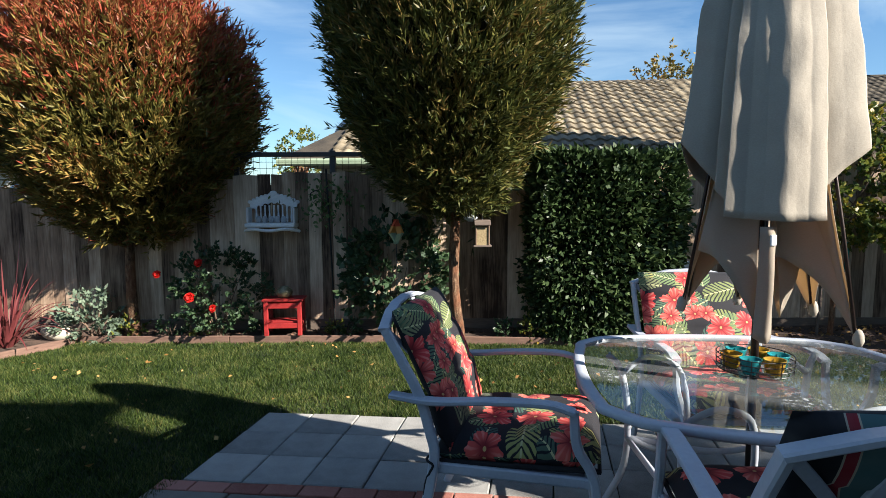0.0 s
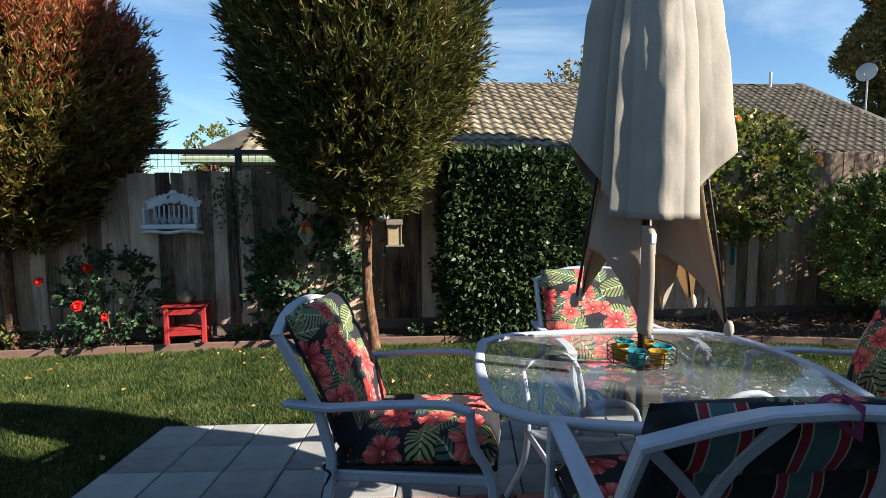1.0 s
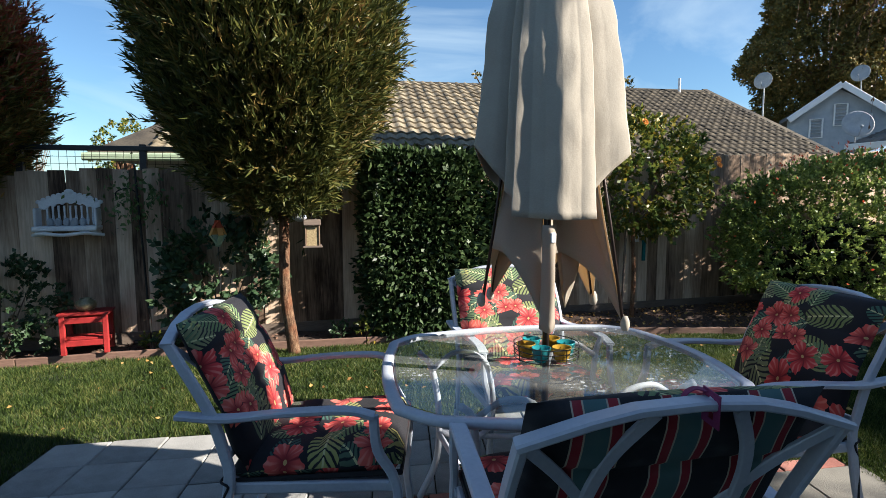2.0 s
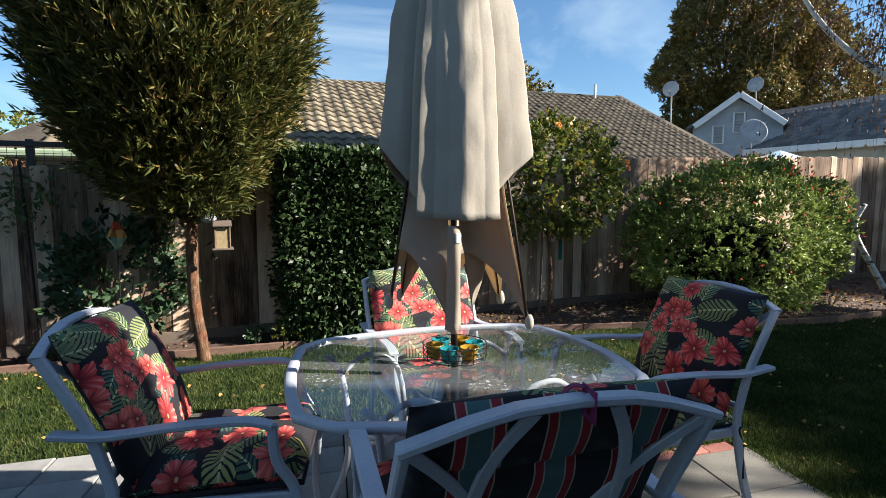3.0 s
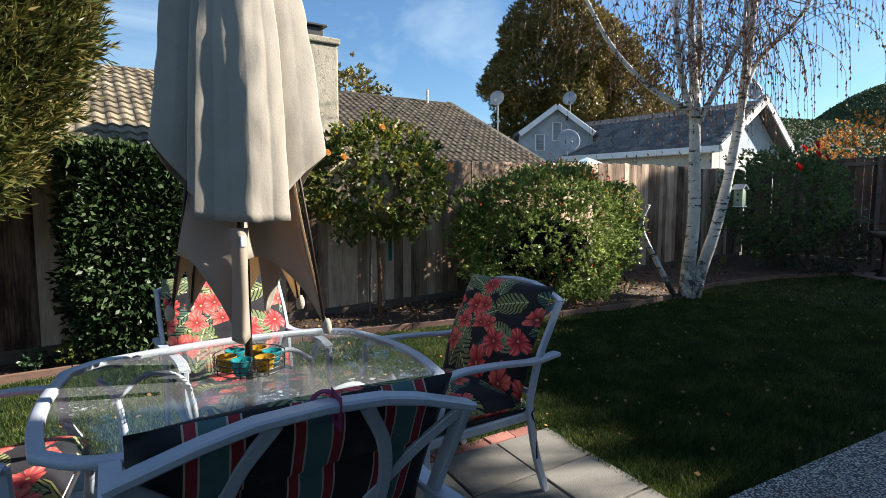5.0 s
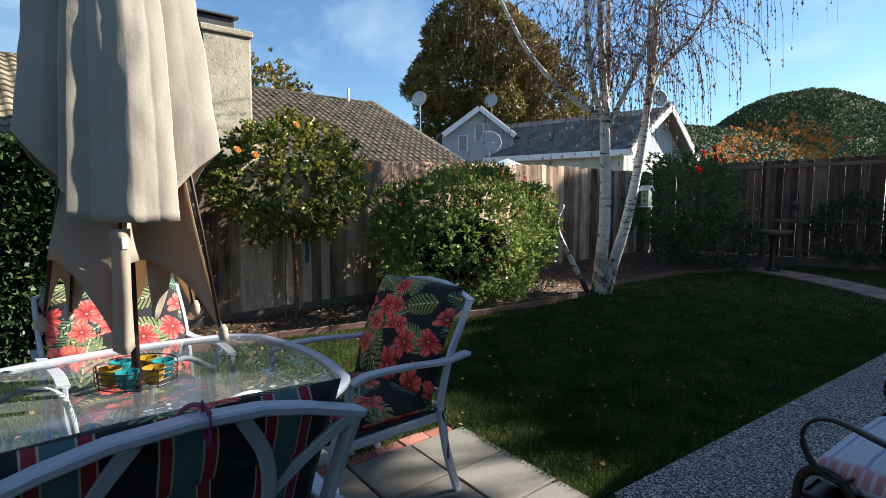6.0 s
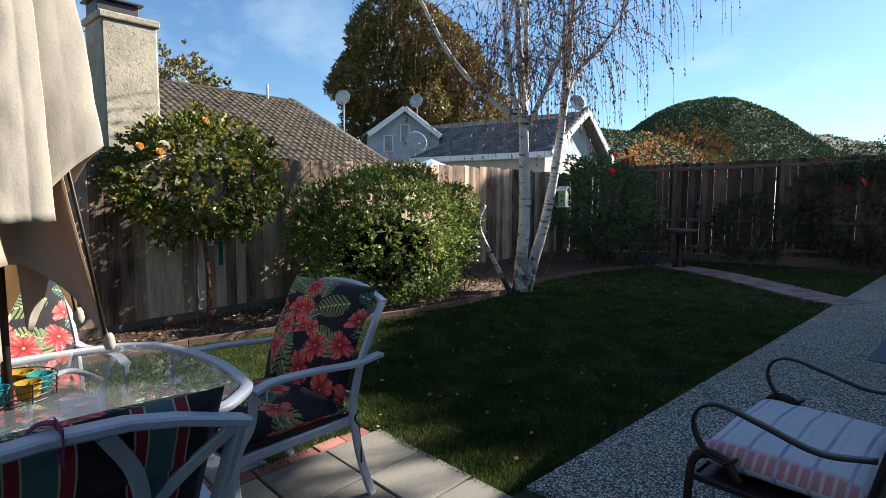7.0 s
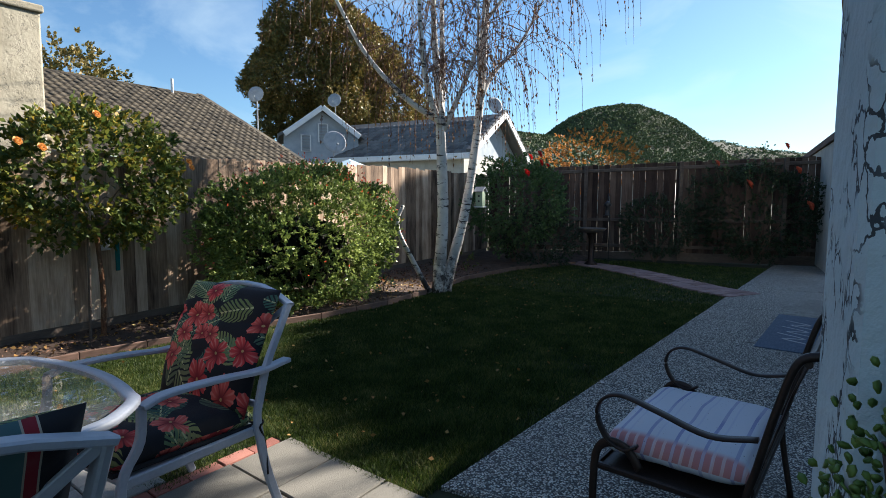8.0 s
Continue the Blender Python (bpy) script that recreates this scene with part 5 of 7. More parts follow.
def stone_path():
    t = thing("stone_path", "pink flagstone path crossing the lawn", "path", kind="structure")
    line = [(11.15, -0.25), (11.55, 0.25), (12.1, 0.75), (12.7, 1.25), (13.3, 1.8), (13.8, 2.35), (14.2, 2.95), (14.5, 3.55), (14.75, 4.2)]
    rnd = random.Random(9)
    pts = curve([(x, y, 0) for x, y in line], 3)
    for a, b in zip(pts, pts[1:]):
        d = b - a
        n = Vector((-d.y, d.x, 0)).normalized()
        for k in range(2):
            bm = bmesh.new()
            o = n * (-0.40 + 0.40 * k)
            cs = [a + o + d * 0.04, a + o + d * 0.96, a + o + n * 0.37 + d * (0.94 + rnd.uniform(-.05, .05)), a + o + n * 0.37 + d * (0.05 + rnd.uniform(-.05, .05))]
            lo = [bm.verts.new(c + Vector((0, 0, -0.03))) for c in cs]
            hi = [bm.verts.new(c + Vector((0, 0, 0.022 + rnd.uniform(-0.004, 0.004)))) for c in cs]
            bm.faces.new(hi)
            for i in range(4):
                bm.faces.new((lo[i], lo[(i + 1) % 4], hi[(i + 1) % 4], hi[i]))
            part("flagstone", bm, M["flagstone"], t)


stone_path()

# ---- our house behind the camera: stucco post, patio roof, wings added to shade the yard ----
def home():
    bm = bmesh.new()
    box(bm, (1.533, -0.366, 1.30), (0.22, 0.22, 2.62), 0.02)
    post = part("porch_post", bm, M["post"])
    tagged(post, "rough pale grey stucco porch post with cracked paint", "post", kind="structure")
    t = thing("house_home", "stucco house with brown eaves along the walk, unseen wings added for shade", "house", kind="structure")
    bm = bmesh.new()
    box(bm, (-0.6, -2.75, 2.72), (5.0, 4.4, 0.16))
    part("patio_roof", bm, M["shingle"], t)
    bm = bmesh.new()
    box(bm, (-0.6, -4.9, 1.35), (8.0, 0.2, 2.7))
    part("wall", bm, M["house_wall"], t)
    # wing beside the walk and passage: unseen, sized for shade; far wing shows its eave
    for front_l, front_r, back_r, back_l, zz in (((4.4, -1.62), (8.9, -1.62), (8.9, -7.5), (4.4, -7.5), 7.4), ((8.86, -1.75), (10.9, -1.75), (10.9, -4.4), (8.86, -4.4), 3.9), ((14.3, -1.72), (27.0, -1.72), (27.0, -3.3), (18.2, -3.3), 2.98)):
        ring = [Vector((*p, 0)) for p in (front_l, front_r, back_r, back_l)]
        mid = sum(ring, Vector()) / 4
        bm = bmesh.new()
        lo = [bm.verts.new(mid + (p - mid) * 0.93) for p in ring]
        hi = [bm.verts.new(mid + (p - mid) * 0.93 + Vector((0, 0, zz - 0.15))) for p in ring]
        for i in range(4):
            bm.faces.new((lo[i], lo[(i + 1) % 4], hi[(i + 1) % 4], hi[i]))
        bm.faces.new(hi)
        part("wall", bm, M["house_wall"], t)
        bm = bmesh.new()
        lo = [bm.verts.new(p + Vector((0, 0, zz - 0.14 + (0.25 if k > 1 else 0)))) for k, p in enumerate(ring)]
        hi = [bm.verts.new(p + Vector((0, 0, zz + (0.4 if k > 1 else 0)))) for k, p in enumerate(ring)]
        for i in range(4):
            bm.faces.new((lo[i], lo[(i + 1) % 4], hi[(i + 1) % 4], hi[i]))
        bm.faces.new(hi)
        bm.faces.new(lo[::-1])
        part("roof", bm, M["shingle"], t)


home()


# ---- trees and shrubs ----
def limb(bm, points, r0, r1, seg=8, steps=4):
    p = curve(points, steps)
    tube(bm, p, [(r0 + (r1 - r0) * i / (len(p) - 1)) * (1 + 0.12 * noise.noise(Vector(q) * 9)) for i, q in enumerate(p)], seg)


def standard_tree(name, at, trunk_h, centre, radii, label, leaf, top_leaf, count, seed, lean=0.0):
    """A clipped hopbush on a bare trunk: upright shoots of narrow leaves all round."""
    t = thing(name, label, "tree", pose(*at, 0))
    bm = bmesh.new()
    limb(bm, [(0.03, 0, -0.03), (0.0, 0.0, 0.25), (-0.015 + lean, 0.01, 0.7), (lean, 0, trunk_h)], 0.066, 0.048, 12)
    trunk = part("trunk", bm, M["bark"], t, smooth=True)
    rnd = random.Random(seed)
    for k in range(11):
        a = k * 2.4
        r = 0.55 + 0.3 * rnd.random()
        bm = bmesh.new()
        z0 = trunk_h - 0.12 * rnd.random()
        x1, y1 = math.cos(a) * radii[0] * r, math.sin(a) * radii[1] * r
        limb(bm, [(lean, 0, z0), (lean + x1 * 0.35, y1 * 0.35, z0 + 0.25 + 0.2 * rnd.random()), (lean + x1, y1, centre[2] + rnd.uniform(-0.5, 0.6))], 0.022, 0.006, 6)
        part("limb", bm, M["bark"], trunk)
    # shoots
    k = count // 16
    d = unit(RNG.normal(size=(k, 3)))
    f = lumpy(d, seed, 0.10, 1.8) * (1 + lumpy(d, seed + 3, 0.10, 6.0)) / 2
    depth = np.where(RNG.random(k) < 0.72, RNG.uniform(0.90, 1.03, k), RNG.uniform(0.45, 0.9, k))
    p = np.asarray(centre) + d * np.asarray(radii) * (f * depth)[:, None]
    low = np.clip((centre[2] - p[:, 2]) / radii[2], 0, 1)
    p[:, :2] = np.asarray(centre)[:2] + (p[:, :2] - np.asarray(centre)[:2]) * (1 - 0.22 * low[:, None] ** 1.5)
    way = unit(d * np.array([1.0, 1.0, 0.45]) + np.array([0, 0, 0.85]) + RNG.normal(size=(k, 3)) * 0.28)
    tt = RNG.uniform(0, 1, (k, 16))
    reach = RNG.uniform(0.10, 0.34, k)
    q = p[:, None, :] + way[:, None, :] * (tt * reach[:, None])[:, :, None]
    lw = way[:, None, :] * 0.9 + RNG.normal(size=(k, 16, 3)) * 0.34
    q, lw = q.reshape(-1, 3), lw.reshape(-1, 3)
    n = len(q)
    hot = RNG.random(n) < np.clip((q[:, 2] - centre[2] - radii[2] * -0.15) / (radii[2] * 0.8), 0.06, 0.9) if top_leaf is not None else np.zeros(n, bool)
    length, width = RNG.uniform(0.065, 0.125, n), RNG.uniform(0.012, 0.020, n)
    leaf_mesh("crown", q[~hot], lw[~hot], length[~hot], width[~hot], leaf, t)
    inner_shade_mass(t, (centre[0], centre[1], centre[2] + 0.1), (radii[0] * 0.74, radii[1] * 0.74, radii[2] * 0.76), 5200, 0.19)
    if hot.any():
        ob = leaf_mesh("crown", q[hot], lw[hot], length[hot], width[hot], top_leaf, t)
        ob["label"] = "reddened upper leaves"
    return t


standard_tree("hopbush_tree", (-3.46, 6.15), 1.12, (-0.02, 0.18, 2.48), (1.24, 1.20, 1.42), "round clipped hopbush tree with bronze-red top and bare trunk", M["hop_bronze"], M["hop_red"], 165000, 3)
standard_tree("hopbush_tree", (0.22, 5.72), 1.45, (-0.10, -0.06, 3.20), (1.07, 1.24, 1.85), "tall clipped green hopbush tree with a bare trunk", M["hop"], None, 165000, 5, -0.03)


def hedge_block(name, x0, x1, y0, y1, z1, label):
    t = thing(name, label, "hedge")
    n = 11500
    p = np.stack([RNG.uniform(x0, x1, n), RNG.uniform(y0, y1, n), RNG.uniform(0.05, z1, n)], 1)
    pick = RNG.integers(0, 5, n)
    p[pick <= 2, 1] = y0 + RNG.normal(0, 0.035, (pick <= 2).sum())
    p[pick == 3, 2] = z1 + RNG.normal(0, 0.03, (pick == 3).sum())
    left = pick == 4
    p[left, 0] = np.where(RNG.random(left.sum()) < 0.5, x0, x1) + RNG.normal(0, 0.04, left.sum())
    bump = np.array([noise.noise(Vector(q) * 2.4) for q in p]) * 0.11
    mid = np.array([(x0 + x1) / 2, y1, z1 * 0.5])
    out = unit((p - mid) * np.array([0.8, 1.6, 0.5]))
    p = p + out * bump[:, None]
    # narrower at the foot
    f = 1 - 0.16 * np.clip(1 - p[:, 2] / 0.7, 0, 1)
    p[:, 0] = (x0 + x1) / 2 + (p[:, 0] - (x0 + x1) / 2) * f
    way = out * 0.8 + RNG.normal(size=(n, 3)) * 0.6
    leaf_mesh("leaves", p, way, RNG.uniform(0.06, 0.10, n), RNG.uniform(0.034, 0.054, n), M["hedge"], t)
    inner_shade_mass(t, ((x0 + x1) / 2, (y0 + y1) / 2 + 0.06, z1 * 0.5), ((x1 - x0) * 0.52, 0.12, z1 * 0.56), 3000, 0.15)
    for k in range(7):
        bm = bmesh.new()
        x = x0 + (x1 - x0) * (k + 0.5) / 7
        limb(bm, [(x * 0.6 + (x0 + x1) * 0.2, y1 - 0.05, 0), (x, y1 - 0.1, 0.7), (x, y1 - 0.12, z1 - 0.15)], 0.016, 0.006, 6)
        part("stem", bm, M["twig"], t)
    return t


hedge_block("hedge", 1.03, 2.62, 5.84, 6.22, 2.02, "dark glossy evergreen hedge trained flat against the fence")


def bush(name, at, centre, radii, count, leaf_len, leaf_w, mat, label, seed, category="shrub", stems=7, inner=0.55, lump=0.3, twigs=10, extra=None, upward=0.35, spread=0.55):
    t = thing(name, label, category, pose(*at, 0.06))
    rnd = random.Random(seed)
    for k in range(stems):
        a = k * 2.4 + seed
        bm = bmesh.new()
        x1, y1 = centre[0] + math.cos(a) * radii[0] * 0.6, centre[1] + math.sin(a) * radii[1] * 0.6
        limb(bm, [(0.02 * math.cos(a), 0.02 * math.sin(a), -0.03), (x1 * 0.45, y1 * 0.45, centre[2] * 0.55), (x1, y1, centre[2] + radii[2] * rnd.uniform(-0.1, 0.6))], 0.013, 0.004, 6)
        part("stem", bm, M["twig"], t)
    foliage("leaves", centre, radii, count, leaf_len, leaf_w, mat, t, seed, lump, inner, upward, twigs, spread)
    if extra:
        extra(t, rnd)
    return t


def roses(mat, spots, r, label):
    def f(t, rnd):
        for x, y, z in spots:
            bm = bmesh.new()
            blossom(bm, (x, y, z), r * rnd.uniform(0.8, 1.15), (rnd.uniform(-0.4, 0.4), -1, 0.5), 16)
            part("blossom", bm, mat, t, label)
    return f


bush("rose_bush", (-2.45, 6.02), (0.02, 0, 0.55), (0.52, 0.34, 0.46), 2600, 0.055, 0.036, M["rose_leaf"], "leafy rose bush with three red blossoms", 11, "rose bush", 6, 0.4,
     extra=roses(M["red_petal"], [(-0.03, -0.36, 0.86), (-0.13, -0.38, 0.50), (0.10, -0.36, 0.38), (-0.55, -0.2, 0.72)], 0.055, "red rose blossom"))
bush("rose_bush", (-0.48, 6.0), (0.0, 0, 0.70), (0.60, 0.34, 0.56), 2300, 0.088, 0.060, M["rose_leaf"], "leafy rose bush with large leaves yellowing at the foot", 12, "rose bush", 6, 0.4)


def salvia_flowers(t, rnd):
    n = 420
    d = unit(RNG.normal(size=(n, 3)) + np.array([0.5, -0.2, 1.3]))
    p = np.array([0, 0, 0.95]) + d * np.array([1.86, 0.96, 1.10]) * RNG.uniform(0.90, 1.10, n)[:, None]
    ob = leaf_mesh("blossoms", p, d + RNG.normal(size=(n, 3)) * 0.4, 0.045, 0.024, M["coral_petal"], t)
    ob["label"] = "small coral-red blossoms"


def salvia_inside(t, rnd):
    salvia_flowers(t, rnd)
    inner_shade_mass(t, (0, 0.18, 0.72), (1.05, 0.30, 0.50), 1600, 0.14)


bush("salvia_bush", (7.05, 5.42), (0, 0, 0.98), (1.78, 0.88, 1.0), 52000, 0.056, 0.032, M["salvia"], "broad rounded salvia bush dotted with small red flowers", 13, "bush", 12, 0.66, 0.30, 12, salvia_inside)


def rose_standard():
    t = thing("rose_tree", "standard rose on a bare stem with yellowing leaves and peach blossoms", "rose tree", pose(4.25, 5.85, 0.08))
    bm = bmesh.new()
    limb(bm, [(0, 0, -0.05), (0.02, 0, 0.5), (-0.02, 0, 1.15)], 0.030, 0.024, 8)
    part("trunk", bm, M["bark"], t, smooth=True)
    bm = bmesh.new()
    limb(bm, [(-0.12, 0.03, -0.05), (-0.10, 0.03, 0.6), (-0.10, 0, 1.25)], 0.016, 0.015, 8)
    part("stake", bm, M["rail"], t)
    for k in range(9):
        a = k * 2.4
        bm = bmesh.new()
        limb(bm, [(-0.02, 0, 1.1), (0.3 * math.cos(a), 0.25 * math.sin(a), 1.5), (0.75 * math.cos(a), 0.5 * math.sin(a), 1.8 + 0.4 * math.sin(k * 1.7))], 0.012, 0.004, 6)
        part("limb", bm, M["twig"], t)
    foliage("leaves", (-0.03, 0, 1.72), (0.98, 0.60, 0.66), 10600, 0.070, 0.046, M["rose_yellowing"], t, 21, 0.3, 0.5, 0.25, 12, 0.6)
    for x, y, z in ((0.86, -0.36, 1.92), (0.95, -0.28, 1.86), (-0.85, -0.35, 2.0), (-0.72, -0.48, 1.95), (-0.25, -0.52, 2.3)):
        bm = bmesh.new()
        blossom(bm, (x, y, z), 0.045, (0.2, -1, 0.4), 14)
        part("blossom", bm, M["peach_petal"], t, "peach rose blossom")


rose_standard()


def birch():
    t = thing("birch_tree", "twin-trunked white birch with drooping bare twigs and dry leaves", "tree", pose(9.0, 4.28, 0.0))
    bm = bmesh.new()
    limb(bm, [(-0.05, 0.05, -0.05), (-0.01, 0.03, 0.5), (0.03, 0.0, 1.3), (0.02, 0.02, 2.2), (-0.02, 0.04, 3.0)], 0.115, 0.078, 12)
    trunk_a = part("trunk", bm, M["birch"], t, smooth=True)
    bm = bmesh.new()
    limb(bm, [(0.08, -0.02, -0.05), (0.18, -0.10, 0.5), (0.34, -0.22, 1.2), (0.47, -0.33, 2.1), (0.56, -0.42, 3.2), (0.62, -0.48, 4.6), (0.66, -0.52, 6.2)], 0.10, 0.05, 12)
    trunk_b = part("trunk", bm, M["birch"], t, smooth=True)
    # main limbs; side = to the right as seen from the terrace
    sx, sy = 0.77, -0.64
    limbs = []

    def reach(points, r0, r1, par):
        pts = [(a * sx + b * 0.64, a * sy + b * 0.77, z) for a, b, z in points]
        bm = bmesh.new()
        limb(bm, pts, r0, r1, 8)
        part("limb", bm, M["birch"], par, smooth=True)
        limbs.append((pts, r1))

    reach([(-0.03, 0, 2.85), (-0.65, 0.1, 3.25), (-1.25, 0.2, 3.9), (-1.7, 0.25, 4.7), (-2.1, 0.3, 5.4)], 0.055, 0.016, trunk_a)
    reach([(-0.03, 0, 2.75), (-0.30, -0.1, 3.4), (-0.45, -0.2, 4.2), (-0.50, -0.2, 5.4)], 0.060, 0.022, trunk_a)
    reach([(-0.03, 0, 2.95), (-0.02, 0.2, 3.7), (-0.05, 0.3, 4.8), (0.02, 0.3, 6.2)], 0.075, 0.030, trunk_a)
    reach([(-0.02, 0, 2.9), (0.10, 0.25, 3.6), (0.14, 0.4, 4.8), (0.20, 0.5, 6.0)], 0.060, 0.022, trunk_a)
    reach([(0.0, 0, 2.7), (0.35, -0.1, 3.5), (0.62, -0.2, 4.4), (0.72, -0.2, 5.6)], 0.048, 0.016, trunk_a)
    reach([(0.70, 0.0, 3.3), (0.98, 0.1, 3.75), (1.5, 0.1, 4.3), (2.0, 0.1, 5.2)], 0.050, 0.014, trunk_b)
    reach([(0.71, 0.0, 3.4), (0.55, -0.2, 4.0), (0.50, -0.3, 5.0)], 0.036, 0.014, trunk_b)
    reach([(0.80, 0.0, 4.6), (1.3, -0.1, 5.2), (2.1, -0.1, 5.6), (2.6, -0.1, 5.4)], 0.030, 0.010, trunk_b)
    # drooping twigs with dry hanging leaves
    rnd = random.Random(31)
    hang, ways = [], []
    for _ in range(430):
        pts, r = rnd.choice(limbs)
        k = rnd.random()
        p = curve(pts, 4)
        q = p[int(len(p) * (0.25 + 0.74 * k)) % len(p)]
        a = rnd.uniform(-3.1, 3.1)
        out = Vector((math.cos(a), math.sin(a), 0))
        span = rnd.uniform(0.3, 1.3)
        drop = rnd.uniform(0.4, 1.5)
        line = curve([q, q + out * span * 0.5 + Vector((0, 0, 0.22)), q + out * span + Vector((0, 0, -drop * 0.25)), q + out * (span + 0.1) + Vector((0, 0, -drop))], 4)
        bm = bmesh.new()
        tube(bm, line, [0.006 - 0.0042 * i / (len(line) - 1) for i in range(len(line))], 4)
        part("twig", bm, M["birch_twig"], t)
        for s in range(rnd.randint(8, 24)):
            w = rnd.uniform(0.35, 1.0)
            j = min(len(line) - 2, int(w * (len(line) - 1)))
            hang.append(tuple(line[j].lerp(line[j + 1], rnd.random())))
            ways.append((rnd.uniform(-0.35, 0.35), rnd.uniform(-0.35, 0.35), -1))
    n = len(hang)
    ob = leaf_mesh("dry_leaves", np.array(hang), np.array(ways), RNG.uniform(0.035, 0.075, n), RNG.uniform(0.016, 0.032, n), M["catkin"], t)
    ob["label"] = "hanging brown catkins and dry leaves"
    p = np.array([hang[i] for i in range(0, n, 90)])
    ob = leaf_mesh("yellow_leaves", p, RNG.normal(size=p.shape) + np.array([0, 0, -1]), 0.06, 0.045, M["dry_leaf"], t)
    return t


birch()
snag = thing("cut_branch", "bare pale cut branch leaning beside the birch", "branch")
bm = bmesh.new()
limb(bm, [(8.82, 4.42, 0.02), (8.60, 4.60, 0.55), (8.42, 4.75, 1.0), (8.40, 4.78, 1.25), (8.48, 4.72, 1.48)], 0.045, 0.028, 8)
part("stick", bm, M["birch"], snag, smooth=True)

bush("climbing_rose", (13.2, 4.6), (0, 0, 1.45), (1.15, 1.15, 1.05), 17000, 0.065, 0.042, M["bright_leaf"], "tall climbing rose with bright leaves and a few red blooms", 41, "rose bush", 9, 0.55, 0.35, 12,
     roses(M["red_petal"], [(-0.3, -0.7, 2.35), (-0.1, -0.6, 2.55), (-0.9, -0.6, 2.1), (-0.7, -0.6, 2.45), (0.2, -0.7, 2.3)], 0.10, "red rose blossom"))
bush("autumn_shrub", (18.6, 4.2), (0, 0, 2.6), (1.3, 1.7, 1.1), 9000, 0.06, 0.04, M["orange_leaf"], "shrub with orange autumn leaves behind the far fence", 42, "shrub", 7, 0.4, 0.4, 12)
bush("dark_shrub", (15.5, 1.75), (0, 0, 0.85), (0.6, 0.95, 0.75), 9000, 0.05, 0.03, M["dark_leaf"], "low dark shrub before the far fence", 43)
bush("dark_shrub", (13.6, 4.1), (0, 0, 0.6), (1.2, 0.9, 0.75), 9000, 0.05, 0.03, M["dark_leaf"], "dark evergreen shrub under the climbing rose", 44)
bush("tall_rose", (16.4, -0.45), (0, 0, 1.25), (0.8, 1.45, 1.15), 17000, 0.06, 0.038, M["dark_leaf"], "large dark climbing rose with orange-red blooms", 45, "rose bush", 10, 0.55, 0.3, 12,
     roses(M["coral_petal"], [(-0.7, 0.9, 2.4), (-0.75, -0.75, 2.2), (-0.6, 0.2, 1.9), (-0.8, -1.0, 1.4), (-0.7, -0.5, 2.75)], 0.12, "coral rose blossom"))


def tall_canes():
    t = thing("rose_canes", "long rose canes standing above the fence", "rose canes", pose(16.2, -0.1, 1.8))
    for y, h, x in ((0.75, 1.35, 0.1), (0.45, 1.0, 0.0), (-0.55, 1.15, 0.1), (-0.2, 0.7, 0)):
        bm = bmesh.new()
        limb(bm, [(x, y * 0.6, 0), (x, y * 0.8, h * 0.5), (x + 0.05, y + 0.1, h)], 0.012, 0.004, 6)
        part("cane", bm, M["twig"], t)
        n = 60
        p = np.array([[x + 0.03, y * (0.75 + 0.25 * u) + 0.08 * u, h * (0.45 + 0.55 * u)] for u in RNG.random(n)]) + RNG.normal(size=(n, 3)) * 0.05
        leaf_mesh("leaves", p, RNG.normal(size=(n, 3)), 0.07, 0.045, M["bright_leaf"], t)


tall_canes()


def red_flax():
    t = thing("flax_plant", "clump of arching dark red flax leaves in the side bed", "plant", pose(-4.50, 5.62, 0.05))
    rnd = random.Random(5)
    for k in range(70):
        a, L, w = rnd.uniform(-math.pi, math.pi), rnd.uniform(0.6, 1.15), rnd.uniform(0.018, 0.032)
        tilt = rnd.uniform(0.15, 1.0)
        out = Vector((math.cos(a), math.sin(a), 0))
        side = Vector((-out.y, out.x, 0))
        bm = bmesh.new()
        prev = None
        for i in range(7):
            u = i / 6
            p = out * (0.05 + L * tilt * u * 0.75) + Vector((0, 0, L * (u * (1.25 - 0.35 * tilt) - tilt * 0.85 * u * u)))
            ww = w * (1 - u ** 3) / 2 + 0.001
            row = [bm.verts.new(p - side * ww), bm.verts.new(p - Vector((0, 0, ww * 0.6))), bm.verts.new(p + side * ww)]
            if prev:
                bm.faces.new((prev[0], prev[1], row[1], row[0]))
                bm.faces.new((prev[1], prev[2], row[2], row[1]))
            prev = row
        part("leaf", bm, M["phormium"], t)


red_flax()
bush("sage_plant", (-3.82, 6.02), (0, 0, 0.20), (0.33, 0.22, 0.26), 700, 0.075, 0.036, M["sage"], "small grey-green leafy plant in the bed", 51, "plant", 5, 0.2)
for k, (x, y, r) in enumerate([(-3.0, 6.05, 0.16), (-2.75, 6.1, 0.2), (-1.95, 6.08, 0.12), (-1.15, 6.1, 0.1), (-1.0, 6.1, 0.12), (-3.5, 6.12, 0.14), (0.75, 6.0, 0.12), (1.05, 5.95, 0.16), (8.2, 4.9, 0.2), (10.4, 5.0, 0.3), (10.9, 5.2, 0.35), (11.4, 5.0, 0.3)]):
    bush("bedding_plant", (x, y), (0, 0, r * 0.6), (r, r * 0.7, r * 0.7), 220, 0.045, 0.026, M["rose_yellowing" if k % 2 else "rose_leaf"], "small low bedding plant in the mulch", 60 + k, "plant", 4, 0.2)

bm = bmesh.new()
ball(bm, (0, 0, 0), (0.17, 0.12, 0.10), 14)
for v in bm.verts:
    v.co *= 1 + 0.14 * noise.noise(v.co * 9)
boulder = part("boulder", bm, M["stone"], smooth=True)
boulder.matrix_world = pose(-4.22, 5.98, 0.12)
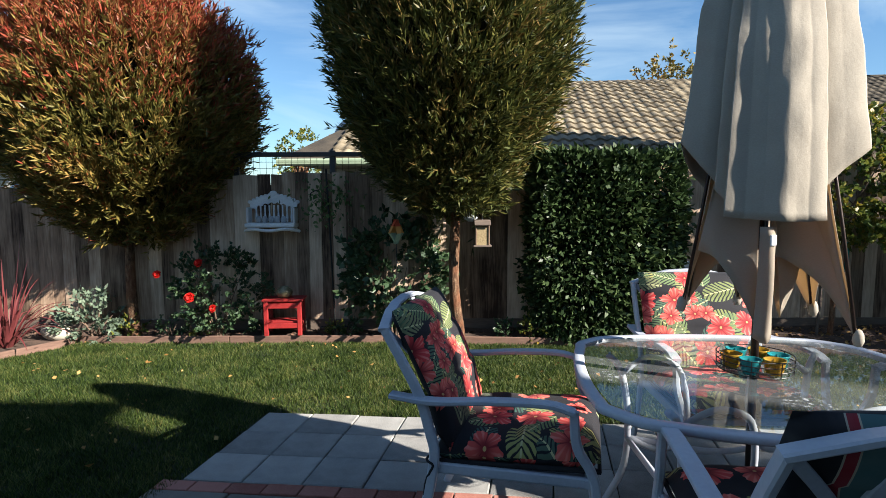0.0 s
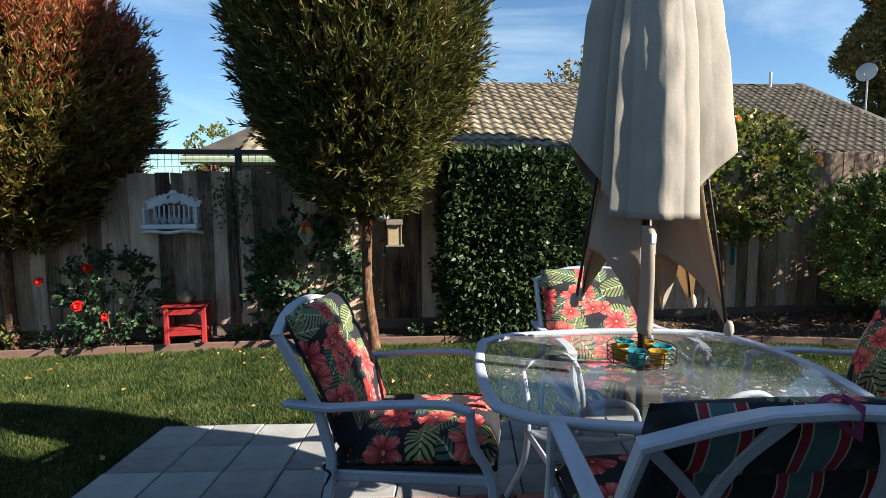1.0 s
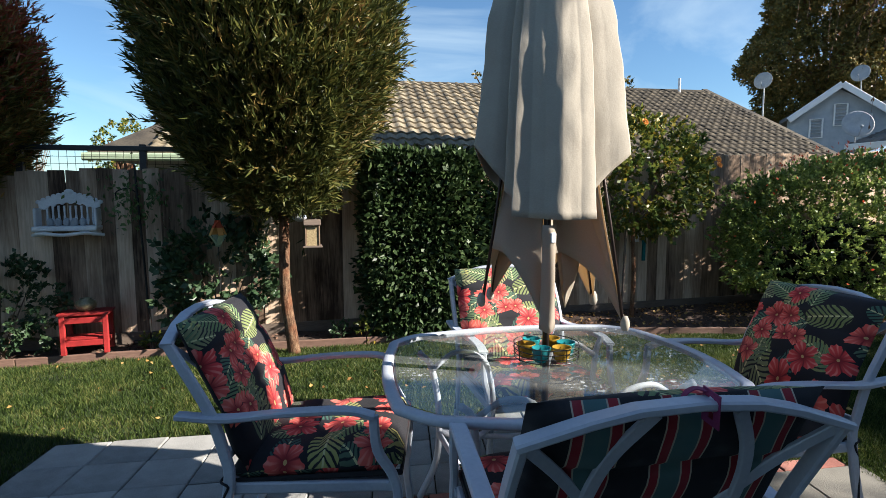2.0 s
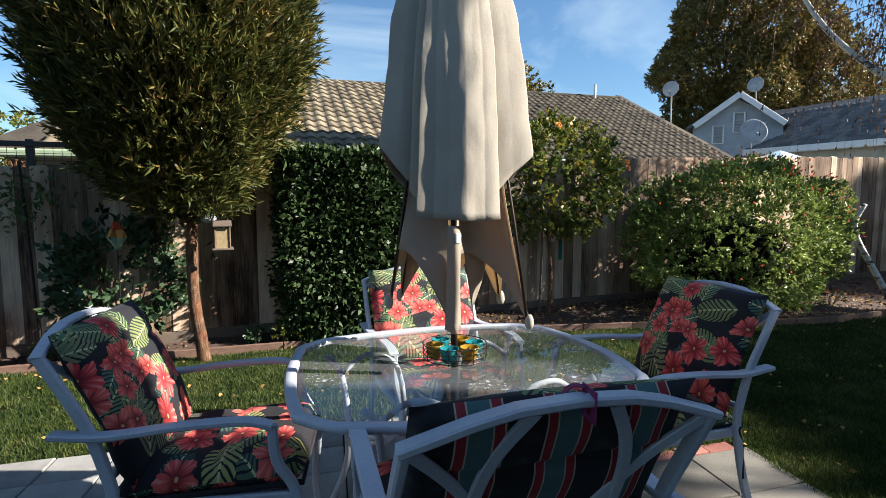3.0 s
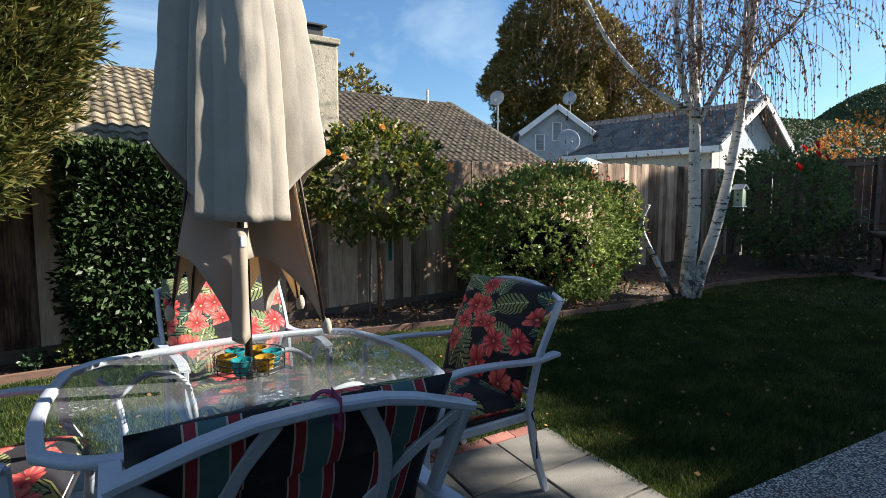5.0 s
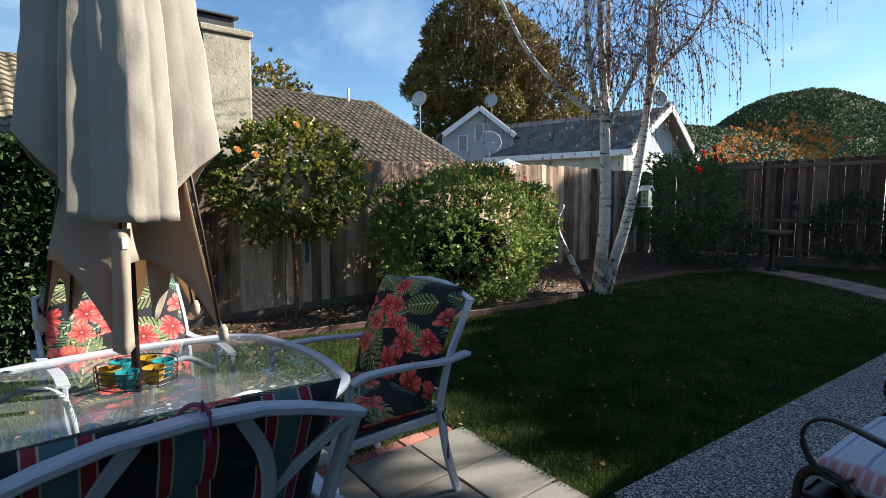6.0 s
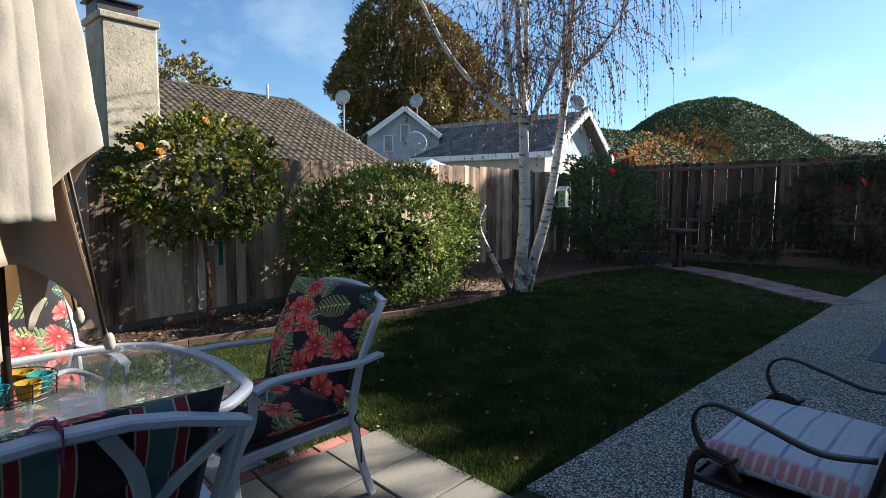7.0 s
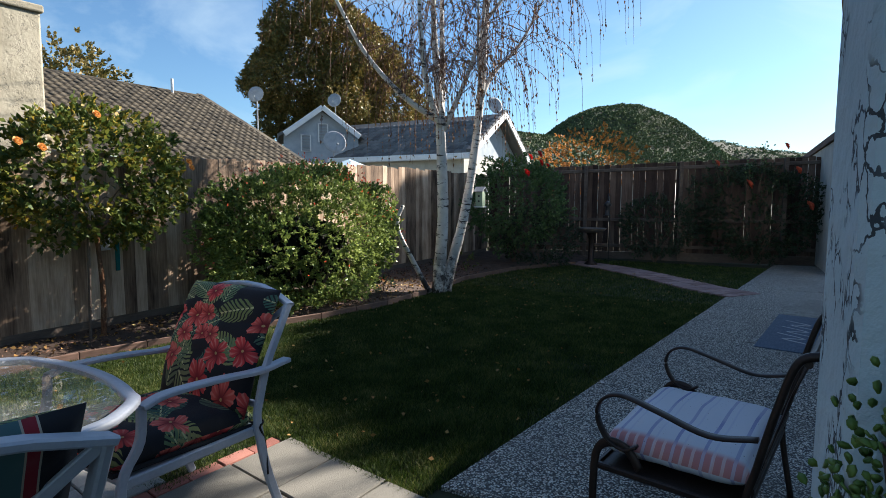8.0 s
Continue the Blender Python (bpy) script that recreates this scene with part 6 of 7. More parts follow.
tagged(boulder, "rounded pale boulder lying in the mulch", "rock")

# ---- things in the bed and on the fence ----
def red_stool():
    t = thing("stool", "small bright red slatted wooden stool in the bed", "stool", pose(-1.70, 6.02, 0.09, 0, 0, 4))
    for sx in (-1, 1):
        for sy in (-1, 1):
            bm = bmesh.new()
            box(bm, (sx * 0.18, sy * 0.11, 0.19), (0.045, 0.045, 0.38), 0.005)
            part("leg", bm, M["red_paint"], t)
        bm = bmesh.new()
        box(bm, (sx * 0.18, 0, 0.12), (0.03, 0.20, 0.045), 0.004)
        part("stretcher", bm, M["red_paint"], t)
    for z in (0.11, 0.33):
        for sy in (-1, 1):
            bm = bmesh.new()
            box(bm, (0, sy * 0.118, z), (0.34, 0.022, 0.055), 0.004)
            part("apron", bm, M["red_paint"], t)
    for k in range(4):
        bm = bmesh.new()
        box(bm, (0, -0.105 + 0.07 * k, 0.39), (0.44, 0.062, 0.022), 0.004)
        part("slat", bm, M["red_paint"], t)
    for k in range(3):
        bm = bmesh.new()
        box(bm, (0, -0.07 + 0.07 * k, 0.145), (0.36, 0.058, 0.018), 0.003)
        part("shelf_slat", bm, M["red_paint"], t)
    pot = thing("glazed_pot", "squat mottled glazed pot standing on the red stool", "pot", pose(-1.70, 6.02, 0.491))
    bm = bmesh.new()
    lathe(bm, [(0.04, 0), (0.075, 0.02), (0.095, 0.06), (0.085, 0.095), (0.05, 0.115), (0.052, 0.125), (0.04, 0.12), (0.03, 0.06)], 22)
    part("body", bm, M["ceramic"], pot, smooth=True)


red_stool()


def wall_planter():
    """A white bench-shaped planter hung on the fence, with a scalloped back."""
    t = thing("wall_planter", "white bench-shaped wall planter with scalloped back hung on the fence", "planter", pose(-1.86, FENCE_Y - 0.03, 1.26))
    bm = bmesh.new()
    prof = []
    for k in range(25):
        u = k / 24 * 2 - 1
        prof.append((u * 0.27, 0.27 + 0.09 * math.cos(u * 1.45) + 0.012 * math.sin(k * 1.9)))
    lo = [(x * 0.97, z - 0.085) for x, z in prof]
    rows = []
    for y in (0.0, -0.022):
        rows.append(([bm.verts.new((x, y, z)) for x, z in prof], [bm.verts.new((x, y, z)) for x, z in lo]))
    n = len(prof)
    for i in range(n - 1):
        (a, b), (c, d) = rows
        bm.faces.new((a[i], a[i + 1], b[i + 1], b[i]))
        bm.faces.new((c[i], d[i], d[i + 1], c[i + 1]))
        bm.faces.new((a[i], c[i], c[i + 1], a[i + 1]))
        bm.faces.new((b[i], b[i + 1], d[i + 1], d[i]))
    part("back_rail", bm, M["white_paint"], t)
    for k in range(9):
        bm = bmesh.new()
        lathe(bm, [(0.008, 0), (0.014, 0.05), (0.008, 0.11), (0.012, 0.19)], 8, (-0.2 + 0.05 * k, -0.012, 0.06))
        part("baluster", bm, M["white_paint"], t)
    bm = bmesh.new()
    box(bm, (0, -0.10, 0.03), (0.56, 0.20, 0.05), 0.015)
    part("seat", bm, M["white_paint"], t)
    for s in (-1, 1):
        bm = bmesh.new()
        box(bm, (s * 0.26, -0.08, 0.14), (0.03, 0.15, 0.18), 0.02)
        part("end_panel", bm, M["white_paint"], t)
        bm = bmesh.new()
        box(bm, (s * 0.24, -0.09, -0.02), (0.06, 0.14, 0.05), 0.015)
        part("bracket", bm, M["white_paint"], t)
    bm = bmesh.new()
    for k in range(5):
        ball(bm, (-0.14 + 0.07 * k, -0.12, 0.09), (0.034, 0.036, 0.045), 8)
    part("pebbles", bm, M["dish"], t)
    bm = bmesh.new()
    for k in range(13):
        u = k / 12 * 2 - 1
        ball(bm, (u * 0.27, -0.012, 0.275 + 0.09 * math.cos(u * 1.45)), (0.026, 0.014, 0.022), 8)
    ball(bm, (0, -0.016, 0.385), (0.045, 0.016, 0.03), 10)
    part("scallops", bm, M["white_paint"], t)
    bm = bmesh.new()
    tube(bm, curve([(-0.30, -0.10, -0.035), (-0.18, -0.215, -0.012), (0.0, -0.225, -0.03), (0.18, -0.215, -0.012), (0.31, -0.10, -0.04)], 5), 0.017, 8)
    part("lip", bm, M["white_paint"], t)


wall_planter()


def garden_pole():
    t = thing("garden_pole", "thin black metal garden pole with a hook and hanging plant", "garden pole", pose(-1.19, 6.12, 0.05))
    bm = bmesh.new()
    tube(bm, [(0.03, 0, -0.05), (0, 0, 0.9), (-0.04, 0, 1.86)], 0.011, 8)
    part("rod", bm, M["black_metal"], t)
    bm = bmesh.new()
    tube(bm, [(-0.14, 0, 0.05), (-0.13, 0, 0.09), (0.17, 0, 0.09), (0.18, 0, 0.05)], 0.006, 6)
    part("step", bm, M["black_metal"], t)
    bm = bmesh.new()
    tube(bm, curve([(-0.03, 0, 1.58), (-0.1, -0.02, 1.63), (-0.2, -0.02, 1.60), (-0.22, -0.02, 1.55)], 4), 0.006, 6)
    part("hook", bm, M["black_metal"], t)
    n = 260
    p = np.array([-0.05, 0, 1.50]) + RNG.normal(size=(n, 3)) * np.array([0.17, 0.05, 0.15])
    leaf_mesh("vine", p, RNG.normal(size=(n, 3)) + np.array([0, 0, -0.8]), 0.06, 0.03, M["bright_leaf"], t)


garden_pole()


def trellis():
    """A dark rail with wire mesh over the fence between the two clipped trees."""
    t = thing("trellis", "dark timber rail with wire mesh above the fence", "trellis")
    for x in (-2.3, -1.2, -0.1):
        bm = bmesh.new()
        box(bm, (x, FENCE_Y + 0.06, 1.95), (0.06, 0.05, 0.36), 0.004)
        part("post", bm, M["plastic_dark"], t)
    bm = bmesh.new()
    box(bm, (-1.2, FENCE_Y + 0.06, 2.085), (2.6, 0.09, 0.05), 0.006)
    part("top_rail", bm, M["plastic_dark"], t)
    bm = bmesh.new()
    for k in range(34):
        x = -2.4 + 2.4 * k / 33
        tube(bm, [(x, FENCE_Y + 0.06, 1.86), (x, FENCE_Y + 0.06, 2.07)], 0.0025, 4)
    for z in (1.93, 2.0):
        tube(bm, [(-2.4, FENCE_Y + 0.06, z), (0.0, FENCE_Y + 0.06, z)], 0.0025, 4)
    part("wire_mesh", bm, M["black_metal"], t)


trellis()


def spinner():
    t = thing("wind_spinner", "diamond-shaped red and yellow garden spinner on a thin rod", "spinner", pose(-0.42, 5.62, 0.05))
    bm = bmesh.new()
    tube(bm, [(0, 0, -0.05), (0, 0, 1.12)], 0.005, 6)
    part("rod", bm, M["black_metal"], t)
    cols = [M["coral_petal"], M["peach_petal"], M["green_paint"]]
    for k, (z0, z1, r0, r1) in enumerate(((1.25, 1.32, 0.045, 0.0), (1.18, 1.25, 0.075, 0.045), (1.07, 1.18, 0.0, 0.075))):
        for j in range(4):
            bm = bmesh.new()
            a = j * math.pi / 2 + 0.5
            c, s = math.cos(a), math.sin(a)
            tube(bm, [(r0 * c, r0 * s, z0), (r1 * c, r1 * s, z1)], 0, flat=(0.052, 0.004))
            part("vane", bm, cols[k], t)


spinner()


def feeder(at, label):
    t = thing("bird_feeder", label, "bird feeder", pose(*at))
    bm = bmesh.new()
    box(bm, (0, 0, 0.125), (0.115, 0.10, 0.19), 0.004)
    part("hopper", bm, M["seed"], t, "clear hopper full of seed")
    for s in (-1, 1):
        bm = bmesh.new()
        box(bm, (s * 0.063, 0, 0.13), (0.012, 0.12, 0.23), 0.003)
        part("side", bm, M["fence"], t)
    bm = bmesh.new()
    box(bm, (0, 0, 0.025), (0.18, 0.17, 0.016), 0.003)
    part("tray", bm, M["rail"], t)
    for s in (-1, 1):
        bm = bmesh.new()
        box(bm, (0, s * 0.04, 0.255), (0.16, 0.10, 0.012), 0.003, Matrix.Rotation(-s * 0.5, 4, "X"))
        part("roof", bm, M["rail"], t)
    bm = bmesh.new()
    tube(bm, [(0, 0, 0.27), (0.0, 0.0, 0.42)], 0.003, 5)
    part("wire", bm, M["black_metal"], t)
    return t


feeder((0.45, 5.45, 1.09), "wooden hopper bird feeder with weathered roof hanging under the tree")
lamp = thing("hanging_dish", "small white glass dish feeder hanging on a branch", "feeder", pose(0.335, 5.5, 1.38))
bm = bmesh.new()
lathe(bm, [(0.02, -0.03), (0.07, 0.0), (0.072, 0.02), (0.05, 0.045), (0.012, 0.06)], 18)
part("dish", bm, M["dish"], lamp, smooth=True)
bm = bmesh.new()
tube(bm, [(0, 0, 0.05), (0.02, 0, 0.2)], 0.003, 5)
part("wire", bm, M["black_metal"], lamp)


def bird_house():
    t = thing("bird_house", "small pale green birdhouse hanging on the birch", "birdhouse", pose(9.62, 3.86, 1.44))
    bm = bmesh.new()
    box(bm, (0, 0, 0.15), (0.13, 0.13, 0.26), 0.006)
    part("body", bm, M["green_paint"], t)
    for s in (-1, 1):
        bm = bmesh.new()
        box(bm, (s * 0.05, 0, 0.315), (0.14, 0.18, 0.014), 0.003, Matrix.Rotation(s * 0.65, 4, "Y"))
        part("roof", bm, M["dish"], t)
    for z in (0.11, 0.20):
        bm = bmesh.new()
        r = bmesh.ops.create_cone(bm, cap_ends=True, segments=14, radius1=0.018, radius2=0.018, depth=0.008)
        bmesh.ops.transform(bm, matrix=pose(-0.066, 0, z, 0, 90, 0), verts=r["verts"])
        part("hole", bm, M["plastic_dark"], t)
    bm = bmesh.new()
    box(bm, (0, 0, 0.012), (0.16, 0.16, 0.016), 0.003)
    part("floor", bm, M["white_paint"], t)


bird_house()


def bird_bath():
    t = thing("bird_bath", "grey stone birdbath standing in the shade", "birdbath", pose(14.3, 3.05, 0))
    bm = bmesh.new()
    lathe(bm, [(0.16, 0), (0.15, 0.05), (0.07, 0.12), (0.06, 0.6), (0.10, 0.74), (0.12, 0.78)], 20)
    part("pedestal", bm, M["dark_metal"], t, smooth=True)
    bm = bmesh.new()
    lathe(bm, [(0.10, 0.78), (0.30, 0.83), (0.36, 0.90), (0.345, 0.905), (0.28, 0.86), (0.05, 0.84)], 26)
    part("basin", bm, M["rail"], t, smooth=True)


bird_bath()
finch = thing("hanging_feeder", "small dark tube feeder hanging by the far fence", "bird feeder", pose(14.6, 2.75, 1.20))
bm = bmesh.new()
lathe(bm, [(0.09, 0), (0.05, 0.03), (0.05, 0.22), (0.10, 0.26), (0.01, 0.36)], 14)
part("tube", bm, M["plastic_dark"], finch, smooth=True)
bm = bmesh.new()
tube(bm, curve([(0.25, 0, -1.2), (0.25, 0, 0.35), (0.12, 0, 0.52), (0, 0, 0.36)], 5), 0.010, 6)
part("hook", bm, M["black_metal"], finch)

plaque = thing("fence_plaque", "small white and green plaque hung on the fence", "plaque", pose(4.55, FENCE_Y - 0.035, 0.95))
bm = bmesh.new()
box(bm, (0, 0, 0.11), (0.12, 0.02, 0.16), 0.006)
part("plate", bm, M["white_paint"], plaque)
bm = bmesh.new()
box(bm, (0.14, 0, -0.05), (0.05, 0.02, 0.34), 0.006)
part("strip", bm, M["teal_glass"], plaque)


dial = thing("fence_dial", "round white and blue dial plate hung on the fence", "dial", pose(2.86, FENCE_Y - 0.04, 0.76))
bm = bmesh.new()
r = bmesh.ops.create_cone(bm, cap_ends=True, segments=28, radius1=0.095, radius2=0.088, depth=0.018)
bmesh.ops.transform(bm, matrix=pose(0, 0, 0, 90, 0, 0), verts=r["verts"])
part("face", bm, M["white_paint"], dial)
bm = bmesh.new()
tube(bm, [(0.09 * math.cos(a * math.pi / 14), -0.008, 0.09 * math.sin(a * math.pi / 14)) for a in range(28)], 0.007, 6, closed=True, up=(0, 1, 0))
part("bezel", bm, M["blue_canvas"], dial)
bm = bmesh.new()
box(bm, (0.012, -0.014, 0.012), (0.006, 0.004, 0.075), 0.001, Matrix.Rotation(0.7, 4, "Y"))
part("pointer", bm, M["plastic_dark"], dial)


def jade_pot():
    t = thing("potted_jade", "leafy green jade plant potted on a tall stand", "potted plant", pose(1.312, -0.325, 0.055))
    bm = bmesh.new()
    lathe(bm, [(0.10, -0.043), (0.10, 0.02), (0.02, 0.05), (0.018, 0.88), (0.07, 0.92), (0.07, 0.935)], 18)
    part("stand", bm, M["dark_metal"], t, "dark metal plant stand", True)
    bm = bmesh.new()
    lathe(bm, [(0.05, 0.935), (0.075, 1.07), (0.08, 1.09), (0.07, 1.09), (0.06, 1.06), (0.01, 1.06)], 22)
    part("pot", bm, M["brick"], t, "terracotta pot", True)
    for k in range(10):
        a = k * 2.4
        r = 0.04 + 0.03 * (k % 3)
        bm = bmesh.new()
        limb(bm, [(0.02 * math.cos(a), 0.02 * math.sin(a), 1.05), (r * math.cos(a), r * math.sin(a), 1.17), (r * 1.8 * math.cos(a), r * 1.8 * math.sin(a), 1.20 + 0.05 * (k % 5))], 0.006, 0.003, 6)
        part("stem", bm, M["twig"], t)
    n = 3200
    d = unit(RNG.normal(size=(n, 3)))
    p = np.array([0.02, 0, 1.22]) + d * np.array([0.11, 0.11, 0.20]) * (RNG.uniform(0.25, 1.0, n) ** 0.5 * lumpy(d, 71, 0.5, 3.5))[:, None]
    way = unit(d * 0.6 + np.array([0, 0, 0.5]) + RNG.normal(size=(n, 3)) * 0.6)
    side = unit(np.cross(way, RNG.normal(size=(n, 3))))
    up = np.cross(side, way)
    ln, wd = RNG.uniform(0.006, 0.011, n)[:, None], RNG.uniform(0.005, 0.008, n)[:, None]
    rim = [p, p + way * ln * 0.35 + side * wd * 0.42 + up * wd * 0.12, p + way * ln * 0.75 + side * wd * 0.46 + up * wd * 0.15, p + way * ln + up * wd * 0.1,
           p + way * ln * 0.75 - side * wd * 0.46 + up * wd * 0.15, p + way * ln * 0.35 - side * wd * 0.42 + up * wd * 0.12]
    leaves = solid("leaves", np.stack(rim, 1).reshape(-1, 3), np.arange(n * 6).reshape(n, 6), M["jade"], t)
    leaves.modifiers.new("thickness", "SOLIDIFY").thickness = 0.002


jade_pot()


# ---- houses beyond the fence ----
def tile_bm(w, l):
    """One S-shaped roof tile lying along +y, its butt at y = 0."""
    bm = bmesh.new()
    nx = 8
    rows = []
    for y, lift in ((0.0, -0.03), (0.0, 0.042), (l * 1.12, 0.004)):
        rows.append([bm.verts.new((w * (i / nx - 0.5) * 1.02, y, lift + (0.018 * math.sin(i / nx * 2 * math.pi) if lift > -0.02 else 0.0))) for i in range(nx + 1)])
    for a, b in zip(rows, rows[1:]):
        for i in range(nx):
            bm.faces.new((a[i], a[i + 1], b[i + 1], b[i]))
    return bm


def tiled_roof(parent, origin, along, up, length, slope_len, mat_one, mat_rest, near, w=0.21, l=0.31):
    """Tiles over a roof plane; those in the stretch `near` are objects, the rest is one mesh."""
    o, a, u = Vector(origin), Vector(along).normalized(), Vector(up).normalized()
    n = a.cross(u).normalized()
    rot = Matrix((a, u, n)).transposed().to_4x4()
    bm = tile_bm(w, l)
    one = bpy.data.meshes.new("tile")
    bm.to_mesh(one)
    bm.free()
    one.materials.append(mat_one)
    co = np.array([v.co for v in one.vertices])
    fc = np.array([list(p.vertices) for p in one.polygons])
    rnd = random.Random(4)
    vs, fs, count = [], [], 0
    for r in range(int(slope_len / l)):
        for c in range(int(length / w)):
            p = o + a * ((c + 0.5) * w) + u * (r * l) + n * rnd.uniform(0, 0.006)
            if near and near[0] < c * w < near[1] and count < 300:
                ob = new("tile", one)
                ob.parent = parent
                ob.matrix_world = Matrix.Translation(p) @ rot
                count += 1
            else:
                m = np.array((Matrix.Translation(p) @ rot))
                vs.append(co @ m[:3, :3].T + m[:3, 3])
                fs.append(fc + len(co) * len(fs))
    if vs:
        ob = solid("roof_tiles", np.concatenate(vs), np.concatenate(fs), mat_rest, parent)
        tagged(ob, kind="stuff")


def slab_between(name, corners, thickness, mat, parent, label=""):
    bm = bmesh.new()
    c = [Vector(p) for p in corners]
    n = (c[1] - c[0]).cross(c[2] - c[0]).normalized() * thickness
    hi = [bm.verts.new(p) for p in c]
    lo = [bm.verts.new(p - n) for p in c]
    bm.faces.new(hi)
    bm.faces.new(lo[::-1])
    k = len(c)
    for i in range(k):
        bm.faces.new((lo[i], lo[(i + 1) % k], hi[(i + 1) % k], hi[i]))
    return part(name, bm, mat, parent, label)


def dish(at, facing, size, label, mast=0.5):
    t = thing("satellite_dish", label, "satellite dish", look(at, Vector(at) + Vector(facing)))
    bm = bmesh.new()
    prof = [(0.01, 0.0), (size * 0.5, -size * 0.06), (size * 0.85, -size * 0.17), (size, -size * 0.25), (size * 0.99, -size * 0.27), (size * 0.5, -size * 0.09), (0.01, -0.03)]
    lathe(bm, prof, 24)
    part("reflector", bm, M["dish"], t, smooth=True)
    bm = bmesh.new()
    tube(bm, [(0, -size * 0.9, -size * 0.2), (0, -size * 0.5, -size * 0.9)], 0.012, 6)
    part("arm", bm, M["dish"], t)
    bm = bmesh.new()
    ball(bm, (0, -size * 0.45, -size * 0.92), size * 0.10, 8)
    part("receiver", bm, M["dish"], t)
    inv = t.matrix_world.inverted()
    bm = bmesh.new()
    tube(bm, [inv @ (Vector(at) - Vector(facing).normalized() * 0.05), inv @ (Vector(at) - Vector(facing).normalized() * 0.1 - Vector((0, 0, mast)))], 0.022, 8)
    part("mast", bm, M["dish"], t)


def neighbour_house():
    """Long stucco house behind the north fence: tiled gable roof, chimney."""
    t = thing("house", "long stucco house with a brown tiled gable roof", "house")
    o = Vector((-2.8, 9.674, 2.26))
    a = Vector((math.cos(radians(-5.4)), math.sin(radians(-5.4)), 0))
    b = Vector((-a.y, a.x, 0))
    L, run, rise = 13.3, 4.2, 2.0
    r0, r1 = o + b * run + Vector((0, 0, rise)), o + a * L + b * run + Vector((0, 0, rise))
    slab_between("roof", [o, o + a * L, r1, r0 + a * 2.2], 0.10, M["tile_rest"], t)
    slab_between("roof", [o + b * 2 * run + a * L, o + b * 2 * run, r0 + a * 2.2, r1], 0.10, M["tile_rest"], t)
    slab_between("roof", [o + b * 2 * run, o, r0 + a * 2.2], 0.10, M["pale_rest"], t)
    bm = bmesh.new()
    box(bm, (0, 0, 0), (L - 1.2, 2 * run - 1.0, 2.5))
    part("wall", bm, M["house_wall"], t).matrix_world = Matrix.Translation(o + a * L / 2 + b * run + Vector((0, 0, -1.25))) @ Matrix.Rotation(radians(-5.4), 4, "Z")
    slab_between("gable", [o + a * (L - 0.6) + b * 0.5, o + a * (L - 0.6) + b * (2 * run - 0.5), o + a * (L - 0.6) + b * run + Vector((0, 0, rise - 0.15))], 0.1, M["house_wall"], t)
    bm = bmesh.new()
    tube(bm, [o + Vector((0, 0, -0.06)) - b * 0.06, o + a * L + Vector((0, 0, -0.06)) - b * 0.06], 0, flat=(0.11, 0.12))
    part("gutter", bm, M["green_paint"], t, "pale green gutter")
    bm = bmesh.new()
    tube(bm, [o + a * (L + 0.02) + Vector((0, 0, -0.05)), r1 + a * 0.02 + Vector((0, 0, -0.05))], 0, flat=(0.05, 0.16))
    part("barge_board", bm, M["shingle"], t)
    for k in range(int((L - 2.2) / 0.4)):
        p = r0 + a * (2.4 + 0.4 * k)
        bm = bmesh.new()
        tube(bm, [p, p + a * 0.42], 0, flat=(0.20, 0.08))
        part("ridge_tile", bm, M["tile_roof"], t)
    for k in range(11):
        p, q = (o + a * L).lerp(r1, k / 11), (o + a * L).lerp(r1, (k + 1.08) / 11)
        bm = bmesh.new()
        tube(bm, [p + Vector((0, 0, 0.03)), q + Vector((0, 0, 0.03))], 0, flat=(0.18, 0.09))
        part("verge_tile", bm, M["tile_roof"], t)
    bm = bmesh.new()
    tube(bm, [r1 - a * 0.9 - b * 0.25 + Vector((0, 0, -0.2)), r1 - a * 0.9 - b * 0.25 + Vector((0, 0, 0.28))], 0.035, 8)
    part("vent_pipe", bm, M["trim_white"], t)
    up = b * run + Vector((0, 0, rise))
    tiled_roof(t, o + Vector((0, 0, 0.035)) + a * 0.9, a, up, 7.77, up.length, M["pale_tile"], M["pale_rest"], (3.4, 6.6))
    tiled_roof(t, o + Vector((0, 0, 0.035)) + a * 8.7, a, up, L - 8.7, up.length, M["tile_roof"], M["tile_rest"], None, 0.17, 0.225)
    c = thing("chimney", "pale cracked stucco chimney with a dark metal cap", "chimney", pose(4.62, 8.55, -0.14, 0, 0, -5.4))
    bm = bmesh.new()
    box(bm, (0, 0, 2.0), (0.74, 0.7, 4.35), 0.03)
    part("shaft", bm, M["chimney"], c)
    bm = bmesh.new()
    box(bm, (0, 0, 4.22), (0.80, 0.77, 0.10), 0.02)
    part("crown", bm, M["chimney"], c)
    bm = bmesh.new()
    box(bm, (-0.10, 0, 4.36), (0.55, 0.45, 0.16), 0.01)
    part("spark_arrestor", bm, M["plastic_dark"], c)
    bm = bmesh.new()
    box(bm, (-0.10, 0, 4.47), (0.66, 0.55, 0.03), 0.006)
    part("cap", bm, M["plastic_dark"], c)


neighbour_house()
dish((13.8, 13.7, 4.9), (-0.85, -0.45, 0.15), 0.25, "pale satellite dish on a mast beyond the tiled roof", 4.9)
dish((-2.2, 12.6, 3.0), (-0.75, -0.55, 0.35), 0.30, "grey satellite dish on the end of the tiled roof", 0.5)


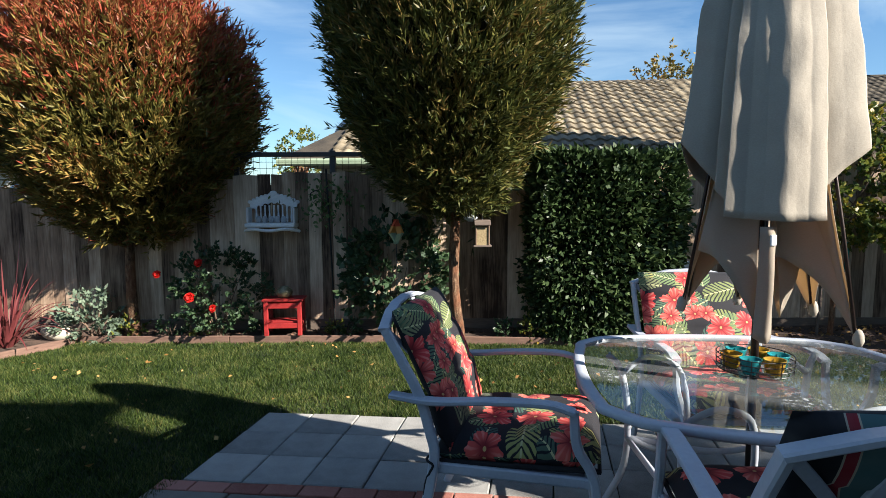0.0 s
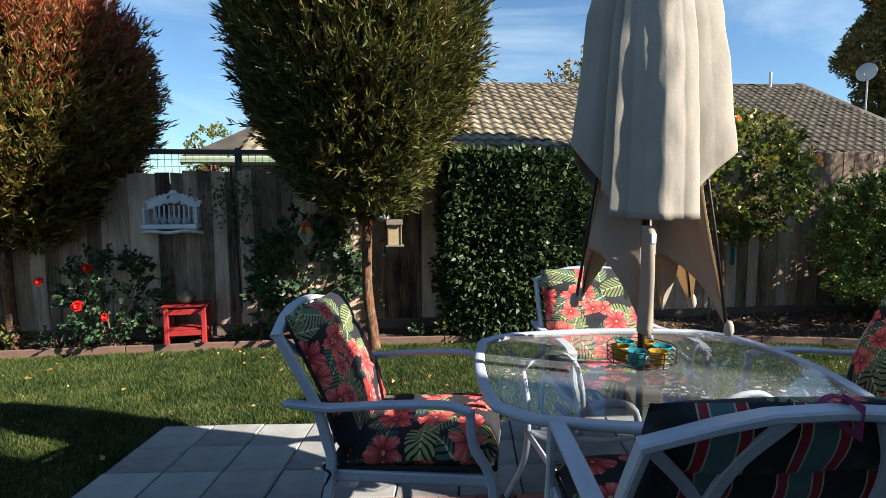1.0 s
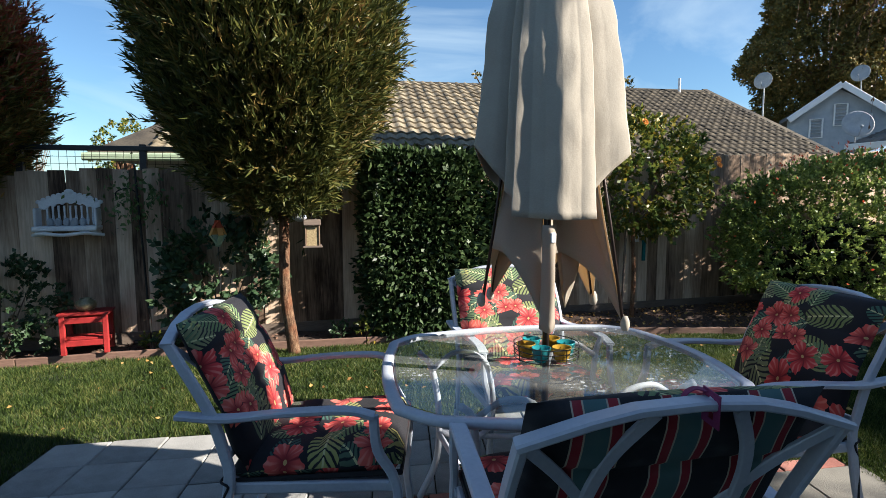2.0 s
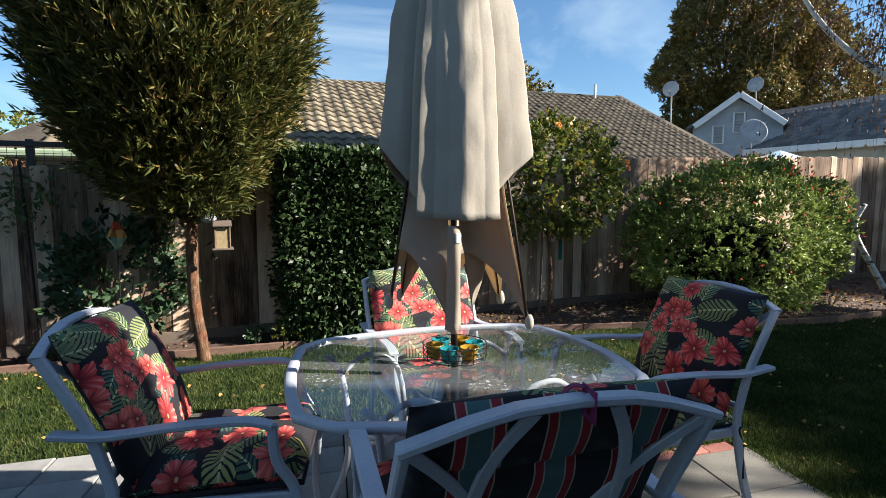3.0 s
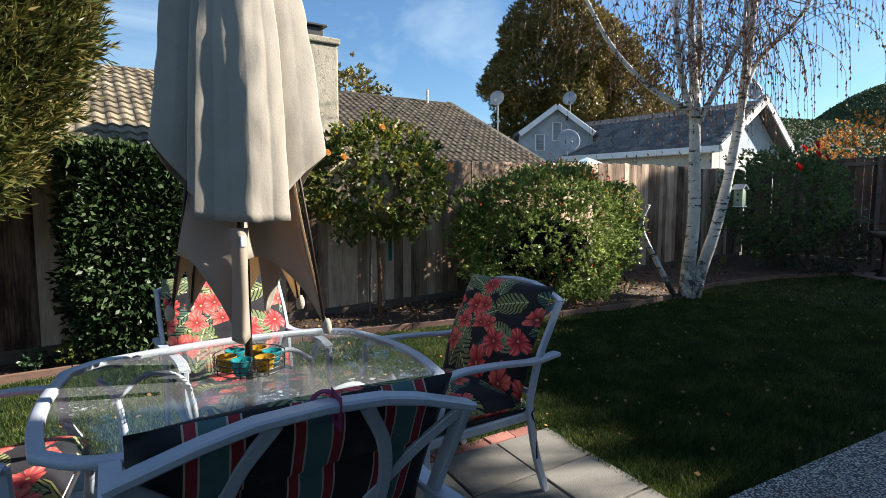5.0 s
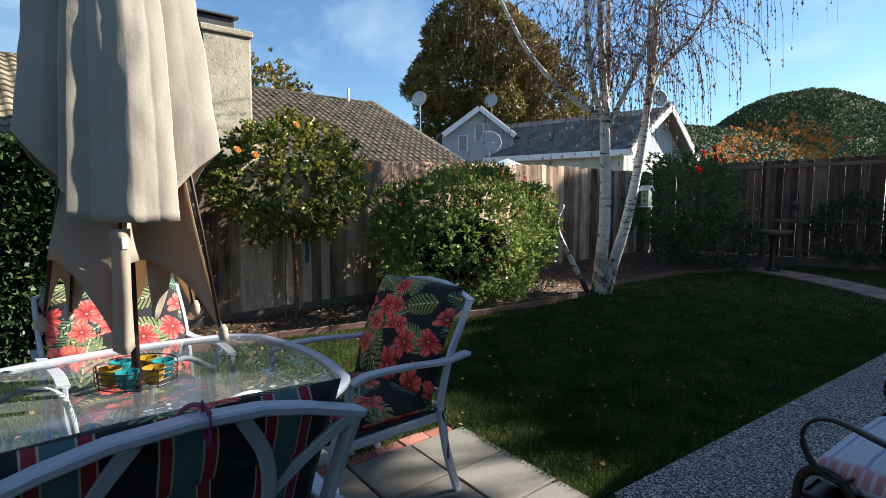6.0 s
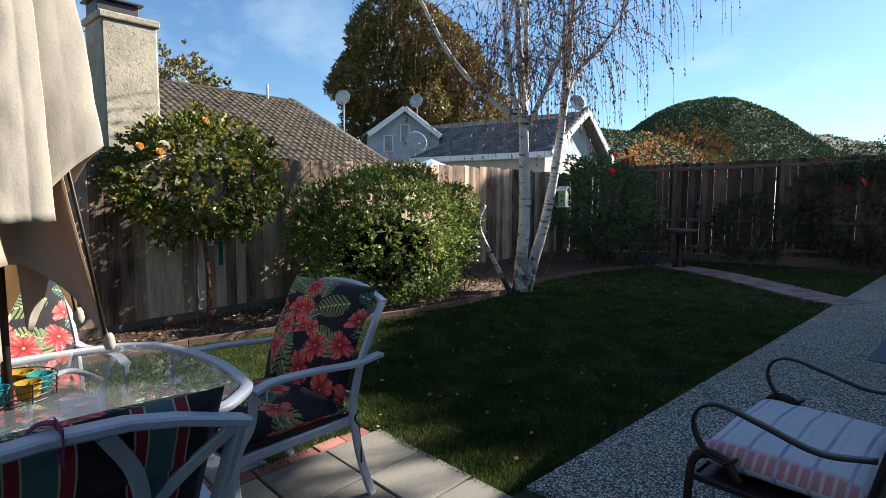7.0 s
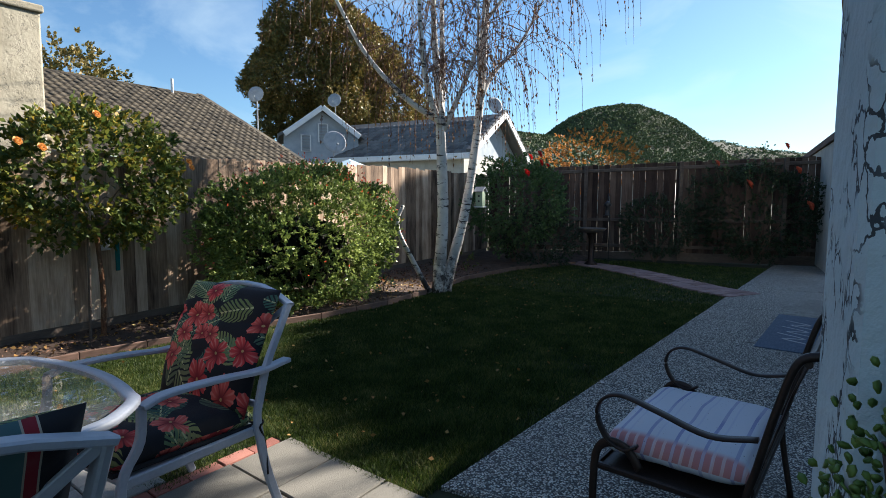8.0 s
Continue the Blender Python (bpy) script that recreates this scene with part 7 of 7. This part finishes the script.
def grey_house():
    """Grey-blue house further off: gabled front, cross gable with louvred windows."""
    t = thing("house", "grey-blue house with white trim and grey tiled roof", "house")
    x0, x1, y0, y1, ze, zr = 22.1, 28.4, 10.4, 19.0, 3.62, 5.62
    xm = (x0 + x1) / 2 + 0.15
    slab_between("roof", [(x0 - 0.4, y0 - 0.5, ze - 0.12), (xm, y0 - 0.5, zr), (xm, y1, zr), (x0 - 0.4, y1, ze - 0.12)], 0.14, M["slate_tile"], t)
    slab_between("roof", [(xm, y0 - 0.5, zr), (x1 + 0.4, y0 - 0.5, ze - 0.12), (x1 + 0.4, y1, ze - 0.12), (xm, y1, zr)], 0.14, M["slate_tile"], t)
    bm = bmesh.new()
    box(bm, ((x0 + x1) / 2, (y0 + y1) / 2, ze / 2 - 0.1), (x1 - x0, y1 - y0, ze))
    part("wall", bm, M["house_wall"], t)
    slab_between("gable", [(x0, y0, ze - 0.1), (x1, y0, ze - 0.1), (xm, y0, zr - 0.15)], 0.1, M["blue_wall"], t)
    for a, b in (((x0 - 0.45, y0 - 0.55, ze - 0.2), (xm, y0 - 0.55, zr - 0.06)), ((xm, y0 - 0.55, zr - 0.06), (x1 + 0.45, y0 - 0.55, ze - 0.2))):
        bm = bmesh.new()
        tube(bm, [a, b], 0, flat=(0.06, 0.28))
        part("barge_board", bm, M["trim_white"], t, "white barge board")
        for k in range(12):
            p, q = Vector(a).lerp(Vector(b), k / 12), Vector(a).lerp(Vector(b), (k + 0.8) / 12)
            bm = bmesh.new()
            tube(bm, [p + Vector((0, 0.1, 0.20)), q + Vector((0, 0.1, 0.20))], 0, flat=(0.26, 0.12))
            part("verge_tile", bm, M["slate_tile"], t)
    bm = bmesh.new()
    tube(bm, [(x0 - 0.45, y0 - 0.5, ze - 0.22), (x0 - 0.45, y1, ze - 0.22)], 0, flat=(0.12, 0.26))
    part("gutter", bm, M["trim_white"], t, "white gutter")
    tiled_roof(t, (x0 - 0.4, y1, ze - 0.08), (0, -1, 0), (xm - x0 + 0.4, 0, zr - ze + 0.12), y1 - y0 + 0.5, 3.9, M["slate_tile"], M["slate_tile"], None, 0.26, 0.36)
    # cross gable towards the terrace
    gx, gy, pk, ft = 21.4, 17.6, 5.85, 4.55
    d = Vector((0.75, -0.66, 0))
    back = Vector((0.66, 0.75, 0))
    c = Vector((gx, gy, 0))
    l, r, p = c - d * 1.75 + Vector((0, 0, ft)), c + d * 1.75 + Vector((0, 0, ft)), c + Vector((0, 0, pk))
    slab_between("gable", [l + Vector((0, 0, -1.6)), r + Vector((0, 0, -1.6)), r, p, l], 0.12, M["blue_wall"], t)
    for a, b, e in ((l, p, -d), (p, r, d)):
        slab_between("roof", [a - back * 0.35 + e * 0.3 * (a is l), b - back * 0.35 + e * 0.3 * (b is r), b + back * 6, a + back * 6], 0.12, M["slate_tile"], t)
        bm = bmesh.new()
        tube(bm, [a - back * 0.4, b - back * 0.4], 0, flat=(0.06, 0.24))
        part("barge_board", bm, M["trim_white"], t, "white barge board")
    for k, (off, z, hh) in enumerate(((-0.75, ft - 0.35, 0.75), (0.05, ft + 0.15, 0.85), (0.85, ft - 0.2, 0.6))):
        w = part_window(t, c + d * off + Vector((0, 0, z)) - back * 0.06, d, 0.42, hh)


def part_window(t, at, d, w, h):
    """A louvred window: frame, dark opening, slats."""
    up = Vector((0, 0, 1))
    bm = bmesh.new()
    s = d * w / 2
    tube(bm, [at - s - up * h / 2, at + s - up * h / 2, at + s + up * h / 2, at - s + up * h / 2], 0, flat=(0.07, 0.07), closed=True, up=(d.y, -d.x, 0))
    frame_ob = part("window", bm, M["trim_white"], t, "white louvred window")
    for k in range(6):
        bm = bmesh.new()
        q = at + up * (h * ((k + 0.5) / 6 - 0.5))
        tube(bm, [q - s, q + s], 0, flat=(0.05, 0.055))
        part("slat", bm, M["dish"], frame_ob)
    return frame_ob


grey_house()
dish((25.7, 10.6, 6.05), (-0.5, -0.85, 0.3), 0.42, "grey satellite dish on the ridge of the grey house", 0.6)
dish((21.9, 17.2, 6.25), (-0.9, -0.35, 0.2), 0.33, "pale satellite dish on the cross gable", 0.6)
dish((20.6, 16.2, 4.1), (-0.55, -0.8, 0.3), 0.52, "large grey satellite dish by the grey house's wall", 0.6)


def far_umbrella():
    t = thing("garden_umbrella", "open pale blue garden umbrella beyond the fence", "umbrella", pose(12.4, 8.9, 0))
    bm = bmesh.new()
    tube(bm, [(0, 0, 0), (0, 0, 2.62)], 0.022, 8)
    part("pole", bm, M["dish"], t)
    bm = bmesh.new()
    n = 8
    top = bm.verts.new((0, 0, 2.62))
    ring = [bm.verts.new((1.12 * math.cos(k * math.pi / 4), 1.12 * math.sin(k * math.pi / 4), 2.20)) for k in range(n)]
    low = [bm.verts.new((1.13 * math.cos(k * math.pi / 4), 1.13 * math.sin(k * math.pi / 4), 2.08)) for k in range(n)]
    for k in range(n):
        bm.faces.new((top, ring[k], ring[(k + 1) % n]))
        bm.faces.new((ring[k], low[k], low[(k + 1) % n], ring[(k + 1) % n]))
    part("canopy", bm, M["blue_canvas"], t)


far_umbrella()


def left_house():
    t = thing("house", "pale tiled roof of a house beyond the fence", "house")
    slab_between("roof", [(-13, 12.0, 2.55), (-7.8, 10.2, 2.55), (-8.2, 14.2, 4.2), (-13, 15.8, 4.2)], 0.12, M["tile_rest"], t)
    a = Vector((5.2, -1.8, 0)).normalized()
    u = Vector((0.55, 3.95, 1.65))
    tiled_roof(t, (-13, 12.0, 2.6), a, u, 5.4, 4.2, M["tile_roof"], M["tile_rest"], None)
    bm = bmesh.new()
    box(bm, (-10.6, 13.6, 1.2), (4.2, 3.4, 2.5))
    part("wall", bm, M["house_wall"], t)


left_house()


def far_tree(name, at, centre, radii, count, leaf, mat, label, seed, lump=0.35, inner=0.6, trunk=0.3, limbs=8, twigs=10):
    t = thing(name, label, "tree", pose(*at, 0))
    bm = bmesh.new()
    limb(bm, [(0, 0, -0.1), (0.1, 0, centre[2] * 0.5), (0, 0.1, centre[2])], trunk, trunk * 0.4, 10)
    tr = part("trunk", bm, M["bark"], t, smooth=True)
    for k in range(limbs):
        a = k * 2.4
        bm = bmesh.new()
        limb(bm, [(0, 0, centre[2] * 0.55), (centre[0] + radii[0] * 0.4 * math.cos(a), radii[1] * 0.4 * math.sin(a), centre[2] * 0.9), (centre[0] + radii[0] * 0.8 * math.cos(a), radii[1] * 0.8 * math.sin(a), centre[2] + radii[2] * 0.5 * math.sin(k * 1.9))], trunk * 0.35, trunk * 0.08, 6)
        part("limb", bm, M["bark"], tr)
    foliage("crown", centre, radii, count, leaf, leaf * 0.62, mat, t, seed, lump, inner, 0.1, twigs, 0.8)
    return t


far_tree("oak_tree", (27.5, 22.8), (-0.1, 0, 9.1), (4.0, 4.0, 4.2), 150000, 0.17, M["oak"], "large dark evergreen oak behind the houses", 81, 0.45, 0.72, 0.5)
far_tree("oak_tree", (31.0, 22.0), (0, 0, 7.2), (3.6, 3.4, 3.4), 70000, 0.17, M["oak"], "broad lower oak with browning leaves behind the houses", 89, 0.45, 0.72, 0.4)
# crowns out of view, invented to cast shade on lawn, fence and right chair
far_tree("tall_tree", (28.3, -9.0), (0, 0, 12.85), (2.55, 2.55, 1.7), 22000, 0.36, M["oak"], "unseen tall evergreen added to shade lawn and fence", 85, 0.35, 0.3, 0.45)
far_tree("tall_tree", (31.2, -4.0), (0, 0, 12.65), (1.5, 1.5, 1.25), 14000, 0.36, M["oak"], "unseen tall evergreen added to shade lawn and fence", 87, 0.35, 0.3, 0.4)
far_tree("tall_tree", (35.6, -9.3), (0, 0, 13.0), (3.5, 3.5, 2.5), 26000, 0.46, M["oak"], "unseen tall evergreen added to shade lawn and fence", 86, 0.35, 0.3, 0.45)
far_tree("tall_tree", (13.9, -3.6), (0, 0, 7.9), (0.75, 0.75, 0.45), 2600, 0.15, M["oak"], "unseen slender tree added to shade the right chair", 88, 0.3, 0.2, 0.06, 5)
far_tree("garden_tree", (11.0, 27.5), (0, 0, 6.6), (2.1, 2.1, 1.9), 2600, 0.20, M["oak"], "thin-leaved tree behind the tiled roof", 82, 0.5, 0.15)
far_tree("garden_tree", (14.6, 25.8), (0, 0, 6.2), (2.0, 2.0, 2.0), 5200, 0.20, M["oak"], "dark tree behind the chimney", 83, 0.5, 0.35)
far_tree("garden_tree", (-6.6, 26), (0, 0, 3.4), (1.0, 1.0, 1.3), 2200, 0.14, M["rose_yellowing"], "small yellow-green tree beyond the fence", 84)


def bare_tree(at, h, label, seed, n=26):
    t = thing("bare_tree", label, "tree", pose(*at, 0))
    rnd = random.Random(seed)
    for k in range(n):
        a = rnd.uniform(0, 6.28)
        r = rnd.uniform(0.1, 0.45) * h * 0.45
        bm = bmesh.new()
        limb(bm, [(0, 0, 0), (r * 0.35 * math.cos(a), r * 0.35 * math.sin(a), h * 0.55), (r * math.cos(a), r * math.sin(a), h * rnd.uniform(0.8, 1.0))], 0.02, 0.004, 5)
        part("branch", bm, M["twig"], t)


bare_tree((-7.6, 20), 3.6, "leafless twiggy shrub beyond the fence", 91, 30)
bare_tree((-5.5, 7.6), 4.2, "leafless thin tree beyond the fence", 92, 30)
bare_tree((34, 13.0), 6.0, "leafless brown tree beside the grey house", 93, 40)
tarp = thing("canvas_gable", "pale blue canvas gable showing over the fence", "canopy", pose(-6.05, 8.3, 0))
bm = bmesh.new()
v = [bm.verts.new(p) for p in ((-0.45, 0, 1.2), (0.45, 0, 1.2), (0.22, 0, 1.80), (0.0, 0, 2.05), (-0.4, 0, 1.75), (-0.3, 0.8, 1.2), (0.6, 0.8, 1.2), (0.1, 0.8, 2.05))]
bm.faces.new((v[0], v[1], v[2], v[3], v[4]))
bm.faces.new((v[1], v[6], v[7], v[3], v[2]))
bm.faces.new((v[0], v[4], v[3], v[7], v[5]))
part("sheet", bm, M["blue_canvas"], tarp)
low = thing("house", "low roof beyond the far fence", "house", pose(52, 9.5, 0))
slab_between("roof", [(-3, -5, 3.1), (-3, 5, 3.1), (1, 5, 4.3), (1, -5, 4.3)], 0.15, M["tile_rest"], low)
bm = bmesh.new()
box(bm, (1, 0, 1.5), (7, 9, 3.1))
part("wall", bm, M["house_wall"], low)


def hill(name, bearings, tops, r0, r1, label, trees, seed, mat, bare=0.0):
    """A ridge as seen from the yard: heights by bearing, rising away from r0 to r1."""
    nb, nr = 90, 26
    b = np.radians(np.linspace(bearings[0], bearings[-1], nb))
    e = np.interp(np.degrees(b), bearings, tops)
    r = np.linspace(r0, r1 * 1.25, nr)
    v = []
    for i in range(nb):
        for j in range(nr):
            f = min(1.0, (r[j] - r0) / (r1 - r0))
            f = f * f * (3 - 2 * f) if r[j] <= r1 else 1 - 0.35 * ((r[j] - r1) / (0.25 * r1)) ** 2
            x, y = math.sin(b[i]) * r[j], math.cos(b[i]) * r[j]
            h = math.tan(math.radians(e[i])) * r1 * f
            h += (noise.noise(Vector((x * 0.015, y * 0.015, seed))) * 0.06 + noise.noise(Vector((x * 0.05, y * 0.05, seed))) * 0.02) * r1 * 0.16 * min(1, f * 2)
            v.append((x, y, h))
    v = np.array(v)
    i, j = np.meshgrid(np.arange(nb - 1), np.arange(nr - 1), indexing="ij")
    a = (i * nr + j).ravel()
    ob = solid(name, v, np.stack([a, a + nr, a + nr + 1, a + 1], 1), M["hill"], None, True)
    tagged(ob, label, "hill", kind="structure")
    if trees:
        gi, gj = RNG.uniform(0, nb - 1.001, trees), RNG.uniform(0, nr - 1.001, trees)
        i0, j0 = gi.astype(int), gj.astype(int)
        fi, fj = (gi - i0)[:, None], (gj - j0)[:, None]
        g = v.reshape(nb, nr, 3)
        c = (g[i0, j0] * (1 - fi) + g[i0 + 1, j0] * fi) * (1 - fj) + (g[i0, j0 + 1] * (1 - fi) + g[i0 + 1, j0 + 1] * fi) * fj
        wood = np.array([noise.noise(Vector((p[0] * 0.012, p[1] * 0.012, seed + 5))) + 0.4 * noise.noise(Vector((p[0] * 0.05, p[1] * 0.05, seed))) for p in c])
        c = c[wood > bare]
        per = 10
        size = RNG.uniform(0.0013, 0.0034, len(c)) * r1
        d = unit(RNG.normal(size=(len(c), per, 3)).reshape(-1, 3)).reshape(len(c), per, 3)
        q = c[:, None, :] + d * size[:, None, None] * np.array([1, 1, 0.8])
        ob = leaf_mesh(name + "_trees", q.reshape(-1, 3), d.reshape(-1, 3) + RNG.normal(size=(len(c) * per, 3)), np.repeat(size, per) * 0.9, np.repeat(size, per) * 0.8, mat)
        tagged(ob, "scattered dark oaks over the hillside", "trees", kind="stuff")


hill("hill_near", [44, 50, 54, 58, 62, 66, 69, 72, 75, 77, 79, 82, 86], [4.5, 7.0, 8.2, 8.8, 8.3, 7.5, 6.9, 6.6, 6.0, 5.2, 4.4, 3.4, 3.0], 70, 260, "wooded green hillside beyond the houses", 22000, 2.0, M["hill_tree"], -0.25)
hill("hill_main", [70, 73, 74.5, 76.5, 79, 80.5, 82, 83.5, 85.5, 87.3, 89, 92], [5.0, 7.4, 8.3, 8.9, 9.15, 9.1, 8.4, 7.5, 6.2, 4.9, 3.8, 3.0], 300, 520, "dark wooded rounded hill", 26000, 3.0, M["hill_tree"], -0.60)
hill("hill_far", [80, 84, 86, 88, 90, 93, 97, 102], [3.2, 4.6, 5.1, 5.2, 4.7, 4.1, 4.0, 3.2], 700, 1100, "distant wooded hill", 6000, 4.0, M["hill_tree"], -0.6)


# ---- litter ----
def litter():
    def spots(n, x0, x1, y0, y1, test):
        x, y = RNG.uniform(x0, x1, n), RNG.uniform(y0, y1, n)
        k = test(x, y)
        return x[k], y[k]

    x, y = spots(900, -4, 13, 0.2, 5.9, lawn_part)
    n = len(x)
    p = np.stack([x, y, np.full(n, 0.035)], 1)
    w = np.stack([RNG.normal(size=n), RNG.normal(size=n), RNG.normal(size=n) * 0.25], 1)
    tagged(leaf_mesh("fallen_leaves", p, w, RNG.uniform(0.02, 0.05, n), RNG.uniform(0.014, 0.035, n), M["dry_leaf"]), "dry fallen leaves scattered on the lawn", "leaves", kind="stuff")
    x, y = spots(9000, -6, 12, 4.4, FENCE_Y - 0.05, lambda a, b: b > edge_y(a) + 0.06)
    n = len(x)
    p = np.stack([x, y, bed_height(x, y) + 0.008], 1)
    w = np.stack([RNG.normal(size=n), RNG.normal(size=n), RNG.normal(size=n) * 0.3], 1)
    tagged(leaf_mesh("mulch_chips", p, w, RNG.uniform(0.02, 0.06, n), RNG.uniform(0.012, 0.03, n), M["chips"]), "loose reddish bark chips in the bed", "mulch", kind="stuff")
    x, y = spots(1300, 2.5, 9.5, 4.4, FENCE_Y - 0.1, lambda a, b: b > edge_y(a) + 0.0)
    n = len(x)
    p = np.stack([x, y, bed_height(x, y) + 0.015], 1)
    w = np.stack([RNG.normal(size=n), RNG.normal(size=n), RNG.normal(size=n) * 0.3], 1)
    tagged(leaf_mesh("bed_leaves", p, w, RNG.uniform(0.03, 0.06, n), RNG.uniform(0.02, 0.04, n), M["dry_leaf"]), "dry brown leaves lying in the bed", "leaves", kind="stuff")


litter()

# ---- the plan brought to its true size; the dining set already stands at its own ----
bpy.context.view_layer.update()
IN_SET = {"patio_table", "dining_chair", "chair_cushion", "ribbon", "patio_umbrella", "candle_basket", "candle_cup"}
for ob in list(scene.objects):
    if ob.parent is None and ob.type in {"MESH", "EMPTY"} and ob.name.split(".")[0] not in IN_SET:
        ob.matrix_world = Matrix.Scale(SITE, 4) @ ob.matrix_world
